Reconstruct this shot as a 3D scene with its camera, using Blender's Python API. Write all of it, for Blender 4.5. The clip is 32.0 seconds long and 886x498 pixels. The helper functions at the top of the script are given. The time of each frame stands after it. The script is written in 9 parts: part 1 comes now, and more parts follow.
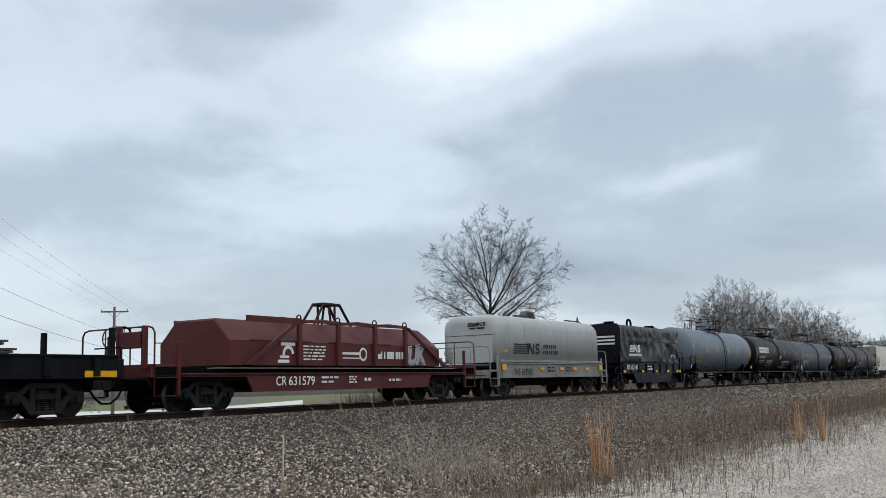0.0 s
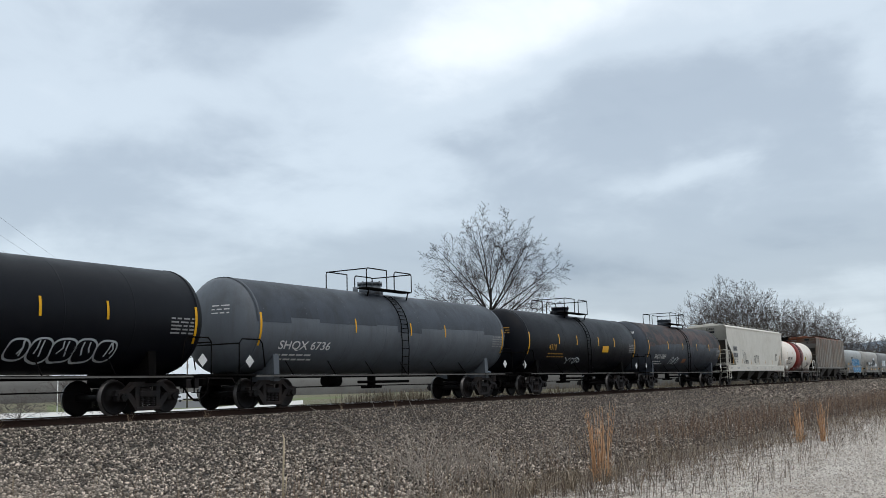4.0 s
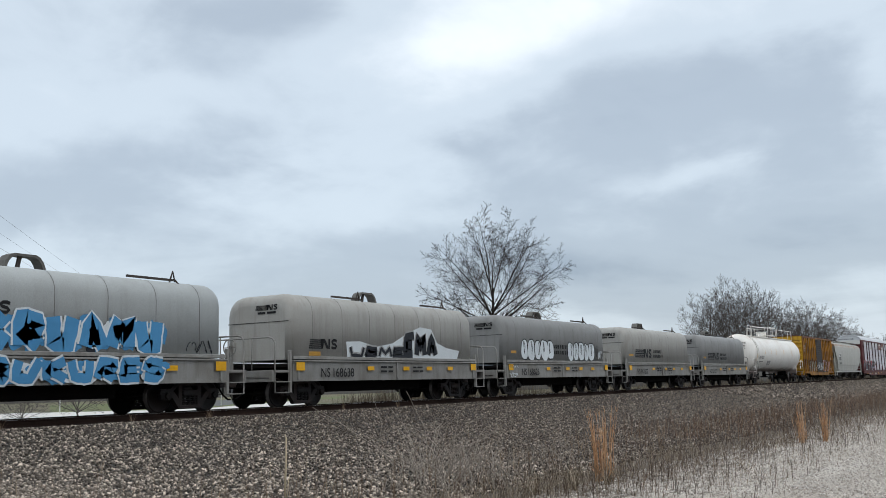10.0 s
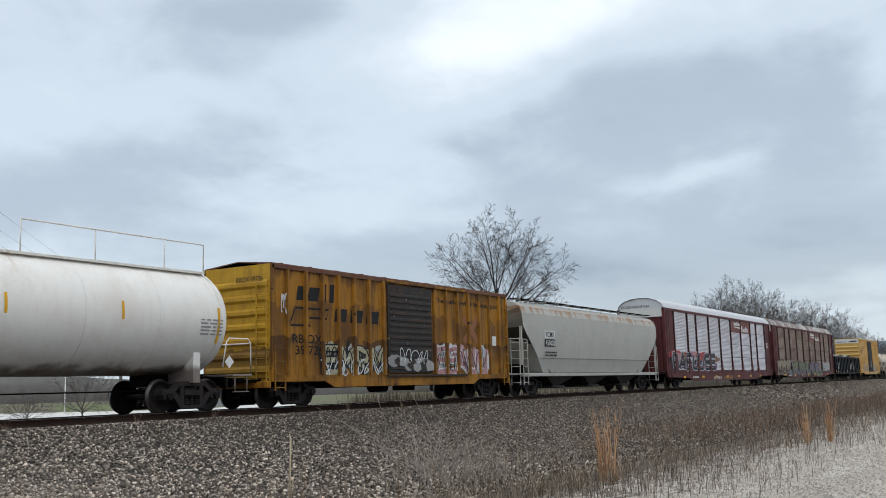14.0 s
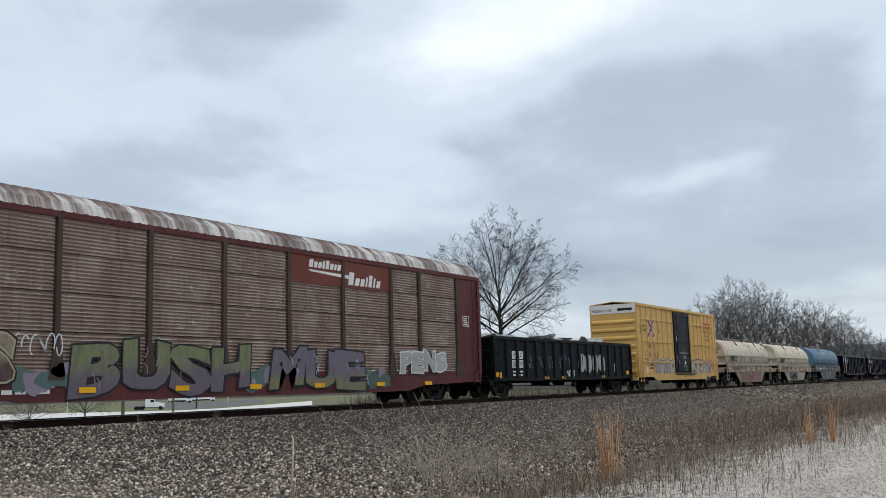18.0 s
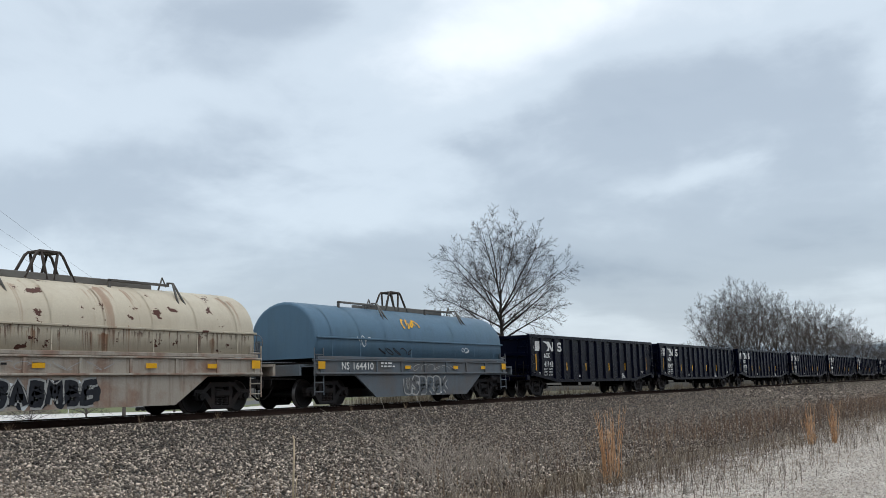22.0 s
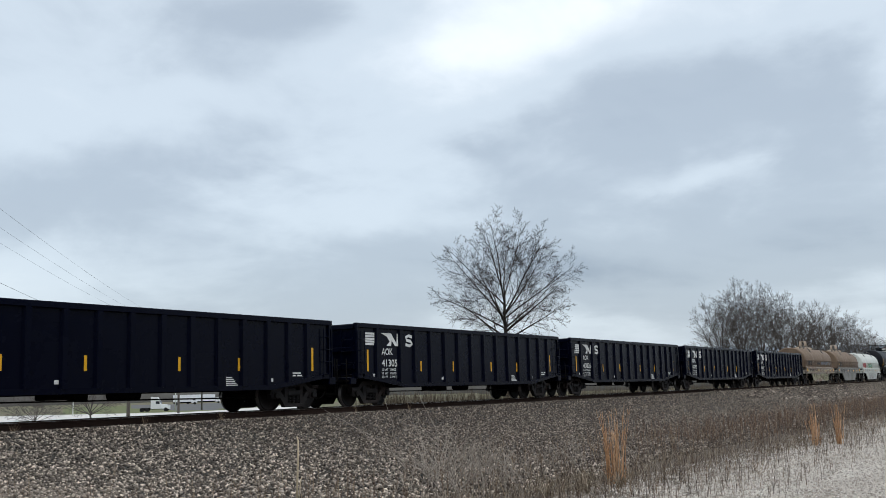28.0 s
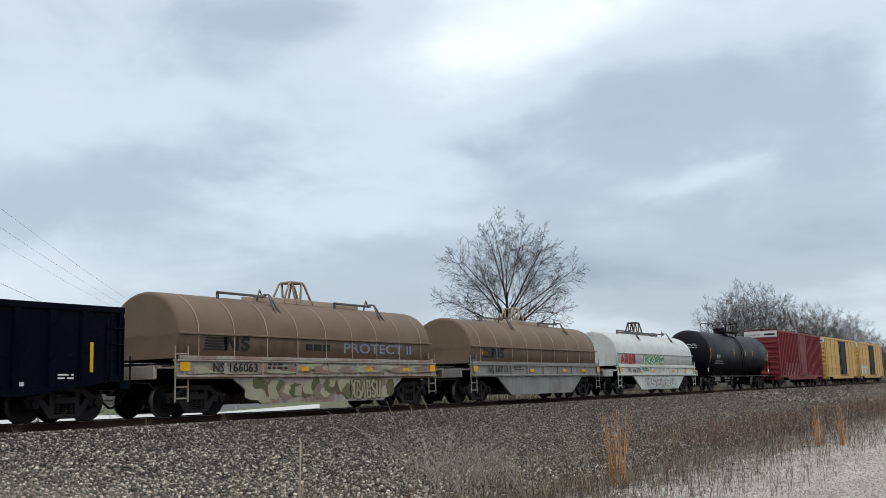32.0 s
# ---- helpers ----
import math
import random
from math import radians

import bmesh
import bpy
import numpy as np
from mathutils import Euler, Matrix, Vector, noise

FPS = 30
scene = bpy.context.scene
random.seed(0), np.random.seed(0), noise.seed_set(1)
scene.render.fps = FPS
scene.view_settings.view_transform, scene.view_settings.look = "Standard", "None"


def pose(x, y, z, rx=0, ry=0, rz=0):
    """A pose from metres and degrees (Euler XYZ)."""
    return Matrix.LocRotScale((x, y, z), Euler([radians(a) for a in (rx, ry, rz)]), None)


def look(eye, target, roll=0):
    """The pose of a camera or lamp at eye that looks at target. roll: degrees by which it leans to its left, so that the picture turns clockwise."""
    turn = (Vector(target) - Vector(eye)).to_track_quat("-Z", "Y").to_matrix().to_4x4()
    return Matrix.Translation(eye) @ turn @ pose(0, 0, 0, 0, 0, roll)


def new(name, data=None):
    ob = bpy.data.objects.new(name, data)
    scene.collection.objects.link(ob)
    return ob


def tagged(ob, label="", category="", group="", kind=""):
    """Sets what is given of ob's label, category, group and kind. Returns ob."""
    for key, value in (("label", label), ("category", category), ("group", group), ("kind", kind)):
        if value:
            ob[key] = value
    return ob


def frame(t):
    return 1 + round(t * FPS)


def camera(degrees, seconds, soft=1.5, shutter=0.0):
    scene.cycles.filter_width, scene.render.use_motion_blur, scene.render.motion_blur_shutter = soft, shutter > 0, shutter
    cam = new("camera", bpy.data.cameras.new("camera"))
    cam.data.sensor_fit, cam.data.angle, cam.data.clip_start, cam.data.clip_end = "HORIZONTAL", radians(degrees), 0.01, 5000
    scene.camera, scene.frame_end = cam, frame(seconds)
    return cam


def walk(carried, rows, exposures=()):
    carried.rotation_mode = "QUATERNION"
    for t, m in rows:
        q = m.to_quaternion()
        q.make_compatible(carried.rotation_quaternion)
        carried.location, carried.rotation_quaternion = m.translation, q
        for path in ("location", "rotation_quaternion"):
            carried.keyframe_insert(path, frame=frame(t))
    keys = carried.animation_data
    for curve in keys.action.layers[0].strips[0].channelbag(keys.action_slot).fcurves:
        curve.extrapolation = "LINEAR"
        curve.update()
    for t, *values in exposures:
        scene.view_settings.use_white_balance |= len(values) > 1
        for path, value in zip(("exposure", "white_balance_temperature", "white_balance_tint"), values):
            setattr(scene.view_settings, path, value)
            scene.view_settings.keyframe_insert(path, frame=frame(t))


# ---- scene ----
# The camera stands on a tripod on a gravel lot and pans slowly; X runs along the track, Y away from the camera, rail tops at z = 1.
RAIL_Z, TRACK_Y, EYE = 1.0, 21.78, (0.0, 0.0, 1.512)
cam = camera(48.6, 32.0, soft=0.8)


def aim(yaw, pitch, roll=-1.606):
    a, b = radians(yaw), radians(pitch)
    way = Vector((math.sin(a) * math.cos(b), math.cos(a) * math.cos(b), math.sin(b)))
    return look(EYE, Vector(EYE) + way * 10, roll)


PAN = [(0, 58.987, 7.963), (1.5, 58.984, 7.963), (3, 58.976, 7.963), (6, 58.925, 7.960), (8, 58.887, 7.955), (10, 58.835, 7.971),
       (12, 58.716, 7.985), (13.5, 58.621, 7.978), (17, 58.462, 8.030), (19, 58.452, 8.025), (21, 58.419, 8.055),
       (23, 58.371, 8.068), (25, 58.340, 8.078), (28, 58.169, 8.129), (29.5, 58.107, 8.153), (31, 58.055, 8.192), (32, 58.029, 8.213)]
walk(cam, [(t, aim(a, b)) for t, a, b in PAN], exposures=[(0, 0.0), (32, 0.0)])

# ---- world and light: a bright overcast sky with soft grey cloud masses ----
SUN_AZ, SUN_EL = radians(218), radians(58)


def node(tree, kind, **sockets):
    n = tree.nodes.new(kind)
    for key, value in sockets.items():
        if key in n.inputs:
            n.inputs[key].default_value = value
    return n


def math_node(tree, op, a, b=None, clamp=False):
    n = tree.nodes.new("ShaderNodeMath")
    n.operation, n.use_clamp = op, clamp
    for i, v in enumerate((a, b)):
        if v is None:
            continue
        if isinstance(v, (int, float)):
            n.inputs[i].default_value = v
        else:
            tree.links.new(v, n.inputs[i])
    return n.outputs[0]


def mix_rgb(tree, fac, a, b, blend="MIX"):
    n = tree.nodes.new("ShaderNodeMix")
    n.data_type, n.blend_type = "RGBA", blend
    for sock, v in ((n.inputs[0], fac), (n.inputs[6], a), (n.inputs[7], b)):
        if isinstance(v, (int, float)):
            sock.default_value = v
        elif isinstance(v, tuple):
            sock.default_value = (*v[:3], 1)
        else:
            tree.links.new(v, sock)
    return n.outputs[2]


def ramp(tree, fac, stops):
    n = tree.nodes.new("ShaderNodeValToRGB")
    n.color_ramp.interpolation = "EASE"
    while len(n.color_ramp.elements) < len(stops):
        n.color_ramp.elements.new(0.5)
    for e, (p, c) in zip(n.color_ramp.elements, stops):
        e.position, e.color = p, (*(c if isinstance(c, tuple) else (c, c, c)), 1)
    tree.links.new(fac, n.inputs[0])
    return n.outputs[0]


def noise_tex(tree, vec, scale, detail=4.0, rough=0.5, distort=0.0):
    n = node(tree, "ShaderNodeTexNoise", Scale=scale, Detail=detail, Roughness=rough, Distortion=distort)
    tree.links.new(vec, n.inputs["Vector"])
    return n.outputs["Fac"]


def mapped(tree, vec, scale=(1, 1, 1), loc=(0, 0, 0), rot=(0, 0, 0)):
    n = tree.nodes.new("ShaderNodeMapping")
    n.inputs["Scale"].default_value, n.inputs["Location"].default_value, n.inputs["Rotation"].default_value = scale, loc, rot
    tree.links.new(vec, n.inputs["Vector"])
    return n.outputs[0]


def heading(yaw, up):
    a, b = radians(yaw), radians(up)
    return Vector((math.sin(a) * math.cos(b), math.cos(a) * math.cos(b), math.sin(b)))


# Cloud masses: heading and height in degrees, half width, half height, shade added (bright above zero).
CLOUDS = [(73.5, 16.8, 7.0, 2.8, -0.44), (64.5, 12.0, 5.0, 1.5, -0.22), (79, 12.5, 5.0, 1.5, -0.28), (41, 11.5, 6.5, 2.2, -0.36),
          (50, 21.5, 7.5, 1.6, -0.34), (60, 14.0, 3.0, 0.7, -0.22), (64, 22.5, 9.0, 3.4, 0.50), (54, 13.0, 6.0, 2.0, 0.12),
          (58, 19.0, 9.0, 2.8, 0.42), (80, 21.0, 4.0, 1.5, 0.12), (74, 11.6, 3.2, 0.8, 0.2), (46, 7.0, 9.0, 3.0, -0.25), (75, 6.5, 11.0, 3.4, -0.55), (62, 8.0, 7.0, 2.4, -0.18), (37, 16, 4.0, 3.0, 0.1)]


def build_world():
    world = bpy.data.worlds.new("overcast_sky")
    world.use_nodes = True
    scene.world = world
    t = world.node_tree
    t.nodes.clear()
    out, back = t.nodes.new("ShaderNodeOutputWorld"), t.nodes.new("ShaderNodeBackground")
    sky = t.nodes.new("ShaderNodeTexSky")
    sky.sky_type, sky.sun_disc, sky.sun_elevation, sky.sun_rotation = "NISHITA", False, SUN_EL, SUN_AZ
    sky.air_density, sky.dust_density = 1.0, 3.0
    co = t.nodes.new("ShaderNodeTexCoord").outputs["Generated"]
    sep = t.nodes.new("ShaderNodeSeparateXYZ")
    t.links.new(co, sep.inputs[0])
    x, y, z = sep.outputs
    # a flat cloud deck seen in perspective
    zz = math_node(t, "ADD", math_node(t, "MAXIMUM", z, 0.0), 0.10)
    com = t.nodes.new("ShaderNodeCombineXYZ")
    t.links.new(math_node(t, "DIVIDE", x, zz), com.inputs[0])
    t.links.new(math_node(t, "DIVIDE", y, zz), com.inputs[1])
    deck = com.outputs[0]
    soft = noise_tex(t, mapped(t, deck, (0.55, 0.55, 1), (3.1, 1.7, 0)), 1.0, 6.0, 0.52, 0.35)
    wisps = noise_tex(t, mapped(t, co, (6, 6, 11), (1.3, 0.2, 0.9)), 1.0, 6.0, 0.55, 0.3)
    warp = noise_tex(t, mapped(t, co, (6, 6, 14)), 1.0, 5.0, 0.55, 0.2)
    shade = math_node(t, "ADD", math_node(t, "MULTIPLY", math_node(t, "SUBTRACT", soft, 0.5), 0.7),
                      math_node(t, "MULTIPLY", math_node(t, "SUBTRACT", wisps, 0.5), 0.5))
    az = math_node(t, "ARCTAN2", x, y)
    el = math_node(t, "ARCSINE", z)
    bend = math_node(t, "MULTIPLY", math_node(t, "SUBTRACT", warp, 0.5), 0.22)
    for yaw, up, wide, high, amount in CLOUDS:
        dx = math_node(t, "DIVIDE", math_node(t, "ADD", math_node(t, "SUBTRACT", az, radians(yaw)), bend), radians(wide))
        dz = math_node(t, "DIVIDE", math_node(t, "ADD", math_node(t, "SUBTRACT", el, radians(up)), math_node(t, "MULTIPLY", bend, 0.35)), radians(high))
        r2 = math_node(t, "ADD", math_node(t, "MULTIPLY", dx, dx), math_node(t, "MULTIPLY", dz, dz))
        blob = math_node(t, "POWER", 2.718, math_node(t, "MULTIPLY", r2, -0.7))
        shade = math_node(t, "ADD", shade, math_node(t, "MULTIPLY", blob, amount * 0.62))
    tone = ramp(t, math_node(t, "ADD", shade, 0.585, True),
                [(0.0, (0.265, 0.325, 0.405)), (0.34, (0.435, 0.505, 0.58)), (0.60, (0.63, 0.715, 0.79)), (1.0, (1.0, 1.06, 1.10))])
    # an overcast sky is brightest overhead
    high = ramp(t, math_node(t, "DIVIDE", el, radians(90)), [(0.28, 1.0), (0.9, (1.86, 1.76, 1.64))])
    tone = mix_rgb(t, 1.0, tone, high, "MULTIPLY")
    add = mix_rgb(t, 0.03, tone, sky.outputs[0])
    t.links.new(add, back.inputs["Color"])
    back.inputs["Strength"].default_value = 1.0
    t.links.new(back.outputs[0], out.inputs[0])


build_world()
sun_lamp = bpy.data.lights.new("sun", "SUN")
sun_lamp.energy, sun_lamp.angle, sun_lamp.color = 0.55, radians(40), (1.0, 0.97, 0.93)
sun = new("sun", sun_lamp)
sun.matrix_world = look(heading(math.degrees(SUN_AZ), math.degrees(SUN_EL)) * 50, (0, 0, 0))


# ---- materials ----
def surface(name, base, rough=0.6, metal=0.0, dirt=None, amount=0.35, streak=0.0, streak_color=None, scale=1.0, bump=0.15, grain=40.0, spread=0.06, sharp=0.0, gloss=0.22, drips=(), chips=None, soot=None):
    """Base colour with broad stains, vertical streaks, fine grain and relief, at real-world size."""
    m = bpy.data.materials.new(name)
    m.use_nodes = True
    t = m.node_tree
    b = t.nodes["Principled BSDF"]
    co = t.nodes.new("ShaderNodeTexCoord").outputs["Object"]
    rnd = t.nodes.new("ShaderNodeObjectInfo").outputs["Random"]
    dirt = dirt or tuple(c * 0.55 for c in base)
    shift = t.nodes.new("ShaderNodeCombineXYZ")
    t.links.new(math_node(t, "MULTIPLY", rnd, 37.0), shift.inputs[0])
    moved = t.nodes.new("ShaderNodeVectorMath")
    t.links.new(co, moved.inputs[0])
    t.links.new(shift.outputs[0], moved.inputs[1])
    vec = moved.outputs[0]
    broad = noise_tex(t, vec, 0.9 * scale, 5.0, 0.6, 0.4)
    fine = noise_tex(t, vec, grain * scale, 3.0, 0.6)
    stain = ramp(t, broad, [(0.40 + sharp * 0.1, 0.0), (0.72 - sharp * 0.1, 1.0)])
    col = mix_rgb(t, math_node(t, "MULTIPLY", stain, amount), base, dirt)
    if streak:
        run = noise_tex(t, mapped(t, vec, (3.2, 3.2, 0.22)), 1.6 * scale, 5.0, 0.65)
        col = mix_rgb(t, math_node(t, "MULTIPLY", ramp(t, run, [(0.46, 0.0), (0.68, 1.0)]), streak), col, streak_color or dirt)
    # rust runs that start at a seam's height, and chips down to the primer
    for z_top, long, much, tint, dense, *less in drips:
        sep = t.nodes.new("ShaderNodeSeparateXYZ")
        t.links.new(co, sep.inputs[0])
        ragged = noise_tex(t, mapped(t, co, (1.0, 1.0, 0.3), (z_top, 0, 0)), dense * 0.8, 5.0, 0.65)
        down = math_node(t, "ADD", math_node(t, "DIVIDE", math_node(t, "SUBTRACT", z_top, sep.outputs[2]), long), math_node(t, "MULTIPLY", math_node(t, "SUBTRACT", ragged, 0.58), 0.55))
        run = noise_tex(t, mapped(t, co, (1.0, 0.06, 0.045)), dense, 5.0, 0.72)
        reach = ramp(t, down, [(0.0, 0.0), (0.05, 1.0), (0.35, 0.75), (1.0, 0.0)])
        cut = 0.40 + sum(less)
        here = ramp(t, math_node(t, "ADD", run, math_node(t, "MULTIPLY", math_node(t, "SUBTRACT", reach, 1.0), 0.22)), [(cut, 0.0), (cut + 0.11, 1.0)])
        col = mix_rgb(t, math_node(t, "MULTIPLY", math_node(t, "MULTIPLY", here, reach), much), col, tint)
    if soot:
        # ragged road-film stain along the bottom of a shell
        sep = t.nodes.new("ShaderNodeSeparateXYZ")
        t.links.new(co, sep.inputs[0])
        deep = math_node(t, "DIVIDE", math_node(t, "SUBTRACT", soot[0], sep.outputs[2]), soot[1])
        blot = math_node(t, "MULTIPLY", math_node(t, "SUBTRACT", noise_tex(t, mapped(t, vec, (1.0, 1.0, 0.5)), 0.8, 6.0, 0.65), 0.5), 2.4)
        col = mix_rgb(t, math_node(t, "MULTIPLY", ramp(t, math_node(t, "ADD", deep, blot), [(0.1, 0.0), (0.9, 1.0)]), 0.9), col, soot[2])
    if chips:
        spots = noise_tex(t, mapped(t, vec, (1.0, 1.0, 1.4), (7.1, 3.3, 1.2)), chips[0], 5.0, 0.62)
        col = mix_rgb(t, ramp(t, spots, [(chips[1], 0.0), (chips[1] + 0.02, 1.0)]), col, chips[2])
    speck = math_node(t, "ADD", math_node(t, "MULTIPLY", math_node(t, "SUBTRACT", fine, 0.5), 0.5), 1.0)
    wob = math_node(t, "ADD", math_node(t, "MULTIPLY", math_node(t, "SUBTRACT", rnd, 0.5), spread * 2), speck)
    scaled = t.nodes.new("ShaderNodeVectorMath")
    scaled.operation = "SCALE"
    t.links.new(col, scaled.inputs[0])
    t.links.new(wob, scaled.inputs["Scale"])
    t.links.new(scaled.outputs[0], b.inputs["Base Color"])
    t.links.new(math_node(t, "ADD", math_node(t, "MULTIPLY", math_node(t, "SUBTRACT", broad, 0.5), 0.35), rough, True), b.inputs["Roughness"])
    b.inputs["Metallic"].default_value = metal
    b.inputs["Specular IOR Level"].default_value = gloss
    if bump:
        n = node(t, "ShaderNodeBump", Strength=bump, Distance=0.02)
        t.links.new(math_node(t, "ADD", fine, math_node(t, "MULTIPLY", broad, 2.0)), n.inputs["Height"])
        t.links.new(n.outputs[0], b.inputs["Normal"])
    return m


rail_brown = surface("brown_rail_paint", (0.045, 0.028, 0.026), 0.6, 0.0, (0.03, 0.02, 0.02), 0.5)
steel_dark = surface("truck_steel", (0.019, 0.017, 0.0175), 0.7, 0.0, (0.048, 0.033, 0.027), 0.6, gloss=0.2, bump=0.3)
wheel_steel = surface("wheel_steel", (0.0095, 0.0082, 0.0082), 0.6, 0.0, (0.026, 0.018, 0.015), 0.6, gloss=0.2)
tread_steel = surface("worn_tread", (0.15, 0.14, 0.135), 0.4, 0.8, (0.06, 0.05, 0.045), 0.5)
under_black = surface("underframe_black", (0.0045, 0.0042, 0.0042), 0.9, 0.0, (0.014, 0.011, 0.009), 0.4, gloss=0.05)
black_paint = surface("black_paint", (0.0008, 0.0016, 0.0080), 0.27, 0.0, (0.0018, 0.0028, 0.0095), 0.25, 0.12, (0.003, 0.004, 0.009), gloss=0.07, bump=0.05)
black_worn = surface("worn_black_paint", (0.0035, 0.0045, 0.0065), 0.5, 0.0, (0.016, 0.018, 0.021), 0.45, 0.3, (0.018, 0.018, 0.018), gloss=0.08)
tank_black = surface("black_tank_paint", (0.0032, 0.0040, 0.0068), 0.45, 0.0, (0.009, 0.0095, 0.012), 0.4, 0.15, (0.012, 0.012, 0.013), gloss=0.14)
tank_brown = surface("oil_stained_black", (0.062, 0.032, 0.025), 0.55, 0.0, (0.022, 0.020, 0.020), 0.8, 0.2, (0.03, 0.026, 0.024), sharp=1.0, chips=(0.9, 0.50, (0.017, 0.017, 0.019)))
tank_steel_blue = surface("blue_grey_tank_paint", (0.135, 0.165, 0.20), 0.45, 0.0, (0.095, 0.11, 0.13), 0.4, 0.2, (0.10, 0.10, 0.10))
tank_mid = surface("mid_grey_tank_paint", (0.115, 0.128, 0.145), 0.5, 0.0, (0.075, 0.08, 0.088), 0.5, 0.25, (0.07, 0.066, 0.062))
tank_slate = surface("slate_tank_paint", (0.046, 0.054, 0.068), 0.5, 0.0, (0.025, 0.027, 0.03), 0.6, 0.3, (0.03, 0.028, 0.027))
tank_white = surface("white_tank_paint", (0.80, 0.775, 0.73), 0.45, 0.0, (0.50, 0.42, 0.33), 0.22, 0.10, (0.42, 0.30, 0.20), drips=[(4.3, 2.6, 0.5, (0.46, 0.30, 0.18), 1.6, 0.14)], soot=(1.42, 0.35, (0.16, 0.12, 0.105)))
tank_cream = surface("cream_white_tank_paint", (0.80, 0.735, 0.66), 0.45, 0.0, (0.62, 0.50, 0.40), 0.25, 0.10, (0.42, 0.30, 0.20), soot=(1.48, 0.42, (0.085, 0.055, 0.045)))
tank_red = surface("red_band_paint", (0.22, 0.035, 0.028), 0.5, 0.0, (0.15, 0.03, 0.025), 0.5, 0.1)
grey_hood = surface("light_grey_hood", (0.40, 0.415, 0.41), 0.5, 0.0, (0.30, 0.30, 0.29), 0.35, 0.15, (0.24, 0.23, 0.21))
grey_hood_dull = surface("dull_grey_hood", (0.385, 0.375, 0.35), 0.6, 0.0, (0.31, 0.285, 0.25), 0.4, 0.25, (0.19, 0.175, 0.155))
grey_hood_dark = surface("dark_grey_hood", (0.255, 0.255, 0.25), 0.6, 0.0, (0.20, 0.198, 0.19), 0.4, 0.2, (0.13, 0.12, 0.11))
grey_sill = surface("grey_side_sill", (0.27, 0.265, 0.25), 0.65, 0.0, (0.15, 0.13, 0.11), 0.5, 0.35, (0.12, 0.10, 0.085))
beige_hood = surface("rust_streaked_beige", (0.52, 0.465, 0.365), 0.6, 0.0, (0.44, 0.37, 0.28), 0.4, 0.12, (0.30, 0.20, 0.13), drips=[(2.29, 1.9, 0.85, (0.22, 0.10, 0.05), 2.0, 0.12), (2.29, 1.3, 0.9, (0.15, 0.06, 0.035), 4.5, 0.13), (2.29, 0.8, 0.8, (0.09, 0.05, 0.035), 9.0, 0.08), (3.6, 2.4, 0.7, (0.24, 0.12, 0.07), 1.6, 0.10)], chips=(1.7, 0.625, (0.085, 0.035, 0.026)))
beige_sill = surface("rusty_beige_sill", (0.36, 0.32, 0.27), 0.7, 0.0, (0.22, 0.10, 0.06), 0.6, 0.4, (0.15, 0.09, 0.065), sharp=0.8)
tan_hood = surface("tan_hood", (0.20, 0.138, 0.092), 0.65, 0.0, (0.15, 0.105, 0.075), 0.5, 0.15, (0.13, 0.10, 0.08), drips=[(2.29, 0.7, 0.5, (0.10, 0.07, 0.055), 1.2)])
tan_seam = surface("pale_hood_seam", (0.42, 0.34, 0.26), 0.7, 0.0, (0.25, 0.18, 0.13), 0.5)
lug_steel = surface("weathered_lug_steel", (0.075, 0.062, 0.055), 0.8, 0.0, (0.03, 0.026, 0.024), 0.5)
lug_grey = surface("grey_lug_paint", (0.15, 0.145, 0.135), 0.7, 0.0, (0.06, 0.05, 0.045), 0.6)
blue_hood = surface("faded_blue_hood", (0.085, 0.155, 0.225), 0.5, 0.0, (0.10, 0.16, 0.20), 0.5, 0.25, (0.06, 0.10, 0.14))
blue_sill = surface("blue_grey_sill", (0.11, 0.13, 0.15), 0.65, 0.0, (0.13, 0.11, 0.095), 0.6, 0.3, (0.10, 0.085, 0.075))
white_hood = surface("white_hood", (0.60, 0.62, 0.58), 0.55, 0.0, (0.42, 0.41, 0.36), 0.4, 0.3, (0.33, 0.29, 0.23))
oxide_red = surface("oxide_red_paint", (0.090, 0.019, 0.018), 0.55, 0.0, (0.055, 0.015, 0.014), 0.5, 0.3, (0.05, 0.018, 0.016))
hopper_white = surface("off_white_hopper", (0.63, 0.60, 0.535), 0.55, 0.0, (0.45, 0.42, 0.35), 0.3, 0.18, (0.36, 0.32, 0.26))
hopper_rust = surface("rust_bled_grey", (0.27, 0.265, 0.25), 0.7, 0.0, (0.19, 0.15, 0.12), 0.6, 0.3, (0.13, 0.095, 0.075), drips=[(5.3, 4.6, 0.8, (0.125, 0.078, 0.052), 0.7, -0.05), (5.1, 3.3, 0.95, (0.14, 0.048, 0.024), 0.8, 0.0), (4.9, 2.6, 0.85, (0.10, 0.032, 0.02), 2.6, 0.06)])
hopper_rib = surface("worn_grey_rib", (0.25, 0.235, 0.215), 0.7, 0.0, (0.26, 0.20, 0.15), 0.6, 0.4, (0.17, 0.10, 0.07))
# one dark tone for bays, slope sheets and outlet gates
hopper_dark = surface("dark_hopper_bay", (0.06, 0.054, 0.05), 0.8, 0.0, (0.035, 0.03, 0.028), 0.5, 0.3, (0.10, 0.085, 0.07))
hopper_grey = surface("stained_grey_hopper", (0.46, 0.455, 0.42), 0.6, 0.0, (0.36, 0.345, 0.31), 0.35, 0.15, (0.30, 0.27, 0.23), drips=[(4.12, 0.55, 0.85, (0.34, 0.17, 0.08), 2.6)])
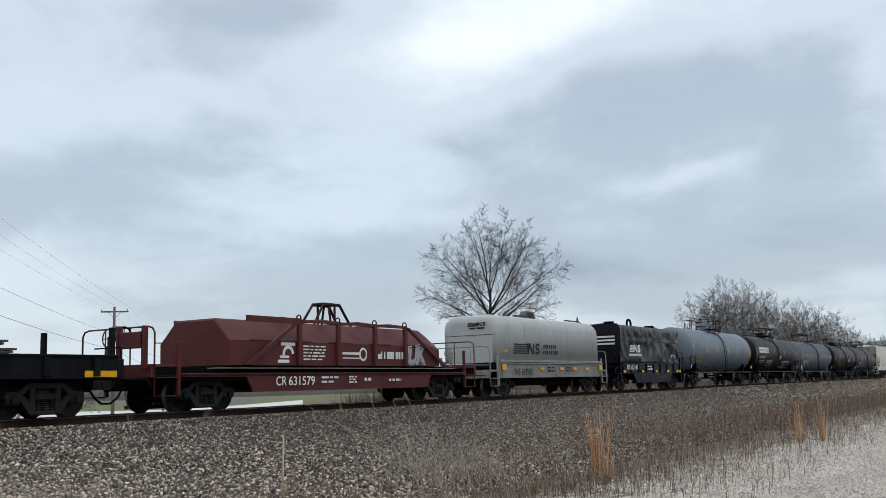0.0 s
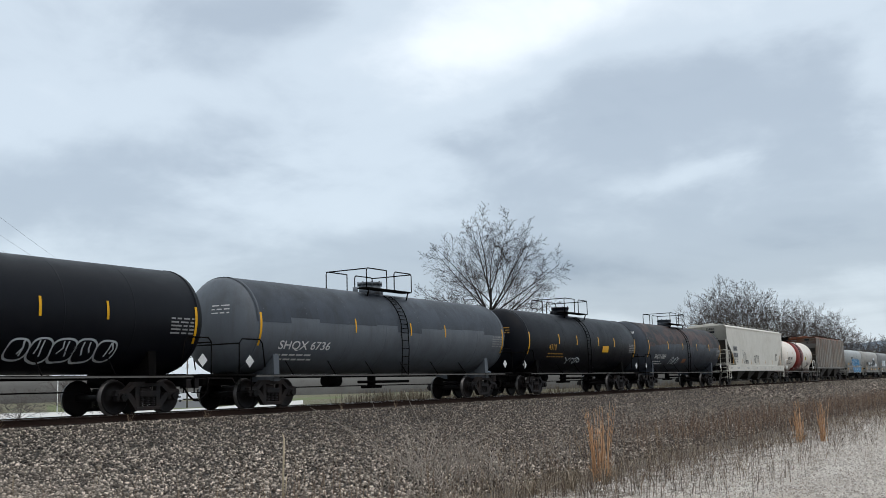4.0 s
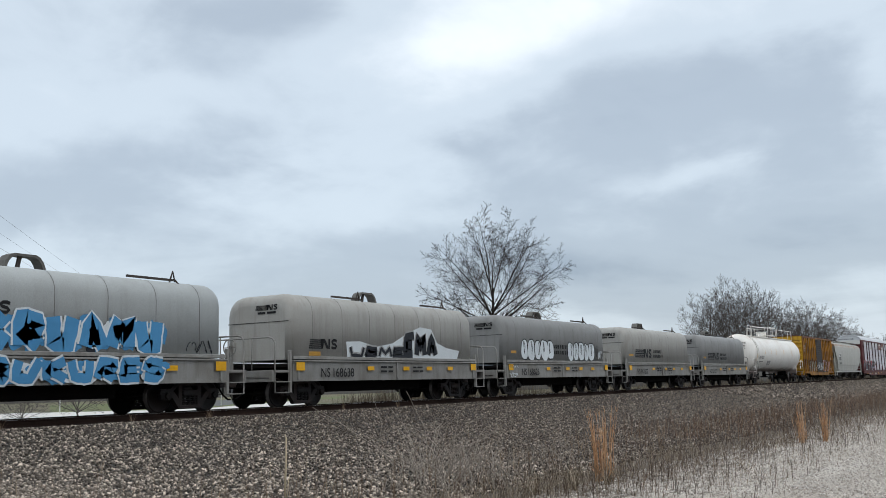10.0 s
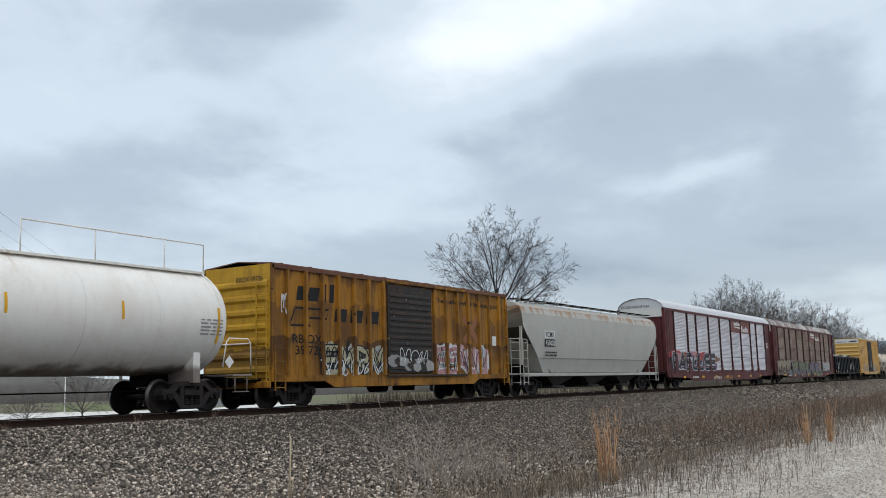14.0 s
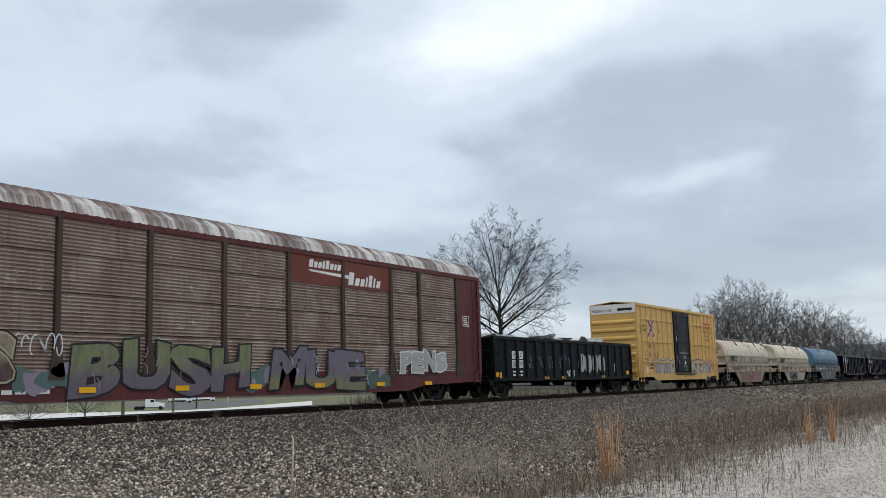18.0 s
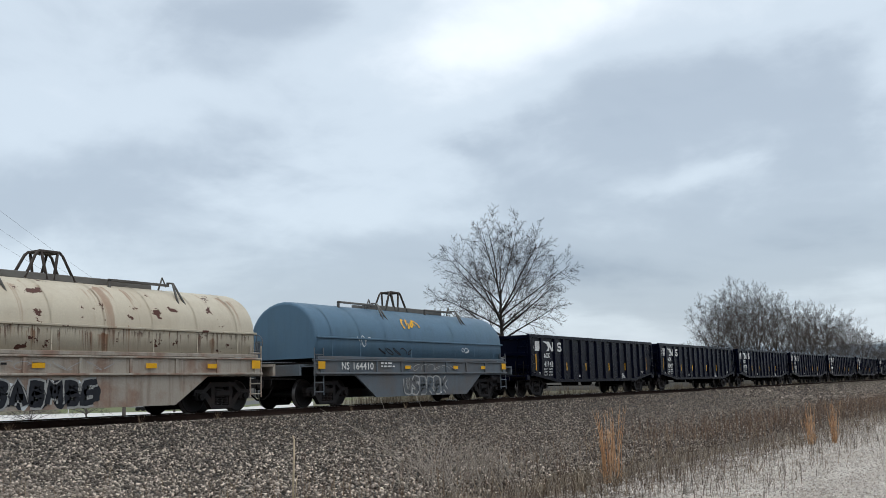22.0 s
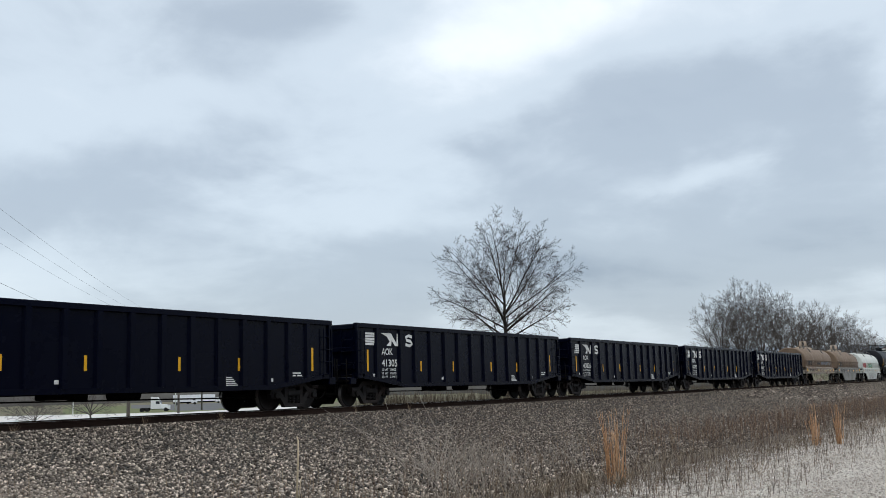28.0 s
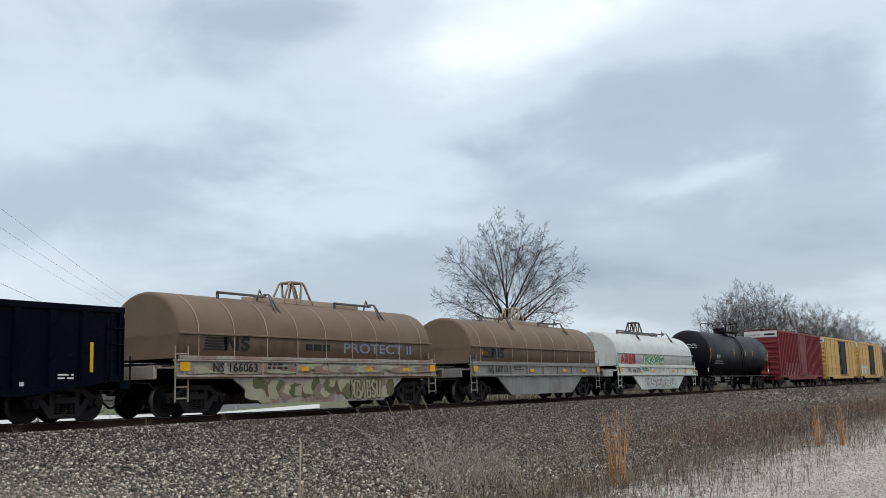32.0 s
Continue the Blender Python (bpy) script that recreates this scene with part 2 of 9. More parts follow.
box_yellow = surface("weathered_yellow", (0.37, 0.165, 0.017), 0.6, 0.0, (0.12, 0.055, 0.018), 0.75, 0.65, (0.06, 0.032, 0.018), scale=0.9, drips=[(3.6, 4.5, 0.6, (0.10, 0.048, 0.02), 0.9), (2.3, 1.7, 0.8, (0.065, 0.032, 0.017), 1.3), (4.45, 0.6, 0.8, (0.07, 0.035, 0.02), 2.5)], chips=(2.6, 0.66, (0.045, 0.025, 0.018)))
box_yellow_end = surface("cleaner_yellow_end", (0.52, 0.30, 0.025), 0.6, 0.0, (0.30, 0.15, 0.03), 0.5, 0.3, (0.12, 0.06, 0.025), drips=[(1.9, 1.2, 0.7, (0.10, 0.055, 0.035), 1.2, -0.02)])
box_gold = surface("golden_yellow_paint", (0.58, 0.36, 0.115), 0.5, 0.0, (0.47, 0.27, 0.075), 0.35, 0.12, (0.33, 0.18, 0.06))
box_white = surface("white_end_panel", (0.66, 0.65, 0.62), 0.5, 0.0, (0.5, 0.48, 0.44), 0.3, 0.1)
door_dark = surface("dark_plug_door", (0.0040, 0.0050, 0.0095), 0.5, 0.0, (0.012, 0.0125, 0.015), 0.4, 0.2, gloss=0.12)
door_brown = surface("corroded_door", (0.040, 0.037, 0.036), 0.7, 0.0, (0.085, 0.05, 0.03), 0.5, 0.4, (0.018, 0.016, 0.015), chips=(3.0, 0.67, (0.20, 0.16, 0.11)))
box_red = surface("brick_red_paint", (0.20, 0.030, 0.034), 0.55, 0.0, (0.12, 0.024, 0.026), 0.4, 0.2)
rack_frame = surface("maroon_rack_frame", (0.115, 0.030, 0.031), 0.6, 0.0, (0.05, 0.02, 0.02), 0.5, 0.35, (0.045, 0.02, 0.018))
rack_post = surface("dark_maroon_post", (0.050, 0.017, 0.018), 0.6, 0.0, (0.03, 0.014, 0.014), 0.5)
rack_post_brown = surface("brown_rack_post", (0.058, 0.040, 0.034), 0.7, 0.0, (0.10, 0.07, 0.06), 0.5, 0.3, (0.03, 0.02, 0.018))
rack_panel = surface("galvanised_panel", (0.80, 0.785, 0.81), 0.5, 0.1, (0.56, 0.54, 0.56), 0.4, 0.2, (0.42, 0.39, 0.40))
rack_panel_brown = surface("rust_browned_panel", (0.36, 0.27, 0.225), 0.6, 0.1, (0.54, 0.47, 0.42), 0.6, 0.4, (0.20, 0.11, 0.085), chips=(2.4, 0.645, (0.55, 0.51, 0.47)))
rack_roof = surface("galvanised_roof", (0.60, 0.61, 0.63), 0.5, 0.2, (0.48, 0.48, 0.48), 0.4)
rack_roof_rust = surface("rust_patched_roof", (0.60, 0.58, 0.56), 0.6, 0.1, (0.36, 0.31, 0.28), 0.6, 0.3, (0.25, 0.19, 0.16), drips=[(6.0, 1.9, 0.95, (0.062, 0.026, 0.021), 0.9, 0.0), (5.9, 1.6, 0.9, (0.10, 0.05, 0.04), 2.4, 0.02)])
sign_red = surface("red_brown_sign", (0.145, 0.036, 0.024), 0.5, 0.0, (0.11, 0.03, 0.02), 0.4)
tarp_black = surface("black_tarpaulin", (0.0035, 0.0042, 0.0075), 0.33, 0.0, (0.006, 0.006, 0.007), 0.4, 0.0, scale=1.7, bump=0.1, grain=7, gloss=0.22)
mark_white = surface("white_lettering", (0.72, 0.72, 0.70), 0.6, bump=0)
mark_black = surface("black_lettering", (0.014, 0.014, 0.015), 0.6, bump=0)
mark_grey = surface("grey_lettering", (0.30, 0.30, 0.30), 0.6, bump=0)
mark_yellow = surface("yellow_reflector", (0.78, 0.40, 0.012), 0.4, bump=0)
mark_lemon = surface("lemon_yellow_panel", (0.62, 0.50, 0.05), 0.5, bump=0)
mark_amber = surface("amber_lettering", (0.45, 0.24, 0.04), 0.5, bump=0)
mark_red = surface("red_lettering", (0.50, 0.05, 0.04), 0.5, bump=0)
mark_blue = surface("blue_lettering", (0.03, 0.06, 0.30), 0.5, bump=0)
spray_cyan = surface("cyan_spray", (0.075, 0.27, 0.50), 0.6, bump=0)
spray_white = surface("white_spray", (0.66, 0.70, 0.72), 0.6, bump=0)
spray_black = surface("black_spray", (0.02, 0.022, 0.028), 0.6, bump=0)
spray_purple = surface("purple_spray", (0.25, 0.14, 0.26), 0.6, bump=0)
spray_silver = surface("silver_spray", (0.36, 0.36, 0.35), 0.5, bump=0)
spray_green = surface("green_spray", (0.10, 0.28, 0.17), 0.6, bump=0)
spray_teal = surface("teal_spray", (0.14, 0.26, 0.24), 0.6, bump=0)
spray_mint = surface("faded_teal_spray", (0.085, 0.15, 0.135), 0.6, 0.0, (0.07, 0.075, 0.07), 0.6, bump=0)
spray_mauve = surface("mauve_spray", (0.27, 0.22, 0.29), 0.6, bump=0)
spray_ice = surface("pale_blue_spray", (0.46, 0.52, 0.58), 0.6, bump=0)
spray_rose = surface("weathered_rose_spray", (0.27, 0.155, 0.125), 0.7, 0.0, (0.33, 0.27, 0.22), 0.6, bump=0)
spray_brick = surface("weathered_brick_spray", (0.23, 0.115, 0.09), 0.7, 0.0, (0.32, 0.25, 0.20), 0.6, bump=0)
camo_olive = surface("olive_camouflage", (0.125, 0.125, 0.06), 0.7, bump=0)
camo_mauve = surface("faded_rose_camouflage", (0.24, 0.17, 0.13), 0.7, 0.0, (0.30, 0.24, 0.19), 0.6, bump=0)
camo_brown = surface("brown_camouflage", (0.17, 0.10, 0.07), 0.7, bump=0)
spray_lime = surface("olive_lime_spray", (0.22, 0.25, 0.07), 0.6, bump=0)
spray_red = surface("red_spray", (0.42, 0.06, 0.06), 0.6, bump=0)
spray_pink = surface("pink_spray", (0.48, 0.26, 0.27), 0.6, bump=0)
spray_haze = surface("faint_purple_spray", (0.36, 0.19, 0.20), 0.6, 0.0, (0.42, 0.26, 0.14), 0.7, bump=0)
spray_steel = surface("grey_spray", (0.34, 0.35, 0.37), 0.5, 0.0, (0.24, 0.25, 0.28), 0.5, bump=0)
spray_cream = surface("cream_spray", (0.40, 0.37, 0.25), 0.6, bump=0)
spray_orange = surface("rust_orange_spray", (0.28, 0.12, 0.06), 0.6, bump=0)
rail_rust = surface("rusty_rail", (0.036, 0.022, 0.017), 0.9, 0.0, (0.022, 0.014, 0.012), 0.5, gloss=0.08)
rail_top = surface("polished_rail_head", (0.50, 0.49, 0.48), 0.28, 1.0, (0.3, 0.28, 0.26), 0.3, bump=0.02)
tie_wood = surface("creosoted_tie", (0.060, 0.048, 0.040), 0.9, 0.0, (0.11, 0.095, 0.08), 0.6, 0.0, bump=0.5)
bark = surface("grey_brown_bark", (0.024, 0.019, 0.017), 0.95, 0.0, (0.045, 0.038, 0.034), 0.5, bump=0.5)
# distance haze is painted into this paler bark
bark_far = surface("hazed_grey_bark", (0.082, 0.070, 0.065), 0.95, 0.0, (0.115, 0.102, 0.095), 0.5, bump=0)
pole_wood = surface("weathered_pole", (0.13, 0.115, 0.10), 0.9, 0.0, (0.08, 0.07, 0.06), 0.5, bump=0.3)
straw = surface("dry_straw", (0.42, 0.245, 0.115), 0.8, 0.0, (0.30, 0.15, 0.06), 0.6, scale=3, bump=0)
straw_pale = surface("pale_straw", (0.60, 0.50, 0.35), 0.85, 0.0, (0.28, 0.21, 0.13), 0.6, scale=3, bump=0)
twig_grey = surface("grey_twig", (0.33, 0.285, 0.24), 0.9, 0.0, (0.20, 0.165, 0.14), 0.5, scale=3, bump=0)
scrap = surface("scrap_metal", (0.33, 0.33, 0.32), 0.5, 0.5, (0.12, 0.09, 0.07), 0.6, scale=4)
plate_steel = surface("stacked_plate", (0.10, 0.095, 0.095), 0.5, 0.6, (0.05, 0.035, 0.03), 0.5)
white_vehicle = surface("white_vehicle_paint", (0.75, 0.76, 0.77), 0.35, 0.0, (0.6, 0.6, 0.6), 0.2)
glass_dark = surface("dark_glass", (0.02, 0.025, 0.03), 0.1, 0.0, (0.03, 0.03, 0.035), 0.2, bump=0)
tyre_black = surface("tyre_rubber", (0.015, 0.015, 0.015), 0.9, bump=0.1)


# ---- mesh tools ----
class Shape:
    """Collects vertices and faces; one Shape becomes one mesh."""

    def __init__(self):
        self.v, self.f, self.s = [], [], []

    def add(self, verts, faces, smooth=False):
        n = len(self.v)
        self.v += [tuple(p) for p in verts]
        self.f += [tuple(i + n for i in f) for f in faces]
        self.s += [smooth] * len(faces)
        return self

    def box(self, x0, x1, y0, y1, z0, z1, c=0.0):
        if not c:
            v = [(x, y, z) for z in (z0, z1) for y in (y0, y1) for x in (x0, x1)]
            return self.add(v, [(0, 2, 3, 1), (4, 5, 7, 6), (0, 1, 5, 4), (2, 6, 7, 3), (0, 4, 6, 2), (1, 3, 7, 5)])
        c = min(c, (x1 - x0) * 0.45, (y1 - y0) * 0.45, (z1 - z0) * 0.45)
        v, idx = [], {}
        for i, x in enumerate((x0, x1)):
            for j, y in enumerate((y0, y1)):
                for k, z in enumerate((z0, z1)):
                    sx, sy, sz = c * (1 - 2 * i), c * (1 - 2 * j), c * (1 - 2 * k)
                    for a, p in enumerate(((x, y + sy, z + sz), (x + sx, y, z + sz), (x + sx, y + sy, z))):
                        idx[i, j, k, a] = len(v)
                        v.append(p)
        f = []
        for i in (0, 1):
            o = 1 if i else -1
            f.append([idx[i, 0, 0, 0], idx[i, 1, 0, 0], idx[i, 1, 1, 0], idx[i, 0, 1, 0]][::o])
            f.append([idx[0, i, 0, 1], idx[0, i, 1, 1], idx[1, i, 1, 1], idx[1, i, 0, 1]][::o])
            f.append([idx[0, 0, i, 2], idx[1, 0, i, 2], idx[1, 1, i, 2], idx[0, 1, i, 2]][::o])
            for j in (0, 1):
                q = 1 if i != j else -1
                f.append([idx[i, j, 0, 0], idx[i, j, 1, 0], idx[i, j, 1, 1], idx[i, j, 0, 1]][::-q])
                f.append([idx[i, 0, j, 0], idx[i, 1, j, 0], idx[i, 1, j, 2], idx[i, 0, j, 2]][::q])
                f.append([idx[0, i, j, 1], idx[1, i, j, 1], idx[1, i, j, 2], idx[0, i, j, 2]][::-q])
                for k in (0, 1):
                    o3 = 1 if (i + j + k) % 2 == 0 else -1
                    f.append([idx[i, j, k, 0], idx[i, j, k, 2], idx[i, j, k, 1]][::-o3])
        return self.add(v, f)

    def tube(self, pts, r, n=6, caps=True, smooth=True):
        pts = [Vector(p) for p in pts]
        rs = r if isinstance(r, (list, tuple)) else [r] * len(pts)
        v, f = [], []
        side = None
        for i, p in enumerate(pts):
            d = (pts[min(i + 1, len(pts) - 1)] - pts[max(i - 1, 0)])
            d = d.normalized() if d.length > 1e-9 else Vector((0, 0, 1))
            if side is None:
                side = d.orthogonal().normalized()
            else:
                side = (side - d * side.dot(d))
                side = side.normalized() if side.length > 1e-6 else d.orthogonal().normalized()
            up = d.cross(side)
            for k in range(n):
                a = 2 * math.pi * k / n
                v.append(p + (side * math.cos(a) + up * math.sin(a)) * rs[i])
        for i in range(len(pts) - 1):
            for k in range(n):
                a, b = i * n + k, i * n + (k + 1) % n
                f.append((a, b, b + n, a + n))
        self.add(v, f, smooth)
        if caps:
            m = len(self.v) - len(v)
            self.f += [tuple(m + k for k in range(n))[::-1], tuple(m + (len(pts) - 1) * n + k for k in range(n))]
            self.s += [False, False]
        return self

    def prism(self, prof, x0, x1, smooth=False):
        """A profile of (y, z), run along x and closed."""
        n = len(prof)
        v = [(x0, y, z) for y, z in prof] + [(x1, y, z) for y, z in prof]
        self.add(v, [(k, (k + 1) % n, n + (k + 1) % n, n + k) for k in range(n)], smooth)
        m = len(self.v) - 2 * n
        self.f += [tuple(m + k for k in range(n))[::-1], tuple(m + n + k for k in range(n))]
        self.s += [False, False]
        return self

    def plate(self, poly, y0, y1):
        """A polygon of (x, z), thick from y0 to y1."""
        n = len(poly)
        self.add([(x, y0, z) for x, z in poly] + [(x, y1, z) for x, z in poly],
                 [tuple(range(n)), tuple(range(2 * n - 1, n - 1, -1))] + [((k + 1) % n, k, n + k, n + (k + 1) % n) for k in range(n)])
        return self

    def loft(self, rings, smooth=True, caps=True, closed=True):
        n = len(rings[0])
        v = [p for r in rings for p in r]
        f = []
        for i in range(len(rings) - 1):
            for k in range(n if closed else n - 1):
                a, b = i * n + k, i * n + (k + 1) % n
                f.append((a, b, b + n, a + n))
        self.add(v, f, smooth)
        if caps:
            m = len(self.v) - len(v)
            self.f += [tuple(m + k for k in range(n))[::-1], tuple(m + (len(rings) - 1) * n + k for k in range(n))]
            self.s += [False, False]
        return self

    def mesh(self, name, material):
        me = bpy.data.meshes.new(name)
        me.from_pydata(self.v, [], self.f)
        me.polygons.foreach_set("use_smooth", self.s)
        bm = bmesh.new()
        bm.from_mesh(me)
        bmesh.ops.recalc_face_normals(bm, faces=bm.faces)
        bm.to_mesh(me)
        bm.free()
        me.materials.append(material)
        return me


def blocks(shape, gap=0.55):
    """Splits painted marks where they stand apart along the car."""
    mid = lambda f: sum(shape.v[i][0] for i in f) / len(f)
    order = sorted(range(len(shape.f)), key=lambda k: mid(shape.f[k]))
    made, last = [], None
    for k in order:
        m = mid(shape.f[k])
        if last is None or m - last > gap:
            made.append([])
        made[-1].append(k)
        last = m
    out = []
    for ks in made:
        one, seen = Shape(), {}
        for k in ks:
            for i in shape.f[k]:
                if i not in seen:
                    seen[i] = len(one.v)
                    one.v.append(shape.v[i])
            one.f.append(tuple(seen[i] for i in shape.f[k]))
            one.s.append(shape.s[k])
        out.append(one)
    return out


def part(name, shape, material, parent, label="", at=None, kind=""):
    """One mesh object under a thing or a part. shape: a Shape, or a mesh that alike pieces share."""
    if name in ("lettering", "emblem", "sprayed_tag"):
        kind = kind or "stuff"
    if name in ("lettering", "sprayed_tag") and isinstance(shape, Shape) and shape.f:
        *rest, shape = blocks(shape)
        for one in rest:
            part(name, one, material, parent, label, at, kind)
    me = shape.mesh(name, material) if isinstance(shape, Shape) else shape
    ob = new(name, me)
    ob.parent = parent
    if at is not None:
        ob.matrix_basis = at if isinstance(at, Matrix) else Matrix.Translation(at)
    return tagged(ob, label=label, kind=kind)


def thing(name, shape, material, label, category, group="", kind="", at=None):
    ob = new(name, shape.mesh(name, material) if isinstance(shape, Shape) else shape)
    if at is not None:
        ob.matrix_basis = at if isinstance(at, Matrix) else Matrix.Translation(at)
    return tagged(ob, label, category, group, kind)


GLYPHS = {}


def glyphs(body):
    """Flat outline mesh of a line of text, one unit high, in (x, z)."""
    if body not in GLYPHS:
        cu = bpy.data.curves.new("lettering", "FONT")
        cu.body, cu.size, cu.resolution_u, cu.offset = body, 1.0, 3, 0.011
        ob = bpy.data.objects.new("lettering", cu)
        me = ob.to_mesh()
        GLYPHS[body] = ([(p.co.x / 0.70, p.co.y / 0.70) for p in me.vertices], [tuple(p.vertices) for p in me.polygons])
        ob.to_mesh_clear()
        bpy.data.objects.remove(ob)
        bpy.data.curves.remove(cu)
    return GLYPHS[body]


def put_text(shape, body, x, z, high, face, wide=None, lean=0.0):
    """Text on a surface: face(x, z) gives the point in the car's space."""
    v, f = glyphs(body)
    xs = [p[0] for p in v]
    k = (wide / (max(xs) - min(xs))) if wide else high
    shape.add([face(x + (px - min(xs)) * k + lean * pz * high, z + pz * high) for px, pz in v], f)


def put_bar(shape, x, z, wide, high, face, n=1, m=1):
    """A plain painted bar that follows the surface."""
    v = [face(x + wide * i / n, z + high * j / m) for j in range(m + 1) for i in range(n + 1)]
    shape.add(v, [(j * (n + 1) + i, j * (n + 1) + i + 1, (j + 1) * (n + 1) + i + 1, (j + 1) * (n + 1) + i) for j in range(m) for i in range(n)])


def put_lines(shape, x, z, wide, face, rows=3, high=0.07, gap=0.06, seed=1):
    """Small print too fine to read: plain bars in words."""
    r = random.Random(seed)
    for k in range(rows):
        a = 0.0
        while a < wide * r.uniform(0.75, 1.0):
            w = r.uniform(0.12, 0.4)
            put_bar(shape, x + a, z - k * (high + gap), min(w, wide - a), high, face)
            a += w + 0.07


def put_poly(shape, pts, face):
    shape.add([face(x, z) for x, z in pts], [tuple(range(len(pts)))])


def put_stroke(shape, pts, wide, face):
    """A painted line of even width through points (x, z)."""
    v = []
    for i, p in enumerate(pts):
        a, b = pts[max(i - 1, 0)], pts[min(i + 1, len(pts) - 1)]
        dx, dz = b[0] - a[0], b[1] - a[1]
        d = math.hypot(dx, dz) or 1
        nx, nz = -dz / d * wide / 2, dx / d * wide / 2
        v += [face(p[0] + nx, p[1] + nz), face(p[0] - nx, p[1] - nz)]
    shape.add(v, [(2 * i, 2 * i + 1, 2 * i + 3, 2 * i + 2) for i in range(len(pts) - 1)])


STROKES = [[[(1, .9), (.3, 1), (0, .7), (.5, .5), (1, .35), (.7, 0), (0, .1)]], [[(1, 1), (.1, .95), (.08, .5), (.05, 0), (1, .05)], [(.1, .5), (.85, .52)]],
           [[(0, 0), (.15, 1), (.5, .35), (.85, 1), (1, 0)]], [[(.1, 0), (.1, 1), (.8, .9), (.8, .62), (.2, .5), (.95, .35), (.8, 0), (.1, .02)]],
           [[(.1, 0), (.1, 1), (.9, .85), (.8, .5), (.2, .45), (1, 0)]], [[(0, 0), (.45, 1), (1, 0)], [(.25, .35), (.8, .35)]], [[(0, 1), (.1, .1), (.8, 0), (1, 1)]], [[(.1, 0), (.1, 1)], [(1, 1), (.2, .5), (1, 0)]]]


def graffiti(body, face, x0, x1, z0, z1, fill, edge, seed, letters=5, shadow=None, lift=0.0, style="wild", shine=None, weight=0.30):
    """Sprayed letters without meaning: an outline, a filling and a thin highlight, over a cloud of colour."""
    r = random.Random(seed)
    out, ins, back, hi = Shape(), Shape(), Shape(), Shape()
    w, h = (x1 - x0) / letters, z1 - z0
    up = lambda d: (lambda x, z: Vector(face(x, z)) + Vector((0, -d, 0)))
    for k in range(letters):
        cx, cz = x0 + w * (k + 0.5), (z0 + z1) / 2
        d = 0.006 + 0.0012 * k
        a, b = w * r.uniform(0.50, 0.62), h / 2 * r.uniform(0.88, 1.0)
        bumps = [r.uniform(0.86, 1.08) for _ in range(9)]
        ring, n = [], 30
        for i in range(n):
            th = 2 * math.pi * i / n
            q = th / (2 * math.pi) * 9
            m = bumps[int(q) % 9] * (1 - q % 1) + bumps[(int(q) + 1) % 9] * (q % 1)
            ca, sa = math.cos(th), math.sin(th)
            e = (abs(ca) ** 2.8 + abs(sa) ** 2.8) ** (-1 / 2.8)
            ring.append((ca * e * m, sa * e * m))
        if style == "bubble":
            put_poly(out, [(cx + p * a, cz + q * b) for p, q in ring], up(d + lift))
            put_poly(ins, [(cx + p * (a - 0.05), cz + q * (b - 0.05)) for p, q in ring], up(d + 0.004 + lift))
            for _ in range(2):
                px = r.uniform(-0.35, 0.35) * a
                put_stroke(out, [(cx + px, cz + b * 0.75), (cx + px + r.uniform(-0.05, 0.1), cz + b * 0.2), (cx + px + r.uniform(-0.1, 0.1), cz - b * r.uniform(0.1, 0.5))], 0.045, up(d + 0.009 + lift))
        else:
            lean = r.uniform(-0.12, 0.25) * w
            for path in STROKES[r.randrange(len(STROKES))]:
                pts = []
                for (p, q), (p2, q2) in zip(path, path[1:]):
                    for s in range(4):
                        f = s / 4
                        pts.append((p + (p2 - p) * f, q + (q2 - q) * f))
                pts.append(path[-1])
                t = weight * min(w, h * 0.8)
                pos = [(cx + (p - 0.5) * (w * 1.06 - t) + lean * (q - 0.5) + r.uniform(-0.02, 0.02) * w, z0 + t / 2 + q * (h - t) + r.uniform(-0.015, 0.015) * h) for p, q in pts]
                put_stroke(out, pos, t + 0.11, up(d + lift))
                put_stroke(ins, pos, t, up(d + 0.004 + lift))
                put_stroke(hi, [(x - 0.05, z + 0.05) for x, z in pos[1:-1]], 0.035, up(d + 0.008 + lift))
        if shadow:
            put_poly(back, [(cx + p * a * 1.25, cz + q * b * 1.12) for p, q in ring], up(0.002 + 0.0004 * k + lift))
    for name, shape, m in (("graffiti_cloud", back, shadow), ("graffiti_outline", out, edge), ("graffiti_fill", ins, fill), ("graffiti_highlight", hi, shine)):
        if m and shape.v:
            part(name, shape, m, body, kind="stuff")


def scribble(shape, face, x0, x1, z0, z1, seed, wide=0.035, n=6):
    """A thin sprayed tag of loops."""
    r = random.Random(seed)
    for k in range(n):
        cx = x0 + (x1 - x0) * (k + 0.5) / n
        a, b, th = (x1 - x0) / n * r.uniform(0.4, 0.75), (z1 - z0) / 2 * r.uniform(0.6, 1), r.uniform(0, 6)
        pts = [(cx + math.cos(th + j * 0.5) * a * (1 - j * 0.03), (z0 + z1) / 2 + math.sin(th * 2 + j * 0.5) * b) for j in range(r.randint(7, 13))]
        put_stroke(shape, pts, wide, face)


# ---- ground ----
PROFILE = [(-3000, 0.0), (4.0, 0.0), (7.5, -0.04), (10.5, -0.02), (14.0, 0.10), (17.0, 0.36), (18.9, 0.66), (19.7, 0.80), (23.9, 0.80), (24.8, 0.66), (28.0, -0.1),
           (45.0, -0.35), (75.0, -0.55), (110.0, -0.9), (160.0, -1.4), (300.0, -1.6), (6000, -1.6)]


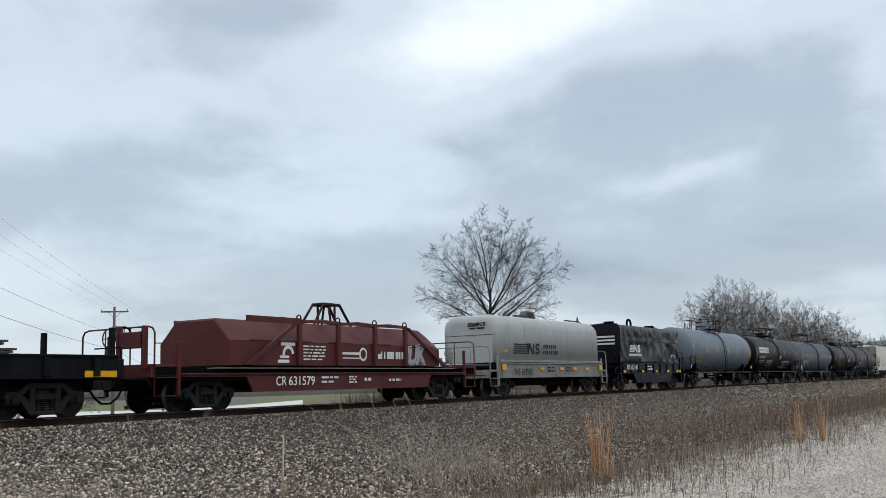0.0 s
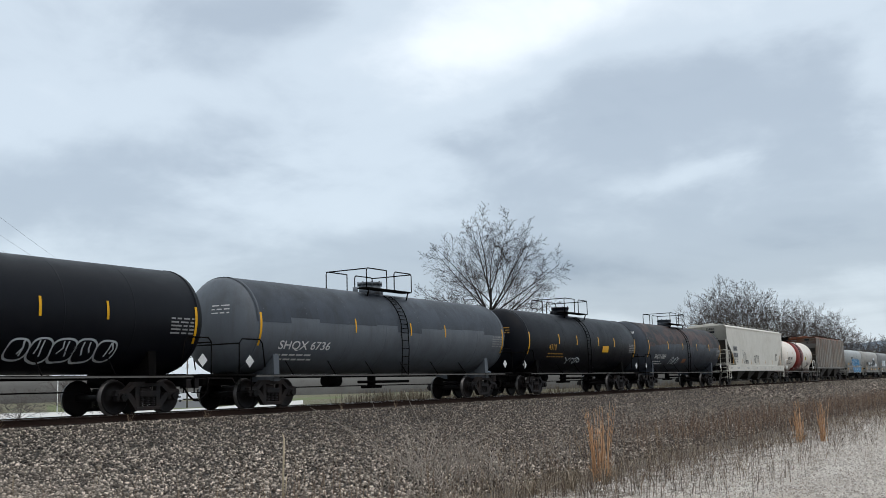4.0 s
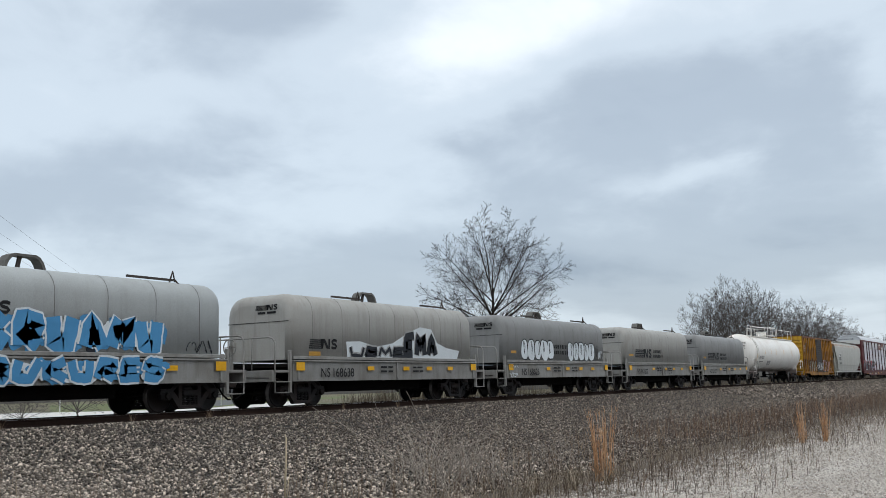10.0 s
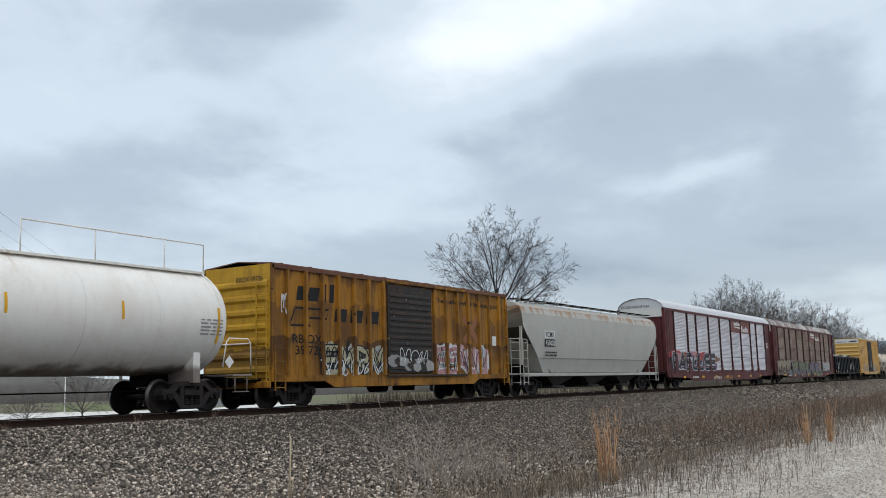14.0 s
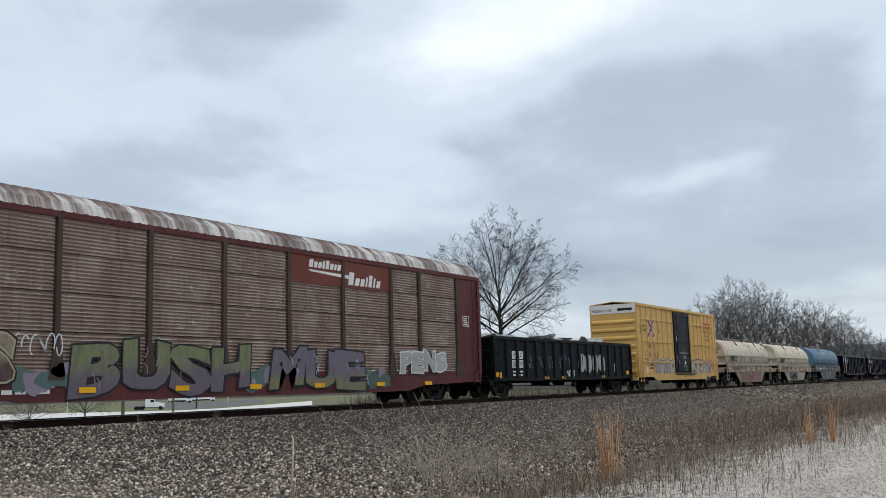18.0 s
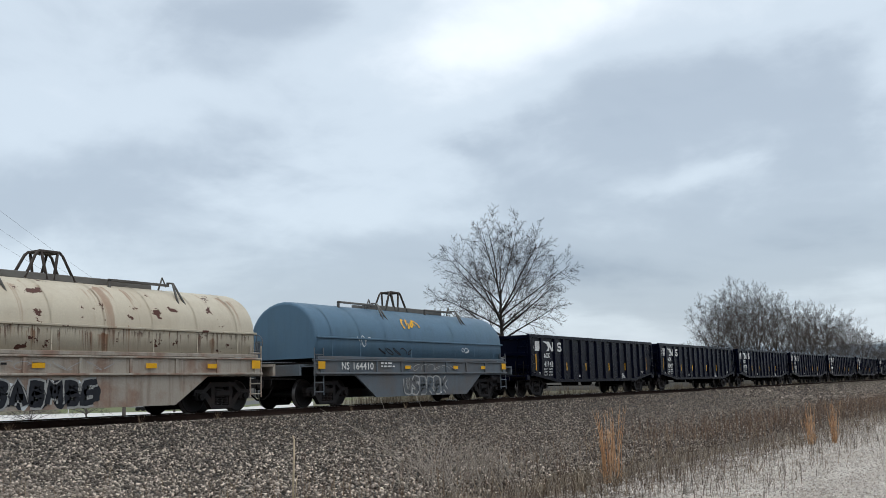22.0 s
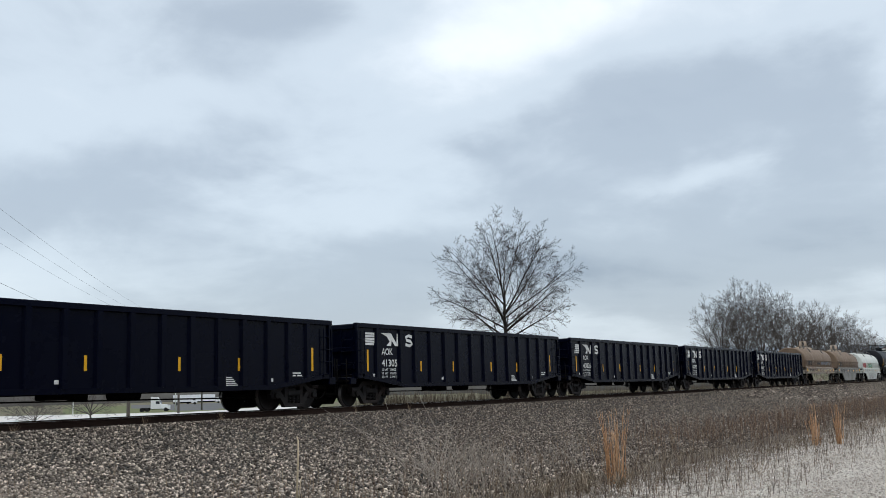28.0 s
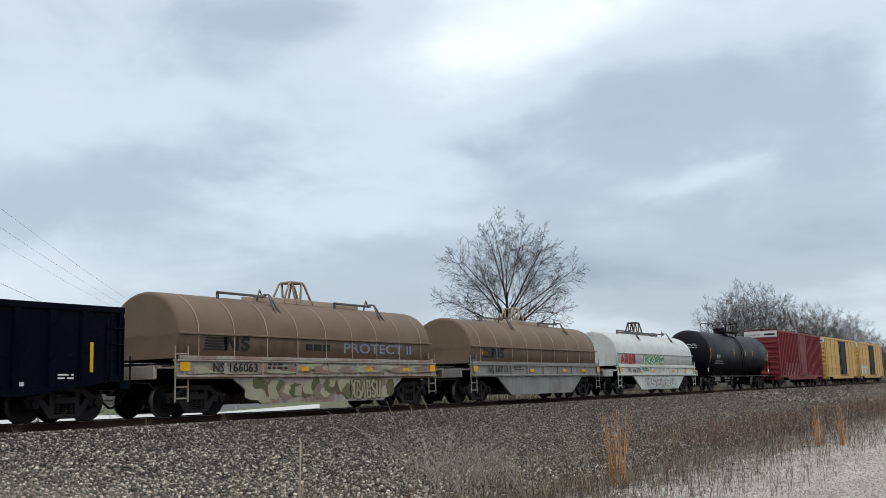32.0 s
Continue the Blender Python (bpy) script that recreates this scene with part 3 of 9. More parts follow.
def ground_z(x, y):
    for (a, za), (b, zb) in zip(PROFILE, PROFILE[1:]):
        if y <= b:
            k = (y - a) / (b - a)
            z = za + (zb - za) * k
            break
    else:
        z = PROFILE[-1][1]
    if -20 < x < 140 and -5 < y < 19.0:
        z += 0.035 * noise.noise((x * 0.35, y * 0.45, 0.3)) + 0.015 * noise.noise((x * 1.4, y * 1.6, 5.1))
    return z


def ground_material():
    m = bpy.data.materials.new("ground_cover")
    m.use_nodes = True
    t = m.node_tree
    b = t.nodes["Principled BSDF"]
    co = t.nodes.new("ShaderNodeTexCoord").outputs["Object"]
    sep = t.nodes.new("ShaderNodeSeparateXYZ")
    t.links.new(co, sep.inputs[0])
    y = sep.outputs[1]
    edge = noise_tex(t, co, 0.75, 8.0, 0.75)
    wav = math_node(t, "ADD", y, math_node(t, "MULTIPLY", math_node(t, "SUBTRACT", edge, 0.5), 4.6))
    vor = t.nodes.new("ShaderNodeTexVoronoi")
    vor.inputs["Scale"].default_value = 17.0
    t.links.new(co, vor.inputs["Vector"])
    cell = t.nodes.new("ShaderNodeSeparateColor")
    t.links.new(vor.outputs["Color"], cell.inputs[0])
    stones = ramp(t, cell.outputs[0], [(0.0, (0.018, 0.016, 0.014)), (0.5, (0.060, 0.052, 0.046)), (1.0, (0.25, 0.21, 0.175))])
    # shade in the gaps between stones is multiplied into the colour
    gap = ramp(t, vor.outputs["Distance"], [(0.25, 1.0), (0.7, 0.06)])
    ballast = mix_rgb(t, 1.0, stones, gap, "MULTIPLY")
    dust = noise_tex(t, co, 0.35, 4.0, 0.6)
    ballast = mix_rgb(t, math_node(t, "MULTIPLY", ramp(t, dust, [(0.45, 0.0), (0.7, 1.0)]), 0.25), ballast, (0.15, 0.10, 0.072))
    fine = noise_tex(t, co, 26.0, 6.0, 0.7)
    pebble = noise_tex(t, co, 75.0, 3.0, 0.7)
    patch = noise_tex(t, mapped(t, co, (0.3, 1.0, 1)), 0.9, 5.0, 0.6)
    lot = mix_rgb(t, ramp(t, patch, [(0.38, 0.0), (0.66, 1.0)]), (0.66, 0.585, 0.51), (0.84, 0.77, 0.69))
    lot = mix_rgb(t, math_node(t, "MULTIPLY", ramp(t, pebble, [(0.44, 1.0), (0.60, 0.0)]), 0.7), lot, (0.27, 0.235, 0.195))
    lot = mix_rgb(t, math_node(t, "MULTIPLY", ramp(t, noise_tex(t, mapped(t, co, (0.5, 1.6, 1)), 2.2, 6.0, 0.7), [(0.50, 0.0), (0.66, 1.0)]), 0.65), lot, (0.22, 0.175, 0.135))
    soil = mix_rgb(t, ramp(t, fine, [(0.35, 0.0), (0.65, 1.0)]), (0.06, 0.046, 0.036), (0.21, 0.165, 0.125))
    turf = noise_tex(t, mapped(t, co, (1, 0.4, 1)), 0.16, 6.0, 0.6)
    field = mix_rgb(t, ramp(t, turf, [(0.42, 0.0), (0.6, 1.0)]), (0.115, 0.118, 0.058), (0.17, 0.135, 0.09))
    col = mix_rgb(t, ramp(t, math_node(t, "ADD", math_node(t, "DIVIDE", math_node(t, "SUBTRACT", wav, 3.6), 3.4), math_node(t, "MULTIPLY", math_node(t, "SUBTRACT", noise_tex(t, mapped(t, co, (0.7, 1.6, 1)), 2.6, 8.0, 0.75), 0.5), 2.4)), [(0.38, 0.0), (0.62, 1.0)]), lot, soil)
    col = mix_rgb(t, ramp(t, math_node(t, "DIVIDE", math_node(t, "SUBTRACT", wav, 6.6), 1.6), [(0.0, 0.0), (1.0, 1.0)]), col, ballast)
    col = mix_rgb(t, ramp(t, math_node(t, "DIVIDE", math_node(t, "SUBTRACT", y, 27.0), 1.5), [(0.0, 0.0), (1.0, 1.0)]), col, field)
    t.links.new(col, b.inputs["Base Color"])
    b.inputs["Roughness"].default_value = 0.95
    n = node(t, "ShaderNodeBump", Strength=0.9, Distance=0.03)
    t.links.new(math_node(t, "ADD", math_node(t, "MULTIPLY", gap, 1.0), fine), n.inputs["Height"])
    t.links.new(n.outputs[0], b.inputs["Normal"])
    return m


def build_ground():
    xs = [-3500, -1500, -600, -250, -100, -40, -15] + [x * 0.5 for x in range(0, 120)] + [60 + x for x in range(0, 80, 2)] + [150, 180, 240, 350, 600, 1000, 1800, 3500]
    ys = [-3000, -800, -200, -60, -20, -8, -3, 0] + [x * 0.35 for x in range(3, 57)] + [20.2, 21, 22.5, 23.9, 24.8, 26, 27.5, 29, 31, 36, 45, 60, 80, 75, 100, 110, 125, 140, 160, 200, 250, 300, 450, 700, 1200, 2200, 3500]
    xs = sorted(set(xs))
    v = [(x, y, ground_z(x, y)) for y in ys for x in xs]
    n = len(xs)
    f = [(j * n + i, j * n + i + 1, (j + 1) * n + i + 1, (j + 1) * n + i) for j in range(len(ys) - 1) for i in range(n - 1)]
    g = Shape().add(v, f, True)
    thing("ground", g, ground_material(), "pale gravel lot and weedy soil running up to grey ballast", "ground", kind="structure")


build_ground()


def scatter_stones(name, count, region, sizes, material, label, seed, power=1.0):
    """Loose angular stones, thickest where they lie nearest to the lot."""
    rg = np.random.default_rng(seed)
    x0, x1, y0, y1 = region
    u = rg.random(count)
    x = x0 + (x1 - x0) * u ** power
    y = y0 + (y1 - y0) * rg.random(count)
    keep = x > y * 0.55 - 1.5
    x, y = x[keep], y[keep]
    m = len(x)
    z = np.array([ground_z(a, b) for a, b in zip(x, y)])
    s = sizes[0] + (sizes[1] - sizes[0]) * rg.random(m) ** 1.6
    base = np.array([(1.1, 0, 0), (-1.1, 0, 0), (0, 0.85, 0), (0, -0.85, 0), (0, 0, 0.7), (0, 0, -0.6)], float)
    jit = 1 + rg.uniform(-0.45, 0.35, (m, 6, 1))
    pts = base[None] * jit + rg.uniform(-0.22, 0.22, (m, 6, 3))
    th = rg.random(m) * 6.283
    tilt = rg.uniform(-0.6, 0.6, m)
    c, sn, ct, st = np.cos(th), np.sin(th), np.cos(tilt), np.sin(tilt)
    px = pts[..., 0] * ct[:, None] - pts[..., 2] * st[:, None]
    pz = pts[..., 0] * st[:, None] + pts[..., 2] * ct[:, None]
    py = pts[..., 1]
    vx = (px * c[:, None] - py * sn[:, None]) * s[:, None] * 0.5 + x[:, None]
    vy = (px * sn[:, None] + py * c[:, None]) * s[:, None] * 0.5 + y[:, None]
    vz = pz * s[:, None] * 0.5 + z[:, None] + s[:, None] * 0.24
    co = np.stack([vx, vy, vz], -1).reshape(-1, 3)
    tri = np.array([(0, 2, 4), (2, 1, 4), (1, 3, 4), (3, 0, 4), (2, 0, 5), (1, 2, 5), (3, 1, 5), (0, 3, 5)])
    faces = (np.arange(m)[:, None, None] * 6 + tri[None]).reshape(-1)
    me = bpy.data.meshes.new(name)
    me.vertices.add(len(co))
    me.vertices.foreach_set("co", co.astype(np.float32).ravel())
    k = len(faces) // 3
    me.loops.add(len(faces))
    me.loops.foreach_set("vertex_index", faces.astype(np.int32))
    me.polygons.add(k)
    me.polygons.foreach_set("loop_start", np.arange(0, 3 * k, 3, dtype=np.int32))
    me.polygons.foreach_set("loop_total", np.full(k, 3, dtype=np.int32))
    me.update(calc_edges=True)
    me.materials.append(material)
    return thing(name, me, material, label, "gravel", kind="stuff")


def stone_material(name, dark, light, pale_tint=None):
    m = bpy.data.materials.new(name)
    m.use_nodes = True
    t = m.node_tree
    b = t.nodes["Principled BSDF"]
    isl = t.nodes.new("ShaderNodeNewGeometry").outputs["Random Per Island"]
    co = t.nodes.new("ShaderNodeTexCoord").outputs["Object"]
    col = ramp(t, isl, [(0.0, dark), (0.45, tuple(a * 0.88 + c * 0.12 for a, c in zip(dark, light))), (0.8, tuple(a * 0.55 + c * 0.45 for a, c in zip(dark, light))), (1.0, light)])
    col = mix_rgb(t, math_node(t, "MULTIPLY", noise_tex(t, co, 0.4, 4.0), 0.25), col, (0.14, 0.105, 0.082))
    # paler towards low x, darker and browner towards high x
    if pale_tint:
        sep = t.nodes.new("ShaderNodeSeparateXYZ")
        t.links.new(co, sep.inputs[0])
        pale = ramp(t, math_node(t, "ADD", math_node(t, "DIVIDE", sep.outputs[0], 20.0), math_node(t, "MULTIPLY", math_node(t, "SUBTRACT", noise_tex(t, co, 0.5, 4.0), 0.5), 0.5)), [(0.28, 1.0), (0.68, 0.0)])
        col = mix_rgb(t, math_node(t, "MULTIPLY", pale, 0.44), col, pale_tint)
        far_brown = ramp(t, math_node(t, "DIVIDE", sep.outputs[0], 30.0), [(0.45, 0.0), (0.75, 1.0)])
        col = mix_rgb(t, math_node(t, "MULTIPLY", far_brown, 0.45), col, (0.075, 0.056, 0.042))
    t.links.new(col, b.inputs["Base Color"])
    b.inputs["Roughness"].default_value = 0.95
    return m


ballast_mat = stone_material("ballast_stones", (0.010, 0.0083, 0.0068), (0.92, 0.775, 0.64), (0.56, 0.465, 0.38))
pebble_mat = stone_material("lot_pebbles", (0.40, 0.35, 0.30), (0.95, 0.90, 0.84))
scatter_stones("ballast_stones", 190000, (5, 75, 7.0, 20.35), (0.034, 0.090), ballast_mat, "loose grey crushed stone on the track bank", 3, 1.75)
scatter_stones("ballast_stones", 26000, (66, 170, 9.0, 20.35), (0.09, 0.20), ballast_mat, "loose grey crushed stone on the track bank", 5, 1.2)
scatter_stones("lot_gravel", 60000, (9, 60, 1.0, 6.2), (0.012, 0.042), pebble_mat, "pale crushed limestone on the lot's edge", 4, 1.5)


# ---- track ----
def build_track():
    prof = [(-0.075, 0.0), (0.075, 0.0), (0.075, 0.012), (0.02, 0.03), (0.011, 0.05), (0.011, 0.125), (0.036, 0.14), (0.036, 0.172), (-0.036, 0.172), (-0.036, 0.14), (-0.011, 0.125), (-0.011, 0.05), (-0.02, 0.03), (-0.075, 0.012)]
    for side in (-1, 1):
        y = TRACK_Y + side * 0.755
        rail = thing("rail", Shape().prism([(y + a, RAIL_Z - 0.175 + b) for a, b in prof], -700, 900), rail_rust, "rusty steel rail spiked to wooden ties", "rail", "rails of the track", "structure")
        part("rail_head", Shape().box(-700, 900, y - 0.03, y + 0.03, RAIL_Z - 0.002, RAIL_Z), rail_top, rail, "polished running surface")
    tie = Shape().box(-0.115, 0.115, -1.3, 1.3, 0, 0.17, 0.012).mesh("tie", tie_wood)
    bed = tagged(new("track_ties"), "dark creosoted wooden ties sunk in ballast", "ties", kind="structure")
    for k in range(290):
        part("tie", tie, tie_wood, bed, at=pose(-6 + k * 0.53, TRACK_Y + random.uniform(-0.04, 0.04), RAIL_Z - 0.35, 0, 0, random.uniform(-1, 1)))


build_track()


# ---- rolling stock: x along the track, the lot's side at -y, z = 0 on the rail tops ----
WHEEL_R, WHEELBASE = 0.457, 1.78
CARS, WHEELSETS = [], []


def wheel_shape():
    s = Shape()
    for side in (-1, 1):
        rings = []
        for y, r in ((0.672, 0.20), (0.672, 0.40), (0.668, 0.485), (0.70, 0.485), (0.712, 0.462), (0.80, 0.452), (0.806, 0.40), (0.755, 0.375), (0.735, 0.22), (0.775, 0.15), (0.80, 0.11)):
            rings.append([(r * math.cos(2 * math.pi * k / 28), side * y, r * math.sin(2 * math.pi * k / 28)) for k in range(28)])
        s.loft(rings)
    s.tube([(0, -1.12, 0), (0, 1.12, 0)], 0.085, 12)
    for side in (-1, 1):
        s.tube([(0, side * 1.10, 0), (0, side * 1.20, 0)], 0.10, 12)
        for k in range(3):
            a = 2 * math.pi * k / 3
            s.tube([(0.055 * math.cos(a), side * 1.20, 0.055 * math.sin(a)), (0.055 * math.cos(a), side * 1.22, 0.055 * math.sin(a))], 0.018, 6)
    return s


def frame_shape():
    """Cast side frame with its two window openings and the spring gap."""
    s = Shape()
    w = WHEELBASE / 2
    y0, y1 = -0.09, 0.09
    top = [(-w - 0.24, 0.50), (-w - 0.20, 0.64), (-w + 0.14, 0.66), (-0.50, 0.86), (0.50, 0.86), (w - 0.14, 0.66), (w + 0.20, 0.64), (w + 0.24, 0.50),
           (w - 0.10, 0.47), (w - 0.22, 0.56), (0.46, 0.73), (-0.46, 0.73), (-w + 0.22, 0.56), (-w + 0.10, 0.47)]
    s.plate(top, y0, y1)
    s.plate([(-w + 0.10, 0.56), (-w + 0.30, 0.56), (-0.28, 0.20), (-0.28, 0.10), (-0.42, 0.10)], y0 + 0.01, y1 - 0.01)
    s.plate([(w - 0.10, 0.56), (0.42, 0.10), (0.28, 0.10), (0.28, 0.20), (w - 0.30, 0.56)], y0 + 0.01, y1 - 0.01)
    s.box(-0.42, 0.42, y0, y1, 0.09, 0.20, 0.02)
    for x in (-0.36, 0.36):
        s.box(x - 0.075, x + 0.075, y0 + 0.012, y1 - 0.012, 0.19, 0.75, 0.015)
    for x in (-w, w):
        s.box(x - 0.17, x + 0.17, y0 - 0.02, y1 + 0.03, 0.34, 0.60, 0.04)
    return s


def spring_shape():
    s = Shape()
    for x in (-0.19, 0.0, 0.19):
        pts = [(x + 0.075 * math.cos(a * 0.9), 0.075 * math.sin(a * 0.9), 0.20 + a * 0.0072) for a in range(0, 36)]
        s.tube(pts, 0.018, 5)
    s.box(-0.30, 0.30, -0.12, 0.12, 0.45, 0.62, 0.03)
    return s


WHEEL_MESH = wheel_shape().mesh("wheelset", wheel_steel)
SIDE_MESH = frame_shape().mesh("side_frame", steel_dark)
SPRING_MESH = spring_shape().mesh("spring_nest", steel_dark)
BOLSTER_MESH = Shape().box(-0.2, 0.2, -1.0, 1.0, 0.42, 0.72, 0.05).tube([(0, 0, 0.6), (0, 0, 0.86)], 0.2, 12).box(-0.95, 0.95, -0.12, -0.05, 0.30, 0.36).mesh("truck", steel_dark)
WHEEL_MESH.materials.append(tread_steel)
for face in WHEEL_MESH.polygons:
    far_out = math.hypot(face.center.x, face.center.z)
    face.material_index = 1 if far_out > 0.43 and abs(face.center.y) > 0.705 else 0


def add_truck(car, x):
    truck = part("truck", BOLSTER_MESH, None, car, "rusty cast-steel bogie", at=(x, 0, 0))
    for side in (-1, 1):
        part("side_frame", SIDE_MESH, None, truck, at=(0, side * 1.0, 0))
        part("spring_nest", SPRING_MESH, None, truck, at=(0, side * 1.0, 0))
    for side in (-1, 1):
        w = part("wheelset", WHEEL_MESH, None, truck, at=(side * WHEELBASE / 2, 0, WHEEL_R))
        WHEELSETS.append((car, w, side * WHEELBASE / 2))


def start_car(name, centre, label, category, group="cars of the freight train"):
    car = tagged(new(name), label, category, group)
    car.empty_display_size = 0.5
    CARS.append((car, centre))
    car.matrix_basis = pose(centre, TRACK_Y, RAIL_Z)
    return car


def add_couplers(car, half, material=None):
    """Knuckle couplers, draft sills, air hoses and cut levers at both ends; half: centre to coupling line."""
    for d in (-1, 1):
        s = Shape()
        s.box(min(d * (half - 0.75), d * half), max(d * (half - 0.75), d * half), -0.075, 0.075, 0.72, 0.90, 0.02)
        s.plate([(d * (half - 0.28), 0.66), (d * half, 0.68), (d * (half + 0.05), 0.80), (d * half, 0.96), (d * (half - 0.28), 0.94)], -0.16, 0.10)
        part("coupler", s, steel_dark, car)
        h = Shape().tube([(d * (half - 0.55), -0.32, 0.72), (d * (half - 0.35), -0.34, 0.45), (d * (half - 0.12), -0.33, 0.30), (d * (half + 0.02), -0.3, 0.30)], 0.028, 6)
        part("air_hose", h, under_black, car)
        c = Shape().tube([(d * (half - 0.62), -1.35, 0.72), (d * (half - 0.5), -1.3, 0.92), (d * (half - 0.5), -0.3, 0.95), (d * (half - 0.4), -0.15, 0.88)], 0.016, 5)
        part("cut_lever", c, steel_dark, car)


def ladder_shape(x0, x1, y, z0, z1, step=0.38, r=0.014, rails=True):
    s = Shape()
    if rails:
        for x in (x0, x1):
            s.box(x - 0.02, x + 0.02, y - 0.012, y + 0.012, z0, z1)
    z = z0 + 0.1
    while z < z1:
        s.tube([(x0, y, z), (x1, y, z)], r, 5)
        z += step
    return s


def end_ladder(x, y0, y1, z0, z1, step=0.38, r=0.014):
    s = Shape()
    for y in (y0, y1):
        s.box(x - 0.012, x + 0.012, y - 0.02, y + 0.02, z0, z1)
    z = z0 + 0.1
    while z < z1:
        s.tube([(x, y0, z), (x, y1, z)], r, 5)
        z += step
    return s


def flat_face(y):
    return lambda x, z: (x, y, z)


def end_face(x, y_mid=0.0):
    """On an end wall: u runs towards the lot's side."""
    return lambda u, z: (x, y_mid - u, z)


def emblem(shape, x, z, h, face, stripe=3.2):
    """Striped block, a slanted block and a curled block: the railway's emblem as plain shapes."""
    w = stripe * h
    for k in range(5):
        put_bar(shape, x + 0.05 * h * k, z + h * k / 5, w - 0.05 * h * k, h * 0.13, face)
    a = x + w + 0.12 * h
    put_poly(shape, [(a - 0.5 * h, z + h), (a + 0.25 * h, z + h), (a + 0.72 * h, z + 0.3 * h), (a + 0.72 * h, z), (a + 0.5 * h, z), (a + 0.1 * h, z + 0.62 * h), (a - 0.15 * h, z), (a - 0.35 * h, z)], face)
    put_poly(shape, [(a + 0.74 * h, z), (a + 1.0 * h, z), (a + 1.08 * h, z + h), (a + 0.8 * h, z + h)], face)
    b = a + 1.22 * h
    curl = [(0.95, 0.80), (0.7, 0.9), (0.35, 0.88), (0.15, 0.72), (0.3, 0.56), (0.7, 0.46), (0.88, 0.3), (0.7, 0.12), (0.3, 0.1), (0.05, 0.2)]
    put_stroke(shape, [(b + p * h, z + q * h) for p, q in curl], h * 0.27, face)


def yellow_bars(car, xs, z, face, wide=0.16, high=0.5, material=None):
    for x in xs:
        s = Shape()
        put_bar(s, x - wide / 2, z, wide, high, face, 1, 4)
        part("reflector", s, material or mark_yellow, car, "yellow reflective strip")


# ---- tank cars ----
def tank_car(centre, half, body_len, radius, mid, material, name_label, marks, head_label="", top_material=None, band=None, mark_mat=None, strip=None,
             rail_mat=None, bars=(), graff=None, long_rail=False, dome_mat=None, end_mat=None, seams=6, top_rail=None, dish=0.62, placards=(-1, 1)):
    car = start_car("tank_car", centre, name_label, "tank car")
    add_couplers(car, half)
    R, L = radius, body_len / 2
    rail_mat = rail_mat or under_black
    rings, n = [], 48
    prof = []
    for k in range(9):
        a = math.pi / 2 * k / 8
        prof.append((-L + dish * (1 - math.cos(a)), R * math.sin(a) if k else 0.02))
    prof += [(-L * 0.5, R), (0, R), (L * 0.5, R)]
    prof += [(-p[0], p[1]) for p in prof[8::-1]]
    ring = lambda x, r: [(x, r * math.sin(2 * math.pi * k / n), mid + r * math.cos(2 * math.pi * k / n)) for k in range(n)]
    tank = part("tank", Shape().loft([ring(x, r) for x, r in prof]), material, car)
    for d in (-1, 1):
        seam = Shape().loft([ring(d * (L - dish) - d * a, R + b) for a, b in ((0, 0.0), (0.0, 0.012), (0.07, 0.012), (0.07, 0.0))], caps=False)
        part("jacket_band", seam, end_mat or material, tank)
    for k in range(seams):
        x = -L + 0.7 + (2 * L - 1.4) * (k + 1) / (seams + 1)
        part("jacket_band", Shape().loft([ring(x - 0.018, R), ring(x - 0.014, R + 0.003), ring(x + 0.014, R + 0.003), ring(x + 0.018, R)], caps=False), material, tank)
    if top_material:
        # stained jacket sheets over the crown, uneven along their lower edge
        r = random.Random(int(centre * 7))
        x = -L + 0.55
        while x < L - 0.5:
            w = min(r.uniform(1.2, 2.0), L - 0.5 - x)
            a0, a1 = math.radians(-r.uniform(78, 92)), math.radians(60)
            arc = lambda xx, rr: [(xx, rr * math.sin(a0 + (a1 - a0) * k / 16), mid + rr * math.cos(a0 + (a1 - a0) * k / 16)) for k in range(17)]
            part("jacket_sheet", Shape().loft([arc(x, R + 0.006), arc(x + w, R + 0.006)], caps=False, closed=False), top_material, tank)
            x += w
    if band:
        part("colour_band", Shape().loft([ring(band[0], R + 0.004), ring(band[0], R + 0.008), ring(band[1], R + 0.008), ring(band[1], R + 0.004)], caps=False), tank_red, tank, "dull red band round the tank")
    face = lambda x, z: (x, -math.sqrt(max(R * R - (z - mid) ** 2, 0.05)) - 0.014, z)
    dome = dome_mat or material
    m = Shape().tube([(0, 0, mid + R - 0.1), (0, 0, mid + R + 0.34)], 0.42, 20).tube([(0, 0, mid + R + 0.34), (0, 0, mid + R + 0.42)], 0.47, 20)
    for k in range(8):
        a = math.pi / 4 * k
        m.tube([(0.45 * math.cos(a), 0.45 * math.sin(a), mid + R + 0.28), (0.45 * math.cos(a), 0.45 * math.sin(a), mid + R + 0.46)], 0.03, 5)
    part("manway", m, dome, car)
    valve = Shape().tube([(0.75, 0.1, mid + R - 0.05), (0.75, 0.1, mid + R + 0.26)], 0.16, 12).tube([(-0.8, 0.1, mid + R - 0.05), (-0.8, 0.1, mid + R + 0.2)], 0.1, 10)
    part("safety_valve", valve, dome, car)
    deck = Shape()
    zt = mid + R + 0.10
    deck.box(-1.5, 1.5, -0.95, -0.5, zt - 0.05, zt, 0.01).box(-1.5, 1.5, 0.5, 0.95, zt - 0.05, zt, 0.01)
    for x in (-1.3, 1.3):
        deck.tube([(x, -0.9, zt - 0.05), (x, -0.8, mid + math.sqrt(R * R - 0.64))], 0.03, 5)
    part("platform", deck, top_rail or rail_mat, car)
    hand = Shape()
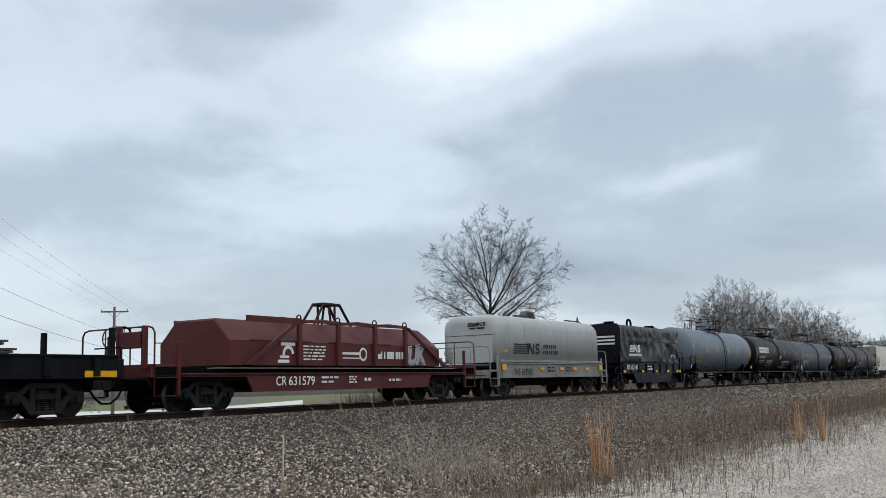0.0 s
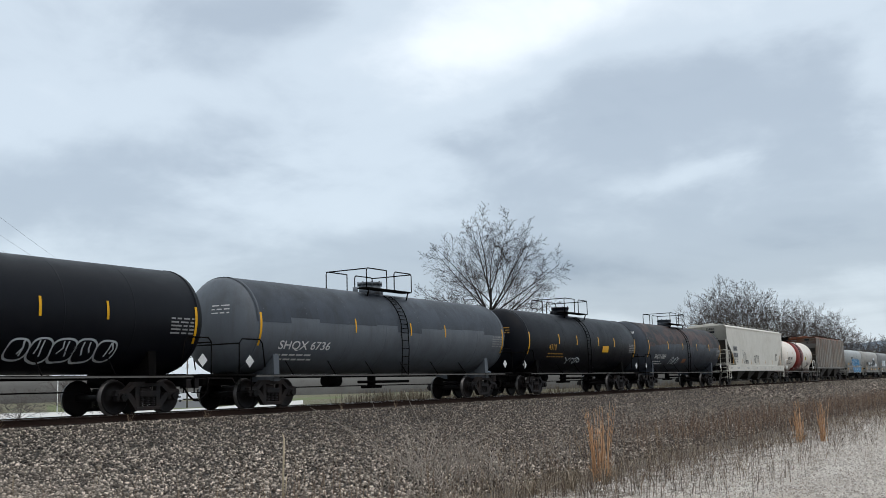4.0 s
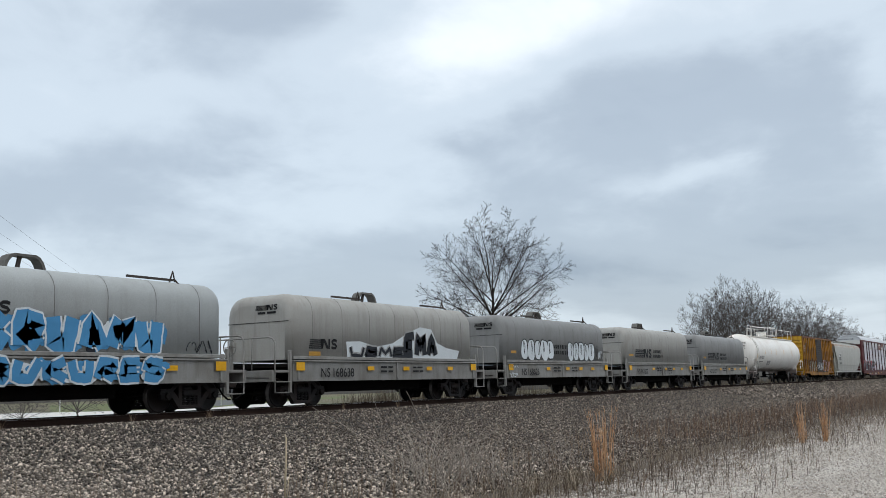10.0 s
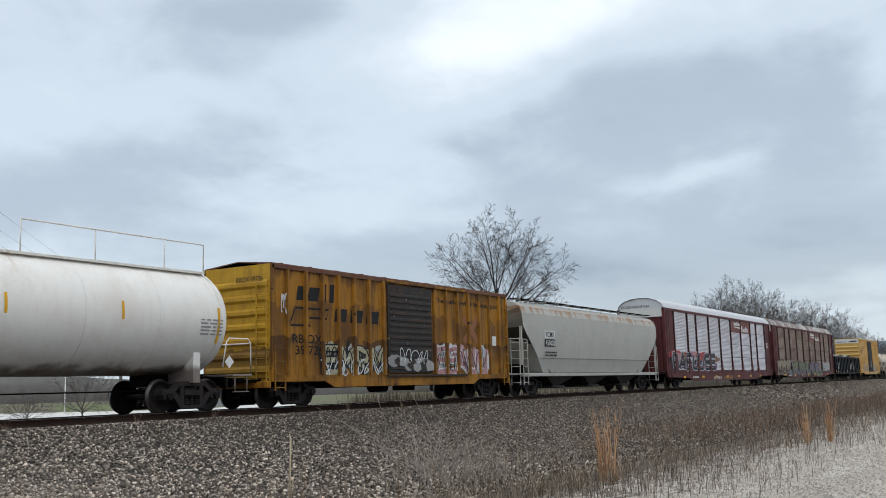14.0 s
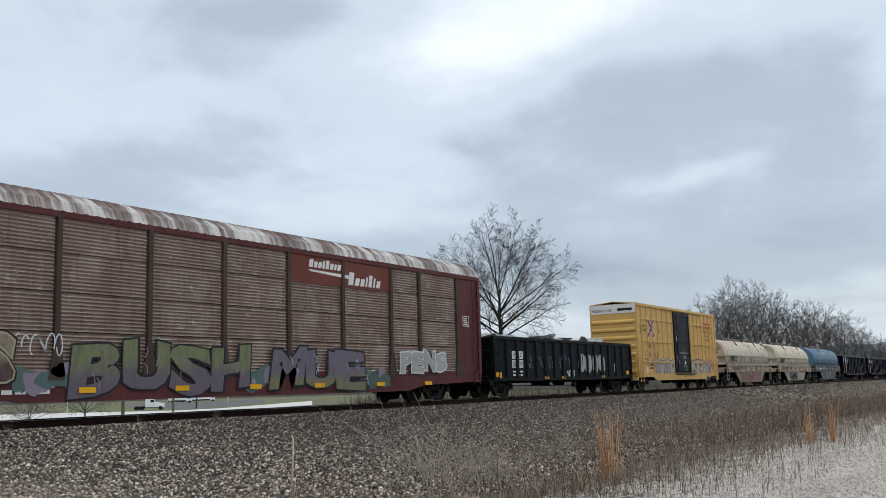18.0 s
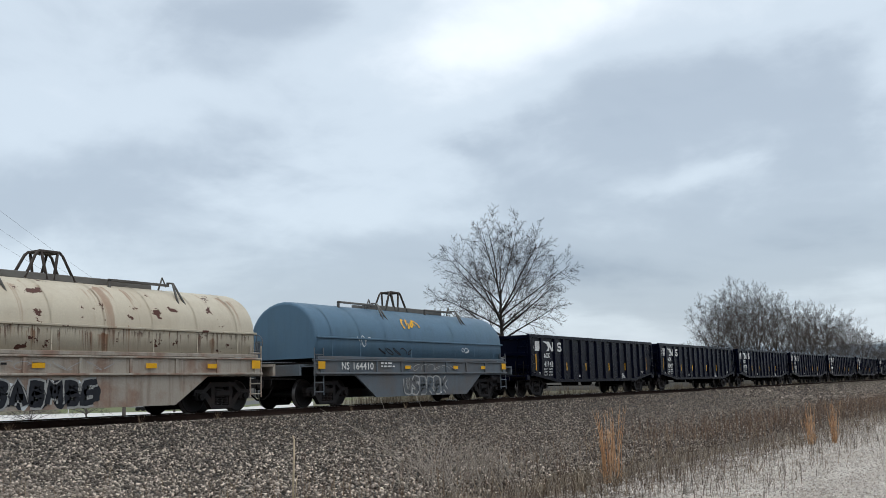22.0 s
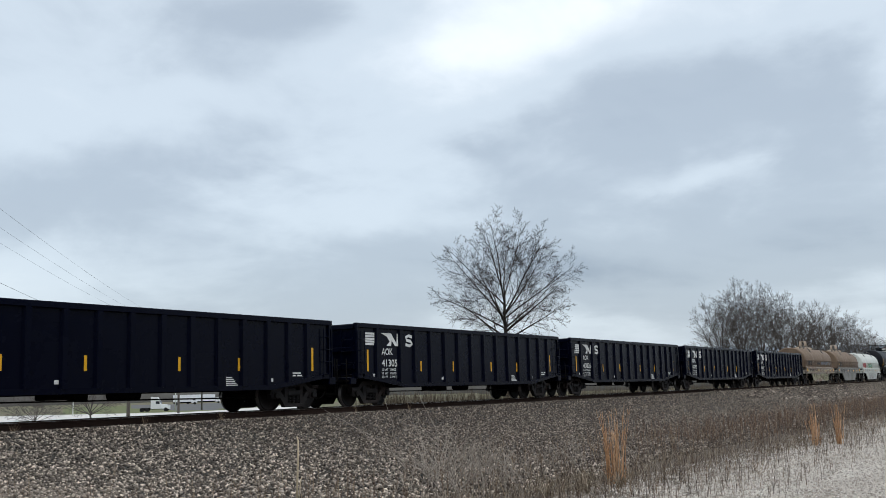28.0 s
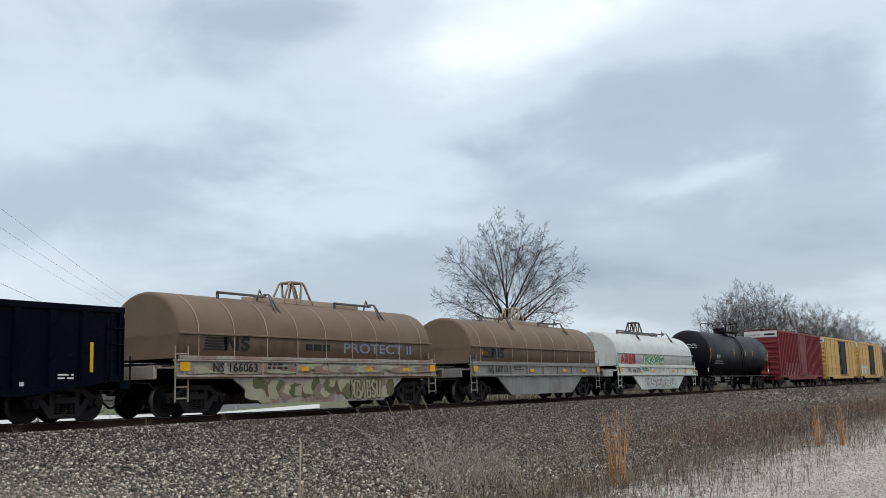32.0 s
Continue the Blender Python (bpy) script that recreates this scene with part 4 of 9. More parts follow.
    for y in (-0.93, 0.93):
        hand.tube([(-1.5, y, zt), (-1.5, y, zt + 0.62), (-1.42, y, zt + 0.70), (-0.2, y, zt + 0.70)], 0.022, 6)
        hand.tube([(0.3, y, zt), (0.3, y, zt + 0.62), (0.38, y, zt + 0.70), (1.42, y, zt + 0.70), (1.5, y, zt + 0.62), (1.5, y, zt)], 0.022, 6)
        hand.tube([(-0.2, y, zt + 0.70), (-0.2, y, zt)], 0.022, 6)
    for x in (-1.5, 1.5):
        hand.tube([(x, -0.93, zt + 0.68), (x, 0.93, zt + 0.68)], 0.022, 6)
    part("handrail", hand, top_rail or rail_mat, car)
    if long_rail:
        lr = Shape()
        for y in (-0.72,):
            zb = mid + math.sqrt(R * R - y * y)
            lr.box(-L + 0.9, L - 0.9, y - 0.2, y + 0.14, zb - 0.02, zb + 0.04)
            pts = [(-L + 0.9, y - 0.15, zb), (-L + 0.9, y - 0.15, zb + 0.85), (-2.2, y - 0.15, zb + 0.85)]
            lr.tube(pts, 0.022, 6)
            lr.tube([(2.2, y - 0.15, zb + 0.85), (L - 0.9, y - 0.15, zb + 0.85), (L - 0.9, y - 0.15, zb)], 0.022, 6)
            for x in (-L + 2.0, -L + 4.2, -2.2, 2.2, 4.4, L - 2.4):
                lr.tube([(x, y - 0.15, zb), (x, y - 0.15, zb + 0.85)], 0.018, 5)
        part("walkway", lr, rail_mat, car, "long top walkway with pipe railing")
    lad = Shape()
    lx = -L + dish + 0.15 if long_rail else 0.0
    for x in (lx - 0.22, lx + 0.22):
        arcp = [(x, -(R + 0.06) * math.sin(math.radians(a)), mid + (R + 0.06) * math.cos(math.radians(a))) for a in range(30, 96, 8)]
        lad.tube(arcp + [(x, -R - 0.08, 1.9), (x, -R - 0.02, 0.98)], 0.02, 5)
    for k in range(11):
        a = math.radians(32 + k * 6)
        lad.tube([(lx - 0.22, -(R + 0.06) * math.sin(a), mid + (R + 0.06) * math.cos(a)), (lx + 0.22, -(R + 0.06) * math.sin(a), mid + (R + 0.06) * math.cos(a))], 0.015, 5)
    for k in range(5):
        z = 1.05 + k * 0.3
        lad.tube([(lx - 0.22, -R - 0.05, z), (lx + 0.22, -R - 0.05, z)], 0.015, 5)
    part("ladder", lad, top_rail or rail_mat, car)
    # stub sills, saddles, end platforms, side running pipes
    for d in (-1, 1):
        sill = Shape().box(min(d * (L - 2.6), d * (half - 0.35)), max(d * (L - 2.6), d * (half - 0.35)), -0.26, 0.26, 0.72, 1.08, 0.02)
        tx = d * (half - 2.55)
        prof2 = [(-R * 0.80, mid - R * 0.60), (-R * 0.5, mid - R * 0.92), (R * 0.5, mid - R * 0.92), (R * 0.80, mid - R * 0.60), (1.25, 0.82), (-1.25, 0.82)]
        part("stub_sill", sill, under_black, car)
        part("saddle", Shape().prism(prof2, tx - 0.13, tx + 0.13), end_mat or under_black, car)
        pl = Shape().box(min(d * (half - 1.35), d * (half - 0.55)), max(d * (half - 1.35), d * (half - 0.55)), -1.5, 1.5, 0.98, 1.04, 0.01)
        for y in (-1.42, 1.42):
            pl.tube([(d * (half - 1.2), y, 0.55), (d * (half - 1.2), y, 0.98)], 0.02, 5).tube([(d * (half - 0.7), y, 0.55), (d * (half - 0.7), y, 0.98)], 0.02, 5)
            pl.box(min(d * (half - 1.25), d * (half - 0.65)), max(d * (half - 1.25), d * (half - 0.65)), y - 0.06, y + 0.06, 0.52, 0.55)
        part("end_platform", pl, rail_mat, car)
        hr = Shape()
        for y in (-1.48, 1.48):
            hr.tube([(d * (half - 0.6), y, 1.02), (d * (half - 0.6), y, 1.95), (d * (half - 0.72), y, 2.08), (d * (half - 1.5), y, 2.08), (d * (half - 1.62), y, 1.96), (d * (half - 1.75), y * 0.99, 1.25)], 0.022, 6)
        hr.tube([(d * (half - 0.6), -1.48, 1.95), (d * (half - 0.6), 1.48, 1.95)], 0.022, 6)
        part("end_rail", hr, rail_mat, car)
    for y in () if long_rail else (-1.38, 1.38):
        run = Shape().box(-half + 1.3, half - 1.3, y - 0.10, y + 0.10, 0.96, 1.02, 0.005)
        x = -L + 2.4
        while x < L - 2.2:
            run.tube([(x, y, 1.0), (x, y * 0.72, mid - R * 0.68)], 0.018, 5)
            x += 2.2
        part("running_board", run, rail_mat, car)
        part("board_edge", Shape().box(-half + 1.3, half - 1.3, *sorted((y + math.copysign(0.10, y), y + math.copysign(0.115, y))), 0.955, 1.0), lug_grey, car)
    valve2 = Shape().tube([(0, 0, mid - R + 0.06), (0, 0, 0.55)], 0.16, 10).box(-0.35, 0.35, -0.25, 0.25, 0.52, 0.62, 0.02).tube([(-1.6, -0.55, 0.75), (1.7, -0.55, 0.75)], 0.05, 8)
    part("bottom_outlet", valve2, under_black, car)
    br = Shape().tube([(-2.6, 0.2, 0.82), (-1.8, 0.2, 0.82)], 0.2, 12).tube([(-half + 2.2, -0.4, 0.62), (half - 2.2, -0.4, 0.62)], 0.02, 5)
    part("brake_gear", br, under_black, car)
    add_truck(car, -(half - 2.55)), add_truck(car, half - 2.55)
    ink = mark_mat or mark_white
    letters = Shape()
    for body, x, z, high, wide in marks:
        put_text(letters, body, x, z, high, face, wide)
    put_lines(letters, marks[0][1] if marks else -L + 1.8, (marks[0][2] if marks else 2.6) - 0.20, 1.9, face, 2, 0.05, 0.09, int(centre))
    data = Shape()
    for k in range(5):
        put_lines(data, L - 1.65, 2.15 + k * 0.1, 0.85, face, 1, 0.045, 0.05, k)
    part("lettering", data, mark_grey, tank)
    put_lines(letters, -L + 0.9, mid + 0.45, 0.001, face, 1)
    part("lettering", letters, ink, tank)
    hl = Shape()
    head = lambda u, z: (-L + dish - dish * math.sqrt(max(0, 1 - ((u * u + (z - mid) ** 2) / (R * R)))) - 0.02, -u, z)
    if head_label:
        put_text(hl, head_label, 0.12, mid + 0.74, 0.14, head, 0.72)
    put_lines(hl, 0.15, mid + 0.55, 0.65, head, 3, 0.035, 0.08, 3)
    part("lettering", hl, ink, tank)
    yellow_bars(tank, bars, mid - 0.14, face, 0.075, 0.48, strip)
    for d in (-1, 1):
        s = Shape()
        put_bar(s, d * (L - dish - 0.10) - 0.045, mid - 0.68, 0.09, 1.02, face, 1, 8)
        part("reflector", s, strip or mark_yellow, tank, "yellow reflective strip")
        if d not in placards:
            continue
        p = Shape()
        cx, cz = d * (L - 0.30) - (0.0 if d < 0 else 0.1), mid - R + 0.36
        y = -1.44
        put_poly(p, [(cx, cz - 0.19), (cx + 0.19, cz), (cx, cz + 0.19), (cx - 0.19, cz)], flat_face(y))
        part("placard", p, mark_white, car, "white diamond placard")
    if graff:
        sh = Shape()
        for a, b, z0, z1, seed in graff:
            scribble(sh, face, a, b, z0, z1, seed, 0.045, 5)
        part("sprayed_tag", sh, spray_white if material not in (tank_white, tank_cream) else spray_black, tank)
    return car


# ---- coil cars ----
def rounded_hood(half_w, z0, z1, r, n=6):
    p = [(-half_w, z0)]
    p += [(-half_w + r - r * math.cos(math.pi / 2 * k / n), z1 - r + r * math.sin(math.pi / 2 * k / n)) for k in range(n + 1)]
    return p + [(-y, z) for y, z in p[::-1]]


def hood_loft(profile, L, ease, z0):
    """A hood skin whose ends round over."""
    rings = []
    zt = max(z for y, z in profile)
    hw = max(y for y, z in profile)
    for x, k in [(-L, ease), (-L + ease * 0.12, ease * 0.55), (-L + ease * 0.4, ease * 0.2), (-L + ease, 0.0), (-L * 0.4, 0), (L * 0.4, 0), (L - ease, 0.0), (L - ease * 0.4, ease * 0.2), (L - ease * 0.12, ease * 0.55), (L, ease)]:
        rings.append([(x, y * (1 - k / hw), z0 + (z - z0) * (1 - k / (zt - z0))) for y, z in profile])
    return Shape().loft(rings)


def coil_underframe(car, half, sill_l, sill_mat, z_bot, z_top, rail_mat, end_mat, belly=None, tx=4.85, rails=True, ribs=9):
    """Side sills, centre sill, end decks with railings, couplers and trucks."""
    add_couplers(car, half)
    S = sill_l / 2
    for d in (-1, 1):
        y = d * 1.47
        if belly:
            zb, x1, x2 = belly
            poly = [(-S, z_bot), (-x2, z_bot), (-x1, zb), (x1, zb), (x2, z_bot), (S, z_bot), (S, z_top), (-S, z_top)]
        else:
            poly = [(-S, z_bot), (S, z_bot), (S, z_top), (-S, z_top)]
        sill = part("side_sill", Shape().plate(poly, y - 0.04, y + 0.04), sill_mat, car)
        part("sill_flange", Shape().box(-S - 0.02, S + 0.02, y - 0.10, y + 0.10, z_top, z_top + 0.05, 0.01), sill_mat, sill)
        for k in range(ribs):
            x = -S + 0.25 + (2 * S - 0.5) * k / (ribs - 1)
            part("sill_rib", Shape().box(x - 0.04, x + 0.04, y + (-0.09 if d < 0 else 0.04), y + (-0.04 if d < 0 else 0.09), z_bot + 0.04, z_top, 0.01), sill_mat, sill)
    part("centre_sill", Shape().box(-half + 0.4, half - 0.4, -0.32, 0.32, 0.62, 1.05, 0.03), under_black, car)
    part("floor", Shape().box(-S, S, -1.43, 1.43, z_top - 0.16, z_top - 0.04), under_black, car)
    for d in (-1, 1):
        e0, e1 = sorted((d * S, d * (half - 0.55)))
        deck = Shape().box(e0, e1, -1.45, 1.45, z_bot + 0.28, z_bot + 0.36, 0.01).box(*sorted((d * (half - 0.62), d * (half - 0.5))), -1.45, 1.45, z_bot + 0.0, z_bot + 0.36, 0.01)
        part("end_deck", deck, end_mat, car)
        zd = z_bot + 0.36
        x0, x1 = d * (S + 0.12), d * (half - 0.62)
        if not rails:
            for y in (-1.50, 1.50):
                part("corner_ladder", ladder_shape(*sorted((d * (S - 0.42), d * (S + 0.04))), y, 0.40, z_top + 0.42, 0.30, 0.022), rail_mat, car)
            part("end_step", Shape().box(*sorted((d * (S + 0.1), d * (S + 0.5))), -1.45, -0.8, zd - 0.05, zd, 0.01), end_mat, car)
            continue
        hr = Shape().tube([(x0, -1.45, 0.46), (x1, -1.45, 0.46), (x1, -1.45, zd + 0.85), (x1, -1.36, zd + 0.98), (x1, -1.2, zd + 1.02), (x1, 1.2, zd + 1.02), (x1, 1.36, zd + 0.98), (x1, 1.45, zd + 0.85), (x1, 1.45, 0.46), (x0, 1.45, 0.46)], 0.026, 6)
        part("end_rail", hr, rail_mat, car)
        for y in (-1.45, 1.45):
            part("corner_post", Shape().box(*sorted((d * (S + 0.02), d * (S + 0.12))), y - 0.05, y + 0.05, 0.46, zd + 0.62, 0.01), rail_mat, car)
            part("step", Shape().box(*sorted((x0, x1)), y - 0.06, y + 0.06, zd - 0.38, zd - 0.35), rail_mat, car)
        for y in (-0.5, 0.5):
            part("rail_post", Shape().tube([(x1, y, zd), (x1, y, zd + 1.0)], 0.022, 5), rail_mat, car)
    wheel_x = -(half - 0.95)
    bw = Shape()
    ring = [(wheel_x, 0.75 + 0.27 * math.cos(a * math.pi / 8), z_bot + 1.15 + 0.27 * math.sin(a * math.pi / 8)) for a in range(17)]
    bw.tube(ring, 0.02, 5)
    for a in range(4):
        bw.tube([(wheel_x, 0.75, z_bot + 1.15), (wheel_x, 0.75 + 0.27 * math.cos(a * math.pi / 2), z_bot + 1.15 + 0.27 * math.sin(a * math.pi / 2))], 0.014, 5)
    bw.box(wheel_x, wheel_x + 0.1, 0.68, 0.82, z_bot + 0.3, z_bot + 1.2)
    part("brake_wheel", bw, rail_mat, car)
    gear = Shape().tube([(-1.2, -0.6, 0.72), (-0.4, -0.6, 0.72)], 0.17, 12).box(0.3, 1.2, -0.75, -0.45, 0.58, 0.82, 0.03).tube([(-half + 2.6, -0.5, 0.6), (half - 2.6, -0.5, 0.6)], 0.02, 5)
    part("brake_gear", gear, under_black, car)
    add_truck(car, -tx), add_truck(car, tx)


def coil_car_smooth(centre, hood_mat, sill_mat, label, number, emblem_x=-4.45, emblem_z=1.88, emblem_h=0.5, stripe=3.2, art=None, rail_mat=None, words=-1.3, end_words=True, text_mat=None, end_h=0.17):
    """Coil car under a smooth rounded hood."""
    half = 7.25
    car = start_car("coil_car", centre, label, "coil car")
    coil_underframe(car, half, 11.7, sill_mat, 0.80, 1.42, rail_mat or sill_mat, sill_mat, ribs=3)
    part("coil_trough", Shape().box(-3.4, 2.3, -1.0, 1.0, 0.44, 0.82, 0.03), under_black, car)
    prof = rounded_hood(1.46, 1.50, 3.64, 0.62)
    hood = part("hood", hood_loft(prof, 5.78, 0.34, 1.50), hood_mat, car)
    part("hood_skirt", Shape().box(-5.82, 5.82, -1.53, -1.45, 1.50, 1.60, 0.01).box(-5.82, 5.82, 1.45, 1.53, 1.50, 1.60, 0.01), sill_mat, hood)
    for k in range(7):
        x = -4.8 + k * 1.6
        prof2 = [(y * 1.004, 1.52 + (z - 1.52) * 1.003) for y, z in prof]
        part("hood_seam", Shape().loft([[(x + a, y, z) for y, z in prof2] for a in (-0.010, 0.010)], caps=False, closed=False), lug_grey, hood)
    lug_mat = lug_grey
    hoop = [(0.62 * math.cos(math.pi * k / 12) + 0.1, 3.60 + 0.50 * min(1.0, 1.25 * math.sin(math.pi * k / 12))) for k in range(13)]
    inner = [(0.1 + (x - 0.1) * 0.87, 3.60 + (z - 3.60) * 0.88) for x, z in hoop]
    part("lifting_lug", Shape().plate(hoop + inner[::-1], -0.17, 0.17), lug_mat, hood)
    part("lug_web", Shape().plate([(-0.10, 3.6), (0.0, 3.6), (0.10, 4.06), (0.0, 4.06)], -0.03, 0.03), lug_steel, hood)
    for x0, x1 in ((-3.0, -1.45), (2.7, 4.35)):
        b = Shape().box(x0, x1, -0.9, -0.83, 3.68, 3.74).tube([(x1 - 0.14, -0.86, 3.6), (x1, -0.86, 3.96), (x1 + 0.08, -0.86, 3.66)], 0.028, 5).tube([(x1 + 0.06, -1.2, 3.42), (x1 + 0.02, -0.9, 3.74)], 0.028, 5)
        part("lifting_bracket", b, lug_steel, hood)
    face = lambda x, z: (x, -1.474 if z < 3.02 else -1.474 + 0.62 - math.sqrt(max(0, 0.62 ** 2 - (z - 3.02) ** 2)), z)
    ink = text_mat or mark_black
    s = Shape()
    if emblem_x is not None:
        emblem(s, emblem_x, emblem_z, emblem_h, face, stripe)
    if words is not None:
        for k, z in enumerate((emblem_z + 0.29, emblem_z + 0.01)):
            for j, w in enumerate((0.15, 0.16, 0.13, 0.11, 0.16, 0.10, 0.14, 0.15)[:7 + k]):
                x = words + j * 0.215 - 0.05 * k
                put_poly(s, [(x, z), (x + w, z), (x + w + 0.045, z + 0.18), (x + 0.045, z + 0.18)], face)
    if s.v:
        part("emblem", s, ink, hood, "black railway emblem")
    if end_words:
        e = Shape()
        emblem(e, -0.1, 3.12, end_h, end_face(-5.80))
        put_lines(e, 0.0, 3.0, 0.8, end_face(-5.80), 1, 0.07, 0.05, 5)
        put_bar(e, -1.3, 2.72, 2.6, 0.02, end_face(-5.80))
        part("emblem", e, ink, hood)
    n = Shape()
    sf = flat_face(-1.575)
    put_text(n, number, -3.85, 0.93, 0.29, sf, 1.15)
    put_text(n, "NS", -4.5, 0.93, 0.29, sf, 0.48)
    put_lines(n, -1.1, 1.22, 0.9, sf, 2, 0.07, 0.08, 8)
    put_lines(n, 1.0, 1.22, 0.7, sf, 2, 0.06, 0.08, 9)
    part("lettering", n, mark_black, car)
    for x in (-5.55, -1.7, 0.55, 2.15, 3.7, 5.55):
        y = Shape()
        put_bar(y, x - 0.2, 1.14, 0.4 if abs(x) < 5 else 0.42, 0.14 if abs(x) < 5 else 0.26, sf)
        part("reflector", y, mark_yellow, car, "yellow reflective plate")
    if art:
        art(car, hood, face, sf)
    return car


def coil_car_arched(centre, hood_mat, sill_mat, label, number, art=None, half=7.7, plain_top=None, ribs=8, frame_high=0.75, num_mat=None, emblem_mat=None, emblem_x=-5.4):
    """Coil car with fish-belly sides under an arched, ribbed hood."""
    car = start_car("coil_car", centre, label, "coil car")
    coil_underframe(car, half, 12.9, sill_mat, 1.02, 1.50, sill_mat, sill_mat, (0.26, 3.1, 4.3), 5.3, False)
    W, zs, zt = 1.44, 2.28, 3.52
    arc = [(-W, 1.60), (-W, zs)] + [(-W * math.cos(math.pi * k / 14), zs + (zt - zs) * math.sin(math.pi * k / 14)) for k in range(1, 14)] + [(W, zs), (W, 1.60)]
    hood = part("hood", hood_loft(arc, 6.30, 0.10, 1.60), hood_mat, car)
    part("hood_rail", Shape().box(-6.32, 6.32, -1.50, -1.44, zs - 0.03, zs + 0.03, 0.01).box(-6.32, 6.32, 1.44, 1.50, zs - 0.03, zs + 0.03, 0.01), hood_mat, hood)
    part("hood_skirt", Shape().box(-6.34, 6.34, -1.52, -1.43, 1.56, 1.66, 0.01).box(-6.34, 6.34, 1.43, 1.52, 1.56, 1.66, 0.01), sill_mat, hood)
    rib = [(y * 1.015, 1.60 + (z - 1.60) * 1.010) for y, z in arc]
    for k in range(ribs):
        x = -6.3 + 12.6 * (k + 0.5) / ribs
        part("hood_rib", Shape().loft([[(x + a, y, z) for y, z in rib] for a in (-0.018, 0.018)], caps=False, closed=False), tan_seam if hood_mat == tan_hood else hood_mat, hood)
    f = Shape()
    for y in (-0.28, 0.28):
        f.tube([(-0.74, y, zt - 0.02), (-0.40, y * 0.8, zt + frame_high - 0.12), (-0.30, y * 0.8, zt + frame_high - 0.03), (0.30, y * 0.8, zt + frame_high - 0.03), (0.40, y * 0.8, zt + frame_high - 0.12), (0.74, y, zt - 0.02)], 0.04, 6)
        f.tube([(-0.10, y, zt), (-0.24, y * 0.8, zt + frame_high - 0.05)], 0.04, 5).tube([(0.10, y, zt), (0.24, y * 0.8, zt + frame_high - 0.05)], 0.04, 5)
    f.box(-0.32, 0.32, -0.26, 0.26, zt + frame_high - 0.07, zt + frame_high + 0.0, 0.02)
    part("lifting_frame", f, tan_seam if hood_mat == tan_hood else lug_steel, hood)
    for d in (-1, 1):
        part("lower_flange", Shape().box(-6.47, 6.47, *sorted((d * 1.50, d * 1.60)), 1.06, 1.12, 0.01), sill_mat, car)
    for x0, x1 in ((-4.0, -1.9), (1.6, 3.7)):
        b = Shape().box(x0, x1, -0.58, -0.50, zt + 0.06, zt + 0.13, 0.01).box(x0, x0 + 0.06, -0.58, -0.50, zt - 0.2, zt + 0.1)
        b.tube([(x1 - 0.16, -1.12, zt - 0.50), (x1 - 0.02, -0.72, zt + 0.14), (x1 - 0.02, -0.5, zt + 0.16)], 0.032, 5).tube([(x1 + 0.10, -1.12, zt - 0.50), (x1, -0.72, zt + 0.14)], 0.032, 5)
        b.tube([(x1 - 0.34, -0.5, zt - 0.05), (x1 - 0.2, -0.5, zt + 0.30), (x1 - 0.06, -0.5, zt + 0.05)], 0.03, 5)
        part("lifting_bracket", b, lug_grey, hood)
    part("hood_ridge", Shape().box(-2.1, 3.3, -0.30, -0.18, zt - 0.04, zt + 0.15, 0.02).box(-2.1, 3.3, 0.18, 0.30, zt - 0.04, zt + 0.15, 0.02), tan_seam if hood_mat == tan_hood else lug_grey, hood)
    face = lambda x, z: (x, -1.452 if z < zs else -W * math.sqrt(max(0.02, 1 - ((z - zs) / (zt - zs)) ** 2)) - 0.02, z)
    sf = flat_face(-1.575)
    s = Shape()
    if emblem_x is not None:
        emblem(s, emblem_x, 1.83, 0.40, face, 2.3)
        part("emblem", s, emblem_mat or mark_black, hood, "railway emblem")
    n = Shape()
    put_text(n, number, -4.5, 1.22, 0.24, sf, 1.15)
    put_text(n, "NS", -5.15, 1.22, 0.24, sf, 0.42)
    put_lines(n, -2.9, 1.42, 0.9, sf, 2, 0.05, 0.06, 7)
    part("lettering", n, num_mat or mark_black, car)
    for x in (-6.2, -1.2, 2.2, 4.4, 6.2):
        y = Shape()
        put_bar(y, x - 0.18, 1.24, 0.36, 0.13 if abs(x) < 6 else 0.24, sf)
        part("reflector", y, mark_yellow, car, "yellow reflective plate")
    if art:
        art(car, hood, face, sf)
    return car


